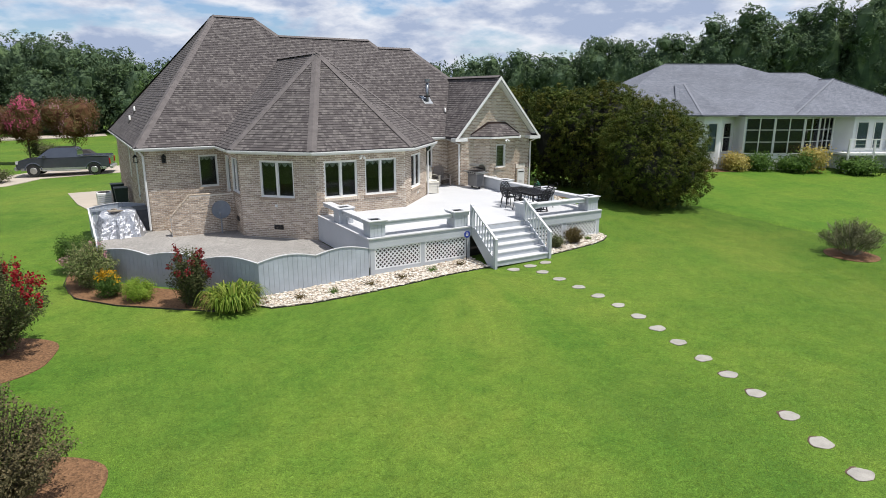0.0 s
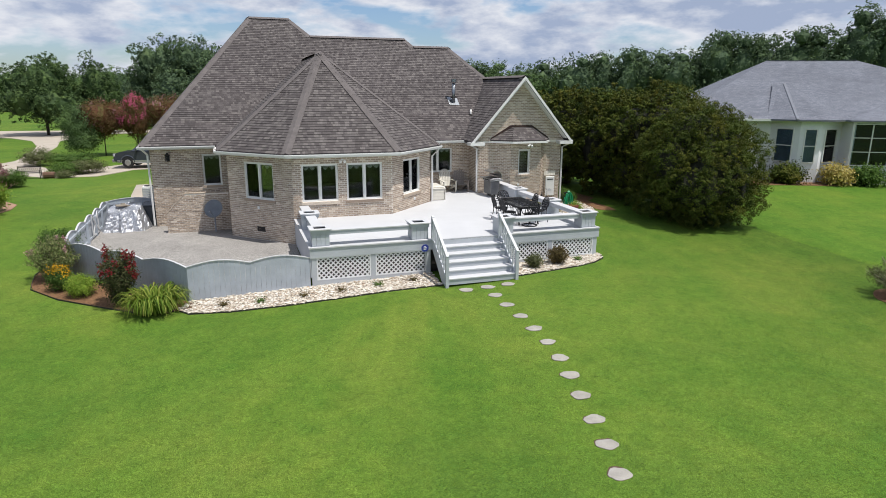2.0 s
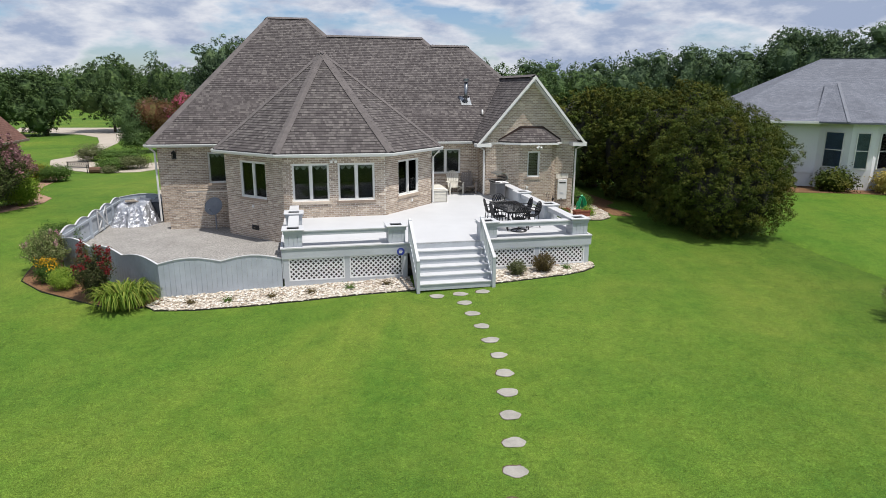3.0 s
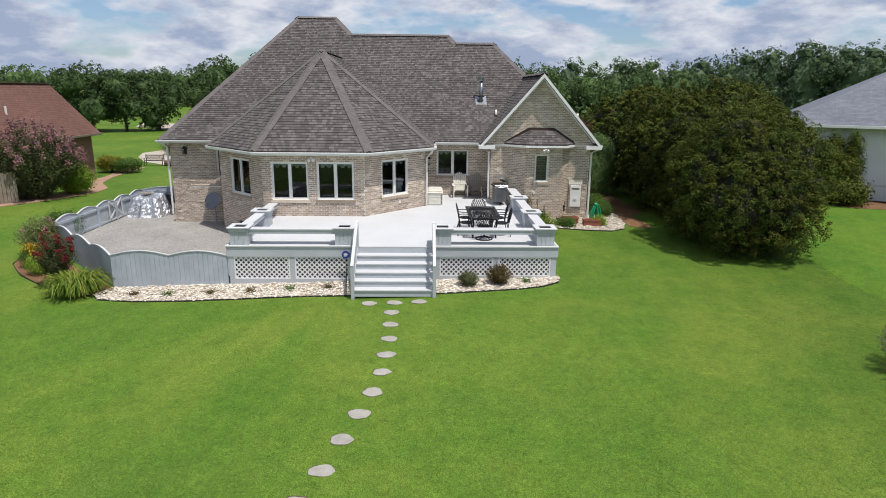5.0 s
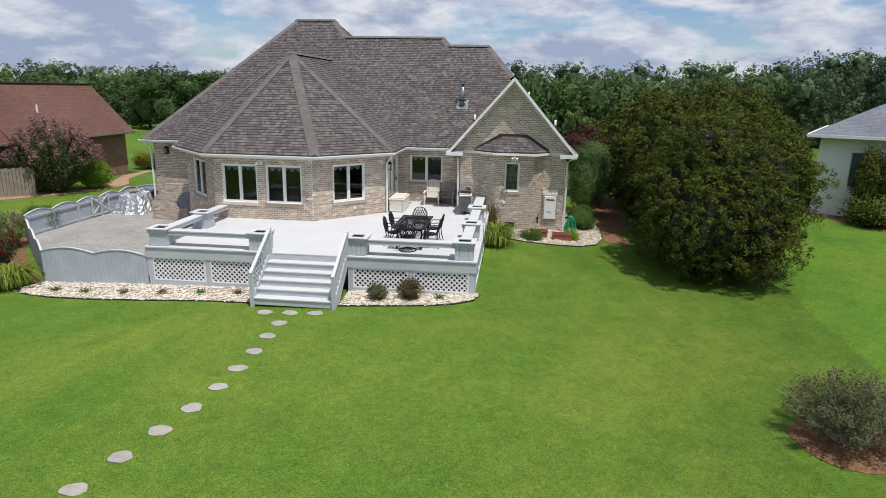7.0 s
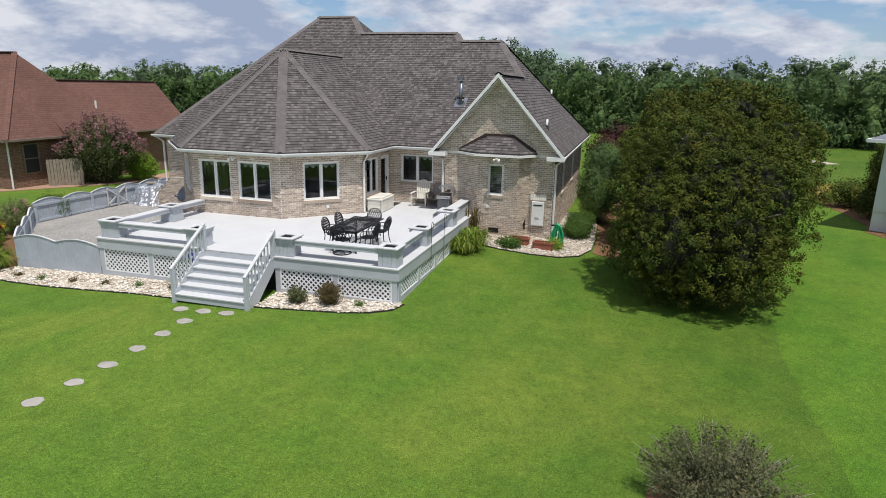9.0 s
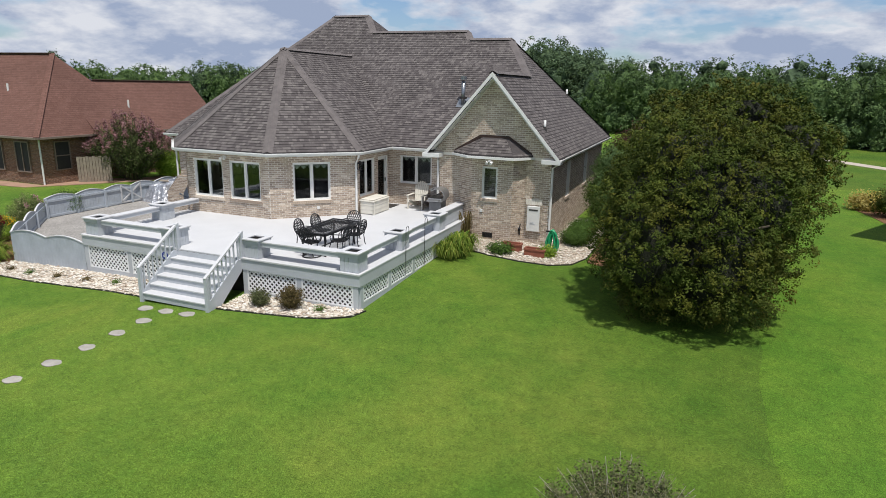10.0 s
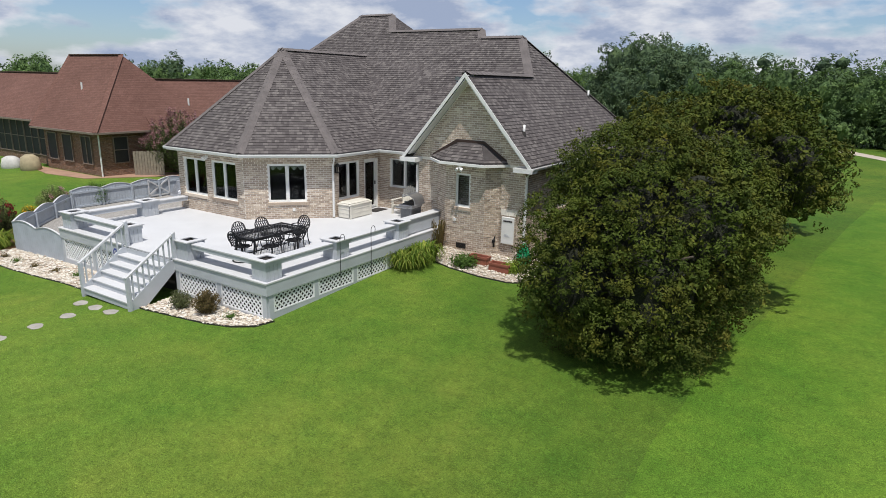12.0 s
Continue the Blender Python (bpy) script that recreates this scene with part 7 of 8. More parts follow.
roofs = (hip(-8.4, 16.5, -0.4, 12.5, ez + 0.02, 8.0, (-0.9, 7.0), (5.2, 7.0)),
         [[(-2.6, -0.39, ez + 0.03), (-1.1, -1.4, ez + 0.03), (-0.6, 3.5, 6.36), (-1.35, 3.5, 6.36)], [(-1.1, -1.4, ez + 0.03), (0.75, -1.4, ez + 0.03), (-0.6, 3.5, 6.36)], [(0.75, -1.4, ez + 0.03), (2.6, -0.39, ez + 0.03), (-0.6, 3.5, 6.36)]],
         [[(1.9, -0.39, ez + 0.04), (1.9, -1.6, ez + 0.04), (6.9, -1.6, ez + 0.04), (10.4, 0.0, ez + 0.04), (4.9, 1.3, 4.98)]],
         hip(5.6, 16.8, -1.5, 11, ez + 0.035, 6.75, (11.6, 3.6), (11.9, 7.0)),
         [[(5.2, -0.38, ez + 0.025), (16.5, -0.38, ez + 0.025), (11.3, 6.9, 7.3), (5.6, 6.9, 7.3)], [(16.5, 12.4, ez + 0.025), (5.2, 12.4, ez + 0.025), (5.6, 6.9, 7.3), (11.3, 6.9, 7.3)],
          [(16.5, -0.38, ez + 0.027), (16.5, 12.4, ez + 0.027), (11.3, 6.9, 7.3)]])
for group_ in roofs:
    for pts in group_:
        n = (Vector(pts[1]) - Vector(pts[0])).cross(Vector(pts[2]) - Vector(pts[0]))
        bm = bmesh.new()
        if len(pts) == 5:
            hi, lo = [bm.verts.new(p) for p in pts], [bm.verts.new((p[0], p[1], p[2] - 0.1)) for p in pts]
            for i in range(5):
                j = (i + 1) % 5
                bm.faces.new((hi[i], lo[i], lo[j], hi[j]))
            for i in range(3):
                bm.faces.new((hi[i], hi[i + 1], hi[4])); bm.faces.new((lo[i + 1], lo[i], lo[4]))
        else:
            slab([pts if n.z > 0 else pts[::-1]], 0.1, bm)
        gpart("roof", bm, SHINGLE_GREY, "pale grey shingles")
for p, q in (((-8.45, -0.45), (16.6, -0.45)), ((-8.45, -0.38), (-8.45, 12.5))):
    gpart("gutter", bar(bmesh.new(), (*p, ez - 0.04), (*q, ez - 0.04), 0.12, 0.14), WHITE)
for p, q in (((-0.9, 7.0, 8.03), (5.2, 7.0, 8.03)), ((-1.1, -1.4, 4.1), (-0.6, 3.5, 6.375)), ((5.6, 6.9, 7.33), (11.3, 6.9, 7.33)), ((16.8, -1.5, 4.1), (11.6, 3.6, 6.78)), ((5.6, -1.5, 4.1), (11.6, 3.6, 6.78)), ((11.6, 3.6, 6.78), (11.9, 7.0, 6.78))):
    gpart("ridge_cap", bar(bmesh.new(), p, q, 0.17, 0.02), CAP_GREY, "cap shingles")
def gm(x, y, r=0.0):
    return GM @ pose(x, y, 0, 0, 0, r)
left, right = math.degrees(math.atan2(-1.2, 1.4)), math.degrees(math.atan2(1.19, 1.57))
simple_window(grey, gm(-2.1, 0.3, left) @ pose(0, -0.058, 0), 0.4, 1.5, 1.35, 3.5, 1, 2)
simple_window(grey, gm(-0.7, -0.958), 0.27, 1.02, 1.35, 3.5, 1, 2)
simple_window(grey, gm(0.58, -0.9, right) @ pose(0, -0.058, 0), 0.3, 1.5, 1.35, 3.5, 1, 2)
simple_window(grey, gm(-7.5, 0.24), 1.0, 2.2, 1.5, 3.3, 2)
simple_window(grey, gm(-7.93, 12.0, -90), 6.2, 7.3, 2.75, 3.3, 2)
simple_window(grey, gm(-7.93, 12.0, -90), 8.1, 9.2, 2.75, 3.3, 2)
for k in range(2):
    simple_window(grey, gm(2.22, -1.22), 0.03 + k * 2.24, 2.24 + k * 2.24, 1.27, 3.88, 2, 3, glass=DARK_GLASS)
a7 = math.degrees(math.atan2(1.49, 3.2))
for k in range(2):
    simple_window(grey, gm(6.72, -1.22, a7), 0.05 + k * 1.74, 1.74 + k * 1.74, 1.27, 3.88, 2 + k, 3, glass=DARK_GLASS)
simple_window(grey, gm(10.62, -1.058), 0.2, 1.1, 1.6, 3.6, 1)
simple_window(grey, gm(10.62, -1.058), 1.5, 2.2, 1.6, 3.6, 1)
simple_window(grey, gm(13.6, 0.24), 0.6, 1.8, 1.6, 3.6, 2)
gd = thing("white_deck", (39.5, 8.2, 0), "white raised timber deck with a slim rail", "deck", turn=-28.36)
part("floor", boxes((-1.6, 6.0, -2.0, 1.0, 1.25, 1.4)), WHITE, gd, local=True)
for x in (-1.5, 0.4, 2.3, 4.2, 6.0):
    part("post", boxes((x - 0.06, x + 0.06, -2.0, -1.88, -0.5, 2.35)), WHITE, gd, local=True)
part("top_rail", boxes((-1.6, 6.1, -2.02, -1.86, 2.35, 2.43)), WHITE, gd, local=True)
for k in range(3):
    part("wire", boxes((-1.5, 6.0, -1.95, -1.93, 1.6 + k * 0.22, 1.62 + k * 0.22)), WHITE, gd, local=True)
gold = leaf_mat("golden_leaf", (0.36, 0.28, 0.07), (0.50, 0.41, 0.13), (0.58, 0.50, 0.2), 0.35)
for k, (lx, ly, h, r, mt, lb) in enumerate(((1.4, -1.9, 1.2, 0.8, gold, "golden yellow shrub by the white house"), (3.2, -1.7, 1.15, 0.9, LEAF_MID, "rounded green shrub by the white house"),
                                            (5.6, -2.3, 1.35, 1.3, LEAF_MID, "rounded green shrub by the white house"), (7.0, -2.2, 1.75, 1.0, gold, "tall golden shrub by the white house"),
                                            (10.0, -2.9, 1.2, 1.5, LEAF_MID, "wide green shrub beside the white deck"), (14.6, -3.0, 1.5, 1.4, LEAF_MID, "rounded green shrub by the white house"),
                                            (-1.4, -1.4, 1.3, 1.1, LEAF_DARK, "dark round shrub at the house corner"), (-5.0, -1.3, 1.3, 1.3, LEAF_DARK, "dark round shrub at the house corner"))):
    p = GM @ Vector((lx, ly, 0))
    shrub("garden_shrub", p.x, p.y, h, r, mt, lb, 190, 12, 0.17, 90 + k, group="shrubs of the white house", core=0.8)
patch("mulch_bed", [(23.3, 27.9), (23.0, 27.0), (23.35, 25.0), (23.55, 22.2), (23.5, 19.0), (22.9, 17.2), (24.4, 13.2), (27.0, 12.4), (30.0, 11.0), (30.6, 12.4), (24.0, 17.0), (28.6, 27.0)], 0.05, MULCH, "mulch bed round the foot of the white house", "mulch")
for k, (x, y) in enumerate(((24.75, 15.75), (25.5, 15.35), (25.65, 25.3))):
    tree("cypress", x, y, [(0, 0, 1.6, 0.6, 0.6, 1.6), (0, 0, 2.7, 0.42, 0.42, 1.1)], 300, 18, 0.1, 0.1, LEAF_DARK, "narrow dark cypress beside the white house", seed=110 + k, group="cypresses")
for k, (x, y, h, r) in enumerate(((24.6, 14.3, 1.25, 1.2), (24.9, 21.4, 1.5, 1.2), (24.4, 25.2, 1.6, 1.2), (23.5, 27.2, 0.8, 0.8))):
    shrub("garden_shrub", x, y, h, r, gold if k == 3 else LEAF_DARK, "dark rounded shrub beside the next lawn" if k != 3 else "golden shrub beside the next lawn", 240, 12, 0.14, 115 + k)

brown = thing("neighbour_house", (-23, 18, -0.4), "red-brown brick house with a rust shingle roof", "house")
BZ, b0 = 2.62, -0.7
def bpart(name, bm, material, label=""):
    return part(name, bm, material, brown, label)
bpart("wall", boxes((-27.0, -20.2, 12.2, 20.0, b0, BZ)), BRICK_RED, "red-brown brick walls")
bpart("wall", boxes((-26.2, -20.0, 20.0, 26.2, b0, BZ)), BRICK_RED)
bpart("gable", (lambda bm: [bm.faces.new([bm.verts.new(p) for p in ((-26.2, 26.19, BZ), (-20.0, 26.19, BZ), (-22.9, 26.19, 5.5))]), bm][1])(bmesh.new()), BRICK_RED)
bpart("porch_wall", boxes((-40, -27.0, 12.9, 19.5, b0, 0.4)), BRICK_RED)
# near-black block takes the place of the porch's inner shade
bpart("porch_core", boxes((-39.8, -27.01, 13.2, 19.3, 0.401, 2.9)), DARK_AND_SHADE)
bro = []
bro += hip(-27.6, -19.7, 11.7, 20.6, BZ - 0.02, 7.37, (-29.5, 15.9), (-23.4, 16.1))
bro += [[(-19.5, 15.5, BZ - 0.05), (-19.5, 26.6, BZ - 0.05), (-22.6, 26.6, 5.82), (-22.6, 15.5, 5.82)], [(-26.6, 26.6, BZ - 0.05), (-26.6, 15.5, BZ - 0.05), (-22.6, 15.5, 5.82), (-22.6, 26.6, 5.82)]]
bro += [[(-41, 12.3, 2.95), (-25.2, 12.3, 2.95), (-25.2, 16.0, 6.1), (-41, 16.0, 6.1)], [(-25.2, 20, 2.95), (-41, 20, 2.95), (-41, 16.0, 6.1), (-25.2, 16.0, 6.1)]]
for pts in bro:
    n = (Vector(pts[1]) - Vector(pts[0])).cross(Vector(pts[2]) - Vector(pts[0]))
    bpart("roof", slab([pts if n.z > 0 else pts[::-1]], 0.1), SHINGLE_RUST, "rust-brown shingles")
BRONZE = plain("brown_trim", (0.22, 0.17, 0.14), 0.5)
for p, q in (((-29.5, 15.9, 7.4), (-23.4, 16.1, 7.4)), ((-27.6, 11.7, BZ), (-29.5, 15.9, 7.38)), ((-19.7, 11.7, BZ), (-23.4, 16.1, 7.38)), ((-22.6, 16.6, 5.85), (-22.6, 26.6, 5.85)), ((-41, 16.0, 6.13), (-28.9, 16.0, 6.13))):
    bpart("ridge_cap", bar(bmesh.new(), p, q, 0.3, 0.05), CAP_RUST if p[2] == q[2] else SHINGLE_RUST, "darker cap shingles")
for p, q in (((-19.66, 11.7), (-19.66, 20.6)), ((-27.6, 11.66), (-19.7, 11.66)), ((-19.46, 20.6), (-19.46, 26.6)), ((-41, 12.26), (-27.6, 12.26))):
    bpart("gutter", bar(bmesh.new(), (*p, BZ - 0.06 if p[0] > -30 and q[0] > -28 and p[1] != 12.26 else 2.88), (*q, BZ - 0.06 if p[1] != 12.26 else 2.88), 0.1, 0.12), BRONZE)
bpart("downspout", tube(bmesh.new(), [(-20.1, 12.1, BZ - 0.1), (-20.1, 12.1, b0)], 0.05, 6), WHITE)
def wside(y): return Matrix(((0, -1, 0, -20.14), (1, 0, 0, y), (0, 0, 1, 0), (0, 0, 0, 1)))
def wsouth(x, y=12.14): return pose(x, y, 0)
simple_window(brown, wside(13.0), 0.0, 1.0, 0.6, 2.3, 1, 2, material=BRONZE, glass=SCREEN)
simple_window(brown, wside(17.0), 0.0, 1.2, 0.6, 2.3, 2, 1, material=BRONZE, glass=SCREEN)
for x in (-26.5, -24.6, -22.3):
    simple_window(brown, wsouth(x), 0.0, 1.2, 0.5, 2.3, 2 if x > -24 else 1, 1, material=BRONZE, glass=SCREEN)
for k in range(6):
    simple_window(brown, wsouth(-39.5 + k * 2.05, 12.88), 0.0, 1.98, 0.42, 2.85, 2, 2, material=BRONZE, glass=SCREEN, fr=0.05)
for x, y, z in ((-20.9, 19.2, 4.15), (-24.9, 14.0, 5.1)):
    t = thing("vent_pipe", (x, y, z), "short white plumbing vent pipe on the rust roof", "pipe", "vent pipes")
    part("pipe", tube(bmesh.new(), [(x, y, z - 0.25), (x, y, z + 0.42)], 0.06, 8), WHITE, t)
pf = thing("plank_fence", (-18.9, 14.9, -0.5), "weathered grey plank fence beside the brown house", "fence")
for k in range(11):
    x, y = -19.6 + k * 0.115, 14.0 + k * 0.12
    part("plank", box(bmesh.new(), -0.075, 0.075, -0.012, 0.012, -0.55, 1.35 + 0.03 * math.sin(k * 3), pose(x, y, 0, 0, 0, 46)), WOOD, pf)
cover_tan = plain("tan_canvas_cover", (0.36, 0.30, 0.19), 0.9)
for k, (x, y, h, mt, lb) in enumerate(((-26.6, 10.9, 1.3, cover_tan, "grill under a tan canvas cover"), (-28.6, 10.6, 1.05, plain("pale_canvas_cover", (0.5, 0.49, 0.46), 0.8), "round grill under a pale canvas cover"))):
    t = thing("garden_grill", (x, y, -0.45), lb, "grill")
    bm = bmesh.new()
    rings = [[bm.verts.new((x + r * math.cos(a) * (1 + 0.08 * math.sin(3 * a)), y + r * 0.8 * math.sin(a), z - 0.45)) for a in np.linspace(0, 6.28, 14, endpoint=False)] for r, z in ((0.78, 0), (0.74, h * 0.5), (0.62, h * 0.85), (0.3, h))]
    for a, b in zip(rings, rings[1:]):
        for i in range(14):
            bm.faces.new((a[i], a[(i + 1) % 14], b[(i + 1) % 14], b[i]))
    bm.faces.new(rings[-1]); bm.faces.new(rings[0][::-1])
    part("cover", bm, mt, t, smooth=True)

# ---- drive, paths and what stands on them ----
drive = [(-24.9, 44.7), (-24.1, 47.9), (-24.6, 54.7), (-26.4, 64.2), (-29.0, 72.7), (-32.8, 78.5), (-44, 86), (-47, 96), (-32.5, 94.5), (-20, 93), (-6, 92), (-6, 86), (-23.0, 84.5), (-25, 77.9),
         (-25.8, 72), (-24.1, 62.9), (-23.1, 52.0), (-21.3, 43.5), (-19.5, 40.4), (-16.8, 40), (-14.0, 43), (-5.5, 43.5), (-5.5, 38.2), (-13.2, 38.0), (-15.2, 34.5), (-18.2, 34.3), (-21.7, 37.5), (-23.7, 41.0)]
patch("driveway", drive, 0.03, CONCRETE, "pale tan concrete driveway curving through lawn", "driveway")
dirt = [(-20.2, 15.3), (-19.8, 16.0), (-18.5, 17.2), (-17.8, 19.1), (-18.4, 21.9), (-19.6, 24.9), (-19.6, 26.6), (-20.2, 29.4), (-21.1, 33.7), (-19.6, 33.0), (-19.0, 26.4), (-18.1, 23.2), (-16.6, 20.9), (-16.4, 19.2), (-16.8, 17.4), (-17.6, 15.5), (-18.8, 13.4), (-20.2, 11.0), (-24, 10.6), (-28, 11.4), (-28, 12.0), (-20.2, 12.0)]
patch("dirt_path", dirt, 0.03, plain("reddish_dirt", (0.36, 0.22, 0.15), 0.95, var=0.2, scale=1.5), "reddish dirt bed along the brown house", "path")
patch("far_drive", [(17.0, 75.0), (17.5, 72.5), (24.5, 60.5), (30, 52), (31.5, 53), (26, 61.5), (19.0, 74.0)], 0.03, CONCRETE, "pale concrete drive across the far lawn", "driveway")

bz = ground_z(-19.5, 34.6)
bench = thing("garden_bench", (-19.5, 34.6, bz), "black cast-metal garden bench with a scrolled back", "bench")
for k in range(3):
    part("seat_slat", boxes((-20.25, -18.75, 34.3 + k * 0.13, 34.4 + k * 0.13, bz + 0.42, bz + 0.45)), IRON, bench)
part("back_frame", boxes((-20.25, -18.75, 34.7, 34.74, bz + 0.82, bz + 0.88), (-20.25, -18.75, 34.7, 34.74, bz + 0.5, bz + 0.55)), IRON, bench)
for k in range(12):
    c = -20.18 + k * 0.125
    part("scroll", tube(bmesh.new(), [(c + 0.05 * math.cos(a), 34.72, bz + 0.685 + 0.12 * math.sin(a)) for a in np.linspace(0, 6.28, 10)], 0.015, 4), IRON, bench)
for x in (-20.25, -18.8):
    part("end_frame", boxes((x, x + 0.05, 34.3, 34.34, bz, bz + 0.62), (x, x + 0.05, 34.7, 34.75, bz, bz + 0.9), (x, x + 0.05, 34.3, 34.75, bz + 0.6, bz + 0.64)), IRON, bench)

stump = thing("log_planter", (-18.2, 34.4, ground_z(-18.2, 34.4)), "rough brown log planter beside the bench", "planter")
z = ground_z(-18.2, 34.4)
part("log", tube(bmesh.new(), [(-18.6, 34.4, z + 0.22), (-18.2, 34.42, z + 0.25), (-17.85, 34.4, z + 0.22)], 0.25, 10), plain("rough_brown_log", (0.15, 0.085, 0.055), 0.95, var=0.35, scale=6), stump)
shrub("green_shrub", -17.2, 34.3, 0.5, 0.6, LEAF_OLIVE, "low green shrub beside the log planter", 120, 12, 0.1, 221, group="drive shrubs")

# pickup truck
PAINT = Mat("dark_grey_car_paint", 0.22, 0.55)
PAINT.p.inputs["Coat Weight"].default_value = 0.6
PAINT.colour(PAINT.ramp(PAINT.noise(1.2, 3), (0.3, (0.085, 0.095, 0.12)), (0.7, (0.11, 0.122, 0.15))))
SILVER = plain("silver_trim", (0.5, 0.5, 0.5), 0.3, 0.7)
RUBBER = plain("tyre_rubber", (0.02, 0.02, 0.02), 0.85)
LAMP_RED = plain("red_tail_light", (0.35, 0.01, 0.01), 0.25)
LAMP_CLEAR = plain("clear_headlight", (0.6, 0.6, 0.6), 0.15)
tz_ = ground_z(-11.4, 41.0) + 0.03
truck = thing("pickup_truck", (-11.35, 41.0, tz_), "dark grey four-door pickup truck parked on the drive", "car", turn=167)
truck.matrix_basis = pose(-11.4, 39.6, ground_z(-11.4, 39.6) + 0.03, 0, 0, 167) @ Matrix.Scale(1.1, 4)


def side_block(prof, hw, taper=0.0, bevel=0.05):
    """A body block from a side outline (x, z), narrowing towards its top."""
    bm = bmesh.new()
    zmin, zmax = min(p[1] for p in prof), max(p[1] for p in prof)
    rows = []
    for s in (-1, 1):
        rows.append([bm.verts.new((x, s * (hw - taper * (z - zmin) / (zmax - zmin)), z)) for x, z in prof])
    bm.faces.new(rows[0]); bm.faces.new(rows[1][::-1])
    n = len(prof)
    for i in range(n):
        bm.faces.new((rows[0][i], rows[1][i], rows[1][(i + 1) % n], rows[0][(i + 1) % n]))
    bmesh.ops.recalc_face_normals(bm, faces=bm.faces)
    bmesh.ops.bevel(bm, geom=list(bm.edges), offset=bevel, segments=2, affect="EDGES")
    return bm


T_ = dict(local=True)
body = part("body", side_block([(-2.85, 0.55), (-2.85, 1.22), (-2.8, 1.28), (-0.85, 1.28), (1.35, 1.24), (2.55, 1.14), (2.85, 0.98), (2.88, 0.5), (2.2, 0.42), (-2.3, 0.42)], 0.98, 0.04, 0.05), PAINT.m, truck, smooth=False, **T_)
part("lower_cladding", side_block([(-2.6, 0.4), (-2.6, 0.58), (2.6, 0.58), (2.6, 0.4)], 1.0, 0.0, 0.02), SILVER, truck, "silver lower body trim", **T_)
part("cab", side_block([(-0.9, 1.2), (-0.84, 1.78), (-0.66, 1.9), (0.6, 1.9), (0.82, 1.84), (1.62, 1.24), (1.5, 1.2)], 0.93, 0.17, 0.05), PAINT.m, truck, **T_)
for s in (-1, 1):
    for x0_, x1_ in ((-0.7, 0.1), (0.18, 1.1)):
        bm = bmesh.new()
        pts = [(x0_, 1.27), (x1_ + (0.15 if x1_ > 1 else 0), 1.27), (x1_ - (0.28 if x1_ > 1 else 0), 1.7), (x0_ + (0.04 if x0_ < 0 else 0), 1.7)]
        vs = [bm.verts.new((x, s * (0.925 - 0.16 * (z - 1.15) / 0.71), z)) for x, z in pts]
        bm.faces.new(vs)
        bmesh.ops.solidify(bm, geom=list(bm.faces), thickness=0.012)
        part("side_window", bm, DARK_AND_SHADE, truck, "dark tinted side window", **T_)
    part("mirror", boxes((1.05, 1.2, s * 0.95 if s > 0 else -1.15, 1.15 if s > 0 else s * 0.95, 1.25, 1.45), bevel=0.03), PAINT.m, truck, **T_)
    part("headlight", boxes((2.72, 2.87, s * 0.93 - 0.16, s * 0.93 + 0.04, 0.85, 1.05), bevel=0.02), LAMP_CLEAR, truck, **T_)
    part("tail_light", boxes((-2.89, -2.8, s * 0.9 - 0.07, s * 0.9 + 0.07, 0.75, 1.15), bevel=0.02), LAMP_RED, truck, **T_)
    part("bed_rail", boxes((-2.82, -0.9, s * 0.9 - 0.06, s * 0.9 + 0.06, 1.27, 1.33), bevel=0.02), PAINT.m, truck, **T_)
    part("running_board", boxes((-1.0, 1.3, s * 1.04 - 0.08, s * 1.04 + 0.08, 0.36, 0.42), bevel=0.01), SILVER, truck, **T_)
    for x in (-1.85, 1.85):
        w = part("wheel", tube(bmesh.new(), [(x, s * 0.80, 0.40), (x, s * 1.01, 0.40)], 0.40, 24), RUBBER, truck, "black tyre", **T_)
        part("rim", tube(bmesh.new(), [(x, s * 0.98, 0.40), (x, s * 1.03, 0.40)], 0.26, 16, 0.2), SILVER, w, **T_)
        part("wheel_arch", tube(bmesh.new(), [(x + 0.5 * math.cos(a), s * 0.985, 0.42 + 0.5 * math.sin(a)) for a in np.linspace(0.05, 3.09, 12)], 0.04, 6), PAINT.m, truck, **T_)
part("windscreen", (lambda bm: [bm.faces.new([bm.verts.new(p) for p in ((1.57, -0.82, 1.25), (1.57, 0.82, 1.25), (1.02, 0.7, 1.78), (1.02, -0.7, 1.78))]), bm][1])(bmesh.new()), DARK_AND_SHADE, truck, **T_)
part("grille", boxes((2.86, 2.91, -0.6, 0.6, 0.7, 1.02)), SILVER, truck, **T_)
part("front_bumper", boxes((2.78, 2.98, -0.95, 0.95, 0.42, 0.66), bevel=0.03), SILVER, truck, **T_)
part("rear_bumper", boxes((-2.99, -2.82, -0.93, 0.93, 0.42, 0.62), bevel=0.03), SILVER, truck, **T_)
second_car = thing("parked_car", (-10.7, 44.6, tz_), "second dark car behind the pickup truck", "car", turn=170)
part("body", side_block([(-2.2, 0.4), (-2.2, 0.9), (-1.2, 1.0), (1.0, 1.0), (2.2, 0.85), (2.25, 0.4)], 0.9, 0.05, 0.05), PAINT.m, second_car, **T_)
part("cabin", side_block([(-1.6, 0.98), (-1.0, 1.45), (0.4, 1.48), (1.2, 0.98)], 0.8, 0.15, 0.04), DARK_AND_SHADE, second_car, "dark glass cabin", **T_)
for s in (-1, 1):
    for x in (-1.35, 1.4):
        part("wheel", tube(bmesh.new(), [(x, s * 0.75, 0.33), (x, s * 0.93, 0.33)], 0.33, 20), RUBBER, second_car, **T_)

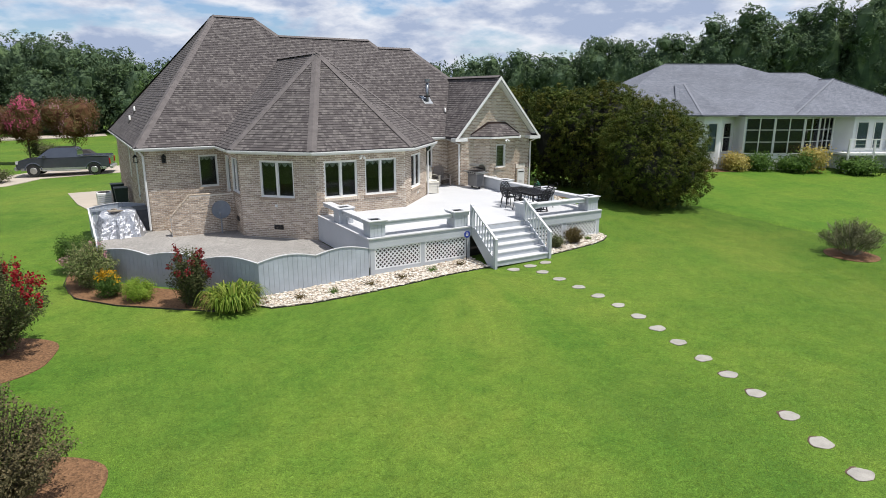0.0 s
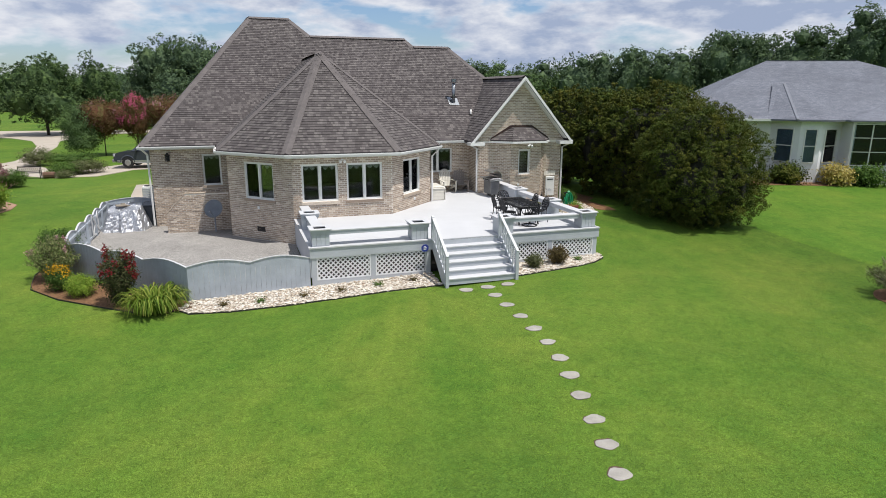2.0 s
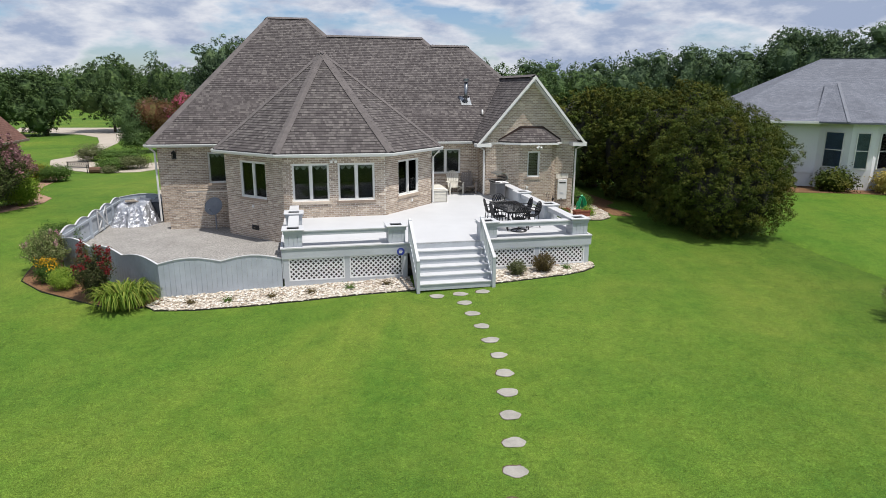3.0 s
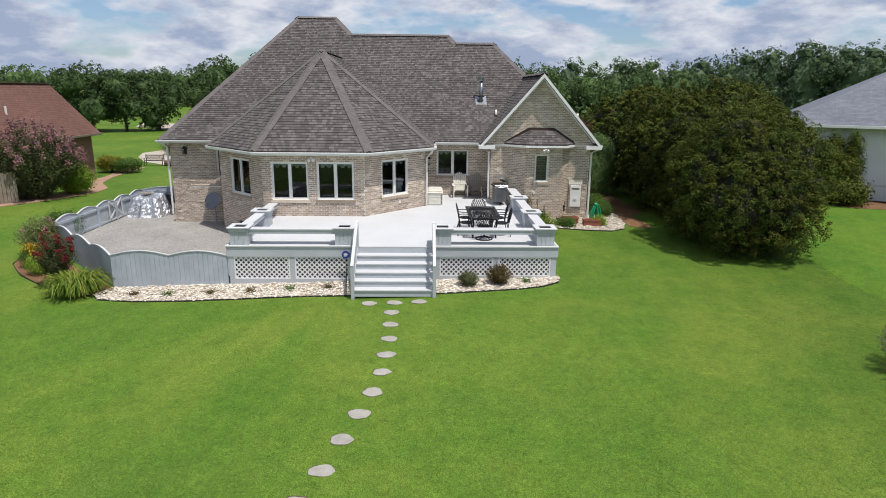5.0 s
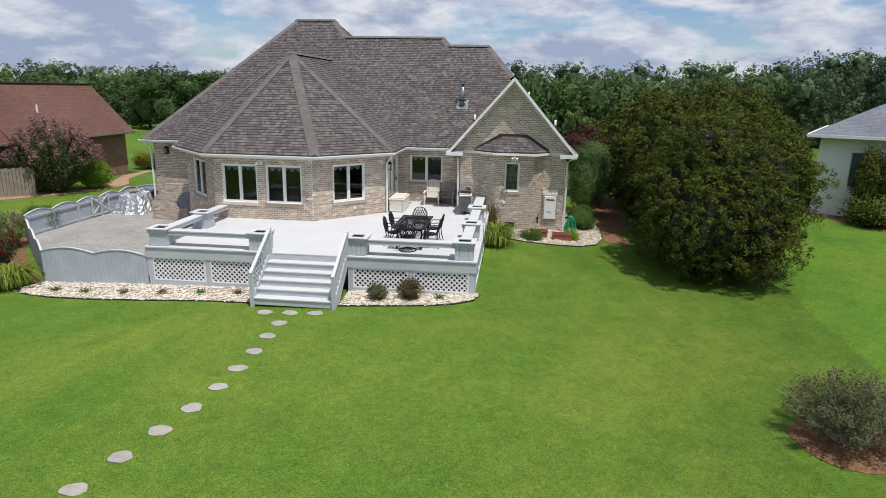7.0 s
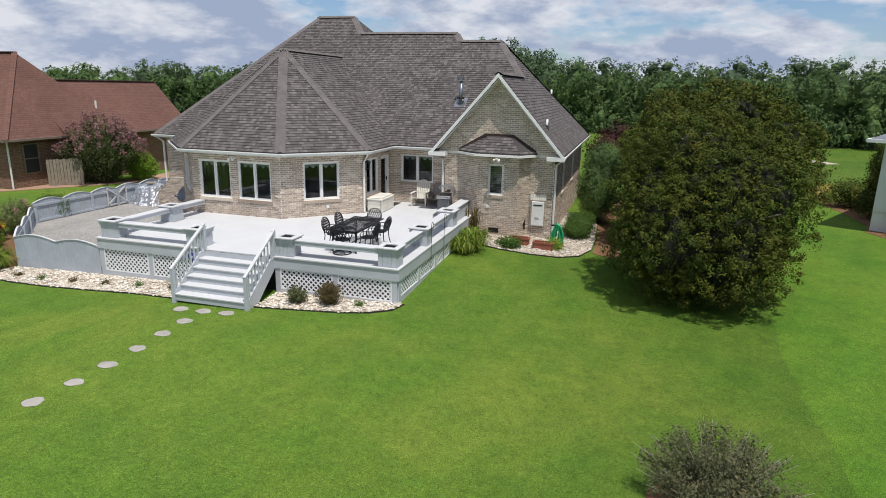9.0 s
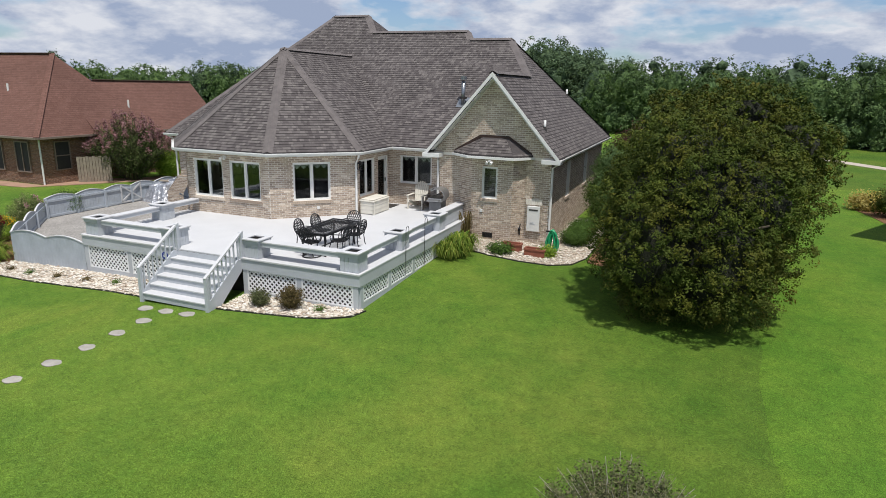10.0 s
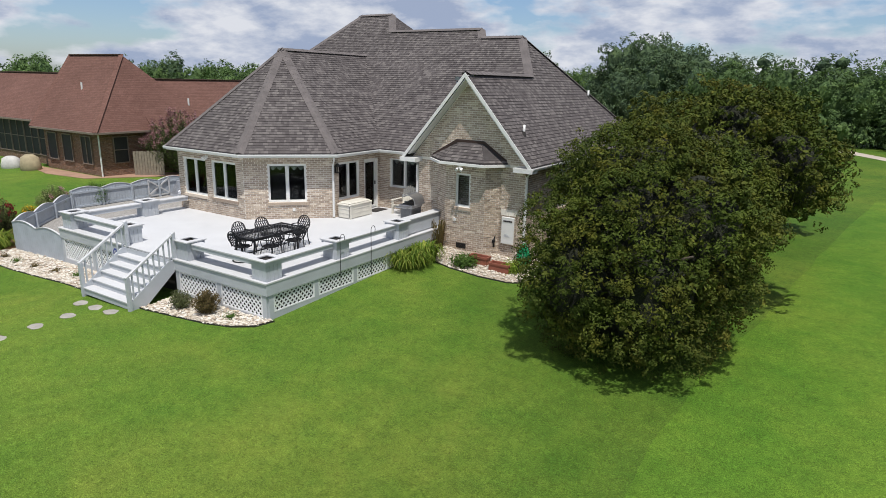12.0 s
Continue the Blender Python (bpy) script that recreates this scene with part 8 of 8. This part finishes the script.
# ---- trees of the neighbourhood ----
def wide(h, r, seed, k=6, low=0.3):
    g = np.random.default_rng(seed)
    out = [(0, 0, h * 0.62, r * 0.75, r * 0.75, h * 0.34)]
    for i in range(k):
        a = 2 * math.pi * i / k + g.uniform(-0.4, 0.4)
        d = r * g.uniform(0.35, 0.6)
        out.append((d * math.cos(a), d * math.sin(a), h * g.uniform(low + 0.1, 0.75), r * g.uniform(0.38, 0.55), r * g.uniform(0.38, 0.55), h * g.uniform(0.16, 0.26)))
    return out


def full(h, r, g, k=7):
    """A crown that reaches from near the ground to its top."""
    out = [(0, 0, h * 0.52, r * 0.72, r * 0.72, h * 0.45)]
    for i in range(k):
        a = 2 * math.pi * i / k + g.uniform(-0.4, 0.4)
        d = r * g.uniform(0.4, 0.62)
        out.append((d * math.cos(a), d * math.sin(a), h * g.uniform(0.14, 0.72), r * g.uniform(0.4, 0.55), r * g.uniform(0.4, 0.55), h * g.uniform(0.17, 0.25)))
    return out


def pink(x, y, h, r, seed, lf, petals, n, label):
    tree("crape_myrtle", x, y, wide(h, r, seed, 7, 0.35), 520, 16, 0.13, 0.16, lf, label, "tree", "crape myrtles", 0.06, seed, (petals, n, 0.11, h * 0.45))


shoots("crape_myrtle", -18.2, 16.6, 3.9, 2.6, 240, 90, 0.12, leaf_mat("dusty_green_leaf", (0.05, 0.075, 0.026), (0.08, 0.11, 0.036), (0.12, 0.135, 0.056), 0.3), "broad crape myrtle with fading pale pink blossom", 201, (PETAL_DUSTY, 0.55, 0.24), category="tree", group="crape myrtles", low=0.1, spread=0.16, thick=0.03)
tree("golden_shrub", -20.6, 29.6, blob(1.3, 1.1, 5, 3), 300, 14, 0.1, 0.12, leaf_mat("gold_green_leaf", (0.12, 0.13, 0.02), (0.2, 0.19, 0.03), (0.3, 0.26, 0.04), 0.35), "golden-green shrub by the brown house", "shrub", seed=203)
shrub("lime_shrub", -17.3, 18.7, 1.9, 0.95, LEAF_LIME, "yellow-green leafy shrub beside the crape myrtle", 700, 14, 0.1, 219)
shrub("green_shrub", -19.3, 29.3, 1.2, 1.1, LEAF_MID, "rounded green shrub by the brown house", 300, 14, 0.1, 204)
pink(-14.2, 50.5, 6.1, 1.45, 205, LEAF_RED, PETAL_PINK, 190, "crape myrtle with bright pink blossom at its top")
pink(-10.6, 48.5, 6.0, 2.7, 206, LEAF_RED, PETAL_DUSTY, 70, "crape myrtle with reddish-brown foliage")
pink(-17.3, 51.5, 5.6, 2.5, 207, LEAF_RED, PETAL_DUSTY, 60, "crape myrtle with bronze leaves and pink blossom")

tree("young_tree", -19.0, 50.5, wide(4.9, 1.8, 210, 8, 0.12), 700, 18, 0.15, 0.2, LEAF_WOOD, "young leafy green tree beside the drive", seed=210, trunk=0.07, core=0.4)
for k, (x, y, h, r) in enumerate(((-21.0, 43.5, 1.5, 1.5), (-18.3, 42.2, 1.3, 2.0), (-16.2, 37.0, 1.0, 1.5), (-17.6, 36.2, 0.9, 1.2), (-13.2, 52.0, 2.2, 1.6))):
    shrub("green_shrub", x, y, h, r, LEAF_MID if k % 2 else LEAF_OLIVE, "low spreading green shrub beside the drive", 260, 14, 0.11, 211 + k, group="drive shrubs")


def big_tree(name, x, y, h, r, seed, material, label, leaf=0.22, clumps=1050, per=14):
    return leafy(name, x, y, full(h, r, np.random.default_rng(seed), 9), clumps, per, leaf, material, label, seed, 0.22, 1.35, heart=0.72, inside=material)


big_tree("oak_tree", -29.8, 84.0, 11.6, 4.9, 231, LEAF_OAK, "tall leafy green tree by the drive", clumps=1500)
big_tree("oak_tree", -23.9, 88.0, 11.4, 3.4, 232, LEAF_OAK, "tall narrow leafy tree by the drive", clumps=1300)
for k, (x, y, h, r) in enumerate(((-44.5, 74, 10.0, 4.6), (-48.2, 75.5, 8.8, 3.4), (-40.3, 75, 8.6, 3.8), (-36.6, 77.5, 8.8, 3.8), (-56, 86, 7.2, 4.5))):
    big_tree("oak_tree", x, y, h, r, 240 + k, LEAF_OAK, "broad leafy tree in a clump past the drive")


def wood(name, spots, material, label, leaf, per_tree, seed, kind="broad"):
    """A far wood: many crowns of leaf clumps as one mass."""
    g = np.random.default_rng(seed)
    vs, fs, n = [], [], 0
    trunks = bmesh.new()
    tri = np.array(ICO_F)
    for x, y, h in spots:
        z = ground_z(x, y)
        r = min(h * g.uniform(0.28, 0.38), 4.3 if kind == "pine" else 4.8)
        bl = full(h, r, g, 8)
        if kind == "pine":
            bl += [(g.normal() * 0.3, g.normal() * 0.3, h * 0.88, r * 0.42, r * 0.42, h * 0.1)]
        bl = [(x + b[0], y + b[1], z + b[2], *b[3:]) for b in bl]
        p, o = clump_points(boughs(bl, 110, 0.5 + leaf, 0.9 + leaf, g), int(per_tree / 3.9), g, 0.86, 0.04)
        v, f = leaf_tris(np.repeat(p, 6, 0) + g.normal(size=(len(p) * 6, 3)) * leaf * 0.36, np.repeat(o, 6, 0), leaf * 0.99, g)
        vs.append(v); fs.append(f + n)
        n += len(v)
        for i, e in enumerate(bl):
            body, sides = (ICO_V, tri) if i == 0 else (LUMP_V, LUMP_F)
            w = (body * g.uniform(0.8, 1.06, (len(body), 1)) * np.array(e[3:]) * (0.8 if i == 0 else 0.7) + np.array(e[:3]))[sides].reshape(-1, 3)
            vs.append(w); fs.append(np.arange(len(w)).reshape(-1, 3) + n)
            n += len(w)
        tube(trunks, [(x, y, z), (x, y, z + h * 0.85)], h * 0.015, 5, 0.03)
    w = thing(name, (spots[0][0], spots[0][1], 0), label, "woods", kind="stuff")
    sheet("crowns", np.concatenate(vs), np.concatenate(fs), material, w, kind="stuff")
    part("trunks", trunks, BARK, w, kind="stuff")


def belt(pts, step, h0, h1, depth, seed):
    g = np.random.default_rng(seed)
    out = []
    for (xa, ya), (xb, yb) in zip(pts, pts[1:]):
        L = math.hypot(xb - xa, yb - ya)
        nx_, ny_ = -(yb - ya) / L, (xb - xa) / L
        for k in range(int(L / step)):
            for row in range(depth):
                t = (k + g.uniform(-0.4, 0.4) + 0.5 * (row % 2)) * step / L
                d = row * step * 0.9 + g.uniform(-1, 1)
                out.append((xa + (xb - xa) * t + nx_ * d, ya + (yb - ya) * t + ny_ * d, g.uniform(h0, h1) * (1 + 0.06 * row)))
    return out


wood("northern_wood", belt([(50, 73), (20, 81), (-4, 85)], 3.4, 8.2, 10.4, 1, 301), LEAF_WOOD, "mixed green woodland beyond the far lawn", 0.38, 4200, 301)
wood("northern_pines", belt([(52, 77), (20, 86), (-4, 90)], 3.0, 9.4, 11.4, 1, 311), LEAF_PINE, "dark pine tops behind the far lawn's woodland", 0.42, 2600, 311, "pine")
wood("tall_wood", [(-6, 97, 14), (-9, 100, 15.5), (-12, 104, 16.2), (-15.5, 104, 16), (-18.5, 106, 13.5), (-2, 94, 12.5), (-21.5, 103, 9), (-8, 92, 11.5), (-14, 95, 10)], LEAF_PINE, "tall dark tree clump at the edge of the wood", 0.46, 4600, 302)
wood("north_west_wood", belt([(-14, 150), (-50, 190), (-110, 205)], 5.5, 10, 12, 2, 303), LEAF_WOOD, "green woodland beyond the drive", 0.5, 1900, 303)
wood("tall_pines", belt([(104, 14), (98, 24), (87, 41)], 3.6, 18.5, 21, 2, 314), LEAF_PINE, "tallest dark pines behind the white house", 0.46, 5200, 314, "pine")
wood("pine_wood", belt([(88, 39), (84, 45), (75, 54)], 3.3, 16.2, 18.8, 2, 304), LEAF_PINE, "tall dark pine wood behind the white house", 0.44, 5600, 304, "pine")
wood("low_pines", belt([(63, 65), (48, 75)], 3.4, 10.6, 12.2, 2, 315), LEAF_PINE, "lower dark pines beside the far lawn", 0.42, 3600, 315, "pine")
wood("pine_edge", belt([(76, 52), (62, 66)], 3.4, 12.6, 15.0, 2, 309), LEAF_PINE, "dark pines at the corner of the wood", 0.42, 4400, 309, "pine")
wood("far_wood", belt([(-60, 225), (-110, 215), (-190, 170), (-230, 90)], 8.0, 11, 13, 1, 305), LEAF_WOOD, "far hazy treeline across the fields", 1.1, 900, 305)
wood("western_wood", belt([(-58, 92), (-76, 80), (-92, 64), (-106, 40)], 4.4, 7.4, 9.2, 2, 306), LEAF_WOOD, "green trees behind the brown house", 0.46, 2400, 306)
wood("round_trees", [(-67.5, 82, 10.2), (-71, 80, 10.0), (-88, 64, 10.8)], LEAF_PINE, "tall rounded dark trees behind the brown house", 0.42, 4200, 312)
wood("under_wood", belt([(60, 65), (44, 71), (20, 78), (-2, 82)], 2.6, 2.5, 4.5, 1, 307), LEAF_WOOD, "low scrub along the edge of the wood", 0.36, 800, 307)
wood("east_under_wood", belt([(92, 22), (80, 40), (66, 56), (52, 67)], 2.8, 4.0, 7.5, 1, 308), LEAF_WOOD, "low scrub below the pines", 0.42, 1300, 308)


# ---- bricks and shingles, course by course ----
def span(poly, v):
    """The stretch of an outline at height v."""
    xs = []
    for (a, b), (c, d) in zip(poly, poly[1:] + poly[:1]):
        if (b <= v) != (d <= v):
            xs.append(a + (c - a) * (v - b) / (d - b))
    return (min(xs), max(xs)) if len(xs) > 1 else None


def courses(poly, holes, wide, high, gap, rng, wild=0.0, bed=None):
    """Four-cornered pieces in staggered courses inside an outline, round openings."""
    lo, hi = min(p[1] for p in poly), max(p[1] for p in poly)
    bed = gap if bed is None else bed
    for r in range(int((hi - lo) / high)):
        v0, v1 = lo + r * high + bed / 2, lo + (r + 1) * high - bed / 2
        s0, s1 = span(poly, v0 + 1e-4), span(poly, v1)
        if not s0 or not s1:
            continue
        ends = [(min(s0[0], s1[0]), max(s0[1], s1[1]))]
        vm = (v0 + v1) / 2
        for h in holes:
            if h[2] < vm < h[3]:
                ends = [q for a, b in ends for q in ((a, min(b, h[0])), (max(a, h[1]), b)) if q[1] - q[0] > 0.03]
        for a, b in ends:
            x = math.floor(a / wide) * wide - (r % 2) * wide / 2 - (rng.uniform(0, wide) if wild else 0)
            while x < b:
                w = wide * (rng.uniform(1 - wild, 1 + wild) if wild else 1)
                x0, x1 = max(x + gap / 2, a), min(x + w - gap / 2, b)
                q = [max(x0, s0[0]), min(x1, s0[1]), min(x1, s1[1]), max(x0, s1[0])]
                q[1], q[2] = max(q[0], q[1]), max(q[3], q[2])
                if q[1] - q[0] > 0.025 or q[2] - q[3] > 0.025:
                    yield (q[0], v0), (q[1], v0), (q[2], v1), (q[3], v1)
                x += w


def piece(q, org, U, V, N, low, high, back, rough=None):
    """Front and sides of one piece, low and high: how far its lower and upper edge stand out. rough: the throw of its four corners."""
    out = []
    for (u, v), d, k in zip(q, (low, low, high, high), rough if rough is not None else (0, 0, 0, 0)):
        out.append(org + U * u + V * v + N * (d + k))
    for u, v in q:
        out.append(org + U * u + V * v + N * back)
    return out


FACES = ((0, 1, 2, 3), (4, 5, 1, 0), (5, 6, 2, 1), (6, 7, 3, 2), (7, 4, 0, 3))


def clad(parent, name, quads, org, U, V, N, low, high, back, one, every, label, singles=False, uneven=0.0):
    """The pieces of one face: single objects under the parent, or one joined part."""
    if singles:
        shared = {}
        inv = place(parent).inverted()
        turn = Matrix((U, V, N)).transposed().to_4x4()
        for q in quads[:300]:
            c = q[0]
            kind = int(rng.integers(4)) if uneven else 0
            key = (kind, *(round(x, 3) for p in q for x in (p[0] - c[0], p[1] - c[1])))
            if key not in shared:
                me = bpy.data.meshes.new(name)
                vs = piece([(p[0] - c[0], p[1] - c[1]) for p in q], Vector((0, 0, 0)), Vector((1, 0, 0)), Vector((0, 1, 0)), Vector((0, 0, 1)), low, high, back, [uneven * (kind - 1.5) * k for k in (0.7, -0.4, 0.5, 1.0)])
                me.from_pydata([tuple(v) for v in vs], [], FACES)
                me.materials.append(one)
                shared[key] = me
            ob = new(name, shared[key])
            ob.parent = parent
            ob.matrix_basis = inv @ Matrix.Translation(org + U * c[0] + V * c[1]) @ turn
        quads = quads[300:]
        if not quads:
            return
    vs, fs = [], []
    throw = np.random.default_rng(len(quads)).normal(size=(len(quads), 4)) * uneven + np.random.default_rng(len(quads) + 1).normal(size=(len(quads), 1)) * uneven
    for q, k in zip(quads, np.clip(throw, -0.004, 0.02)):
        n = len(vs)
        vs += [tuple(v) for v in piece(q, org, U, V, N, low, high, back, k)]
        fs += [tuple(n + i for i in f) for f in FACES]
    sheet(name + "work" if name == "brick" else "shingling", vs, fs, every, parent, label, kind="stuff")


rng = np.random.default_rng(404)
for ob, a, b, z0, z1, holes in BRICKED:
    a3, b3 = Vector((*a, 0)), Vector((*b, 0))
    L = (b3 - a3).length
    if a[1] > 20 and b[1] > 20:
        continue
    U = (b3 - a3) / L
    near = (a, b) == (BAY[1], BAY[2])
    grow = [(h[0], h[1], h[2] - 0.11, h[3]) for h in holes]
    quads = list(courses([(0.0, z0 + 0.3), (L, z0 + 0.3), (L, z1), (0.0, z1)], grow, 0.205, 0.074, 0.017, rng))
    if near:
        quads = quads[::-1]
    clad(ob, "brick", quads, a3, U, Vector((0, 0, 1)), Vector((U.y, -U.x, 0)), 0.008, 0.008, -0.002, BRICK_ONE, BRICK_ALL, "tan bricks in running bond", near, 0.0035)
clad(GABLE, "brick", list(courses([(5.34, 3.44), (10.06, 3.44), (7.7, 6.15)], [], 0.205, 0.074, 0.017, rng)), Vector((0, 9.94, 0)), Vector((1, 0, 0)), Vector((0, 0, 1)), Vector((0, -1, 0)), 0.008, 0.008, -0.002, BRICK_ONE, BRICK_ALL, "tan bricks in running bond", False, 0.0035)

clad(SIDE_WALL, "brick", list(courses(SIDE_OUT, [], 0.205, 0.074, 0.017, rng)), Vector((0, 9.62, 0)), Vector((1, 0, 0)), Vector((0, 0, 1)), Vector((0, -1, 0)), 0.008, 0.008, -0.002, BRICK_ONE, BRICK_ALL, "tan bricks in running bond", False, 0.0035)

for key, (ob, pts) in ROOFS.items():
    if key.startswith("north") or key == "step":
        continue
    P3 = [Vector(p) for p in pts]
    N = max(((P3[i] - P3[0]).cross(P3[j] - P3[0]) for i in range(1, len(P3)) for j in range(i + 1, len(P3))), key=lambda v: v.length).normalized()
    N = N if N.z > 0 else -N
    U = Vector((-N.y, N.x, 0)).normalized()
    V = N.cross(U)
    org = min(P3, key=lambda p: p.z)
    flat2 = [((p - org).dot(U), (p - org).dot(V)) for p in P3]
    quads = list(courses(flat2, [], 0.125, 0.14, 0.002, rng, 0.5, 0.014))
    clad(ob, "shingle", quads, org, U, V, N, 0.016, 0.005, 0.0, SHINGLE_ONE, SHINGLE_ALL, "weathered grey-brown asphalt shingles", key == "oct_s")
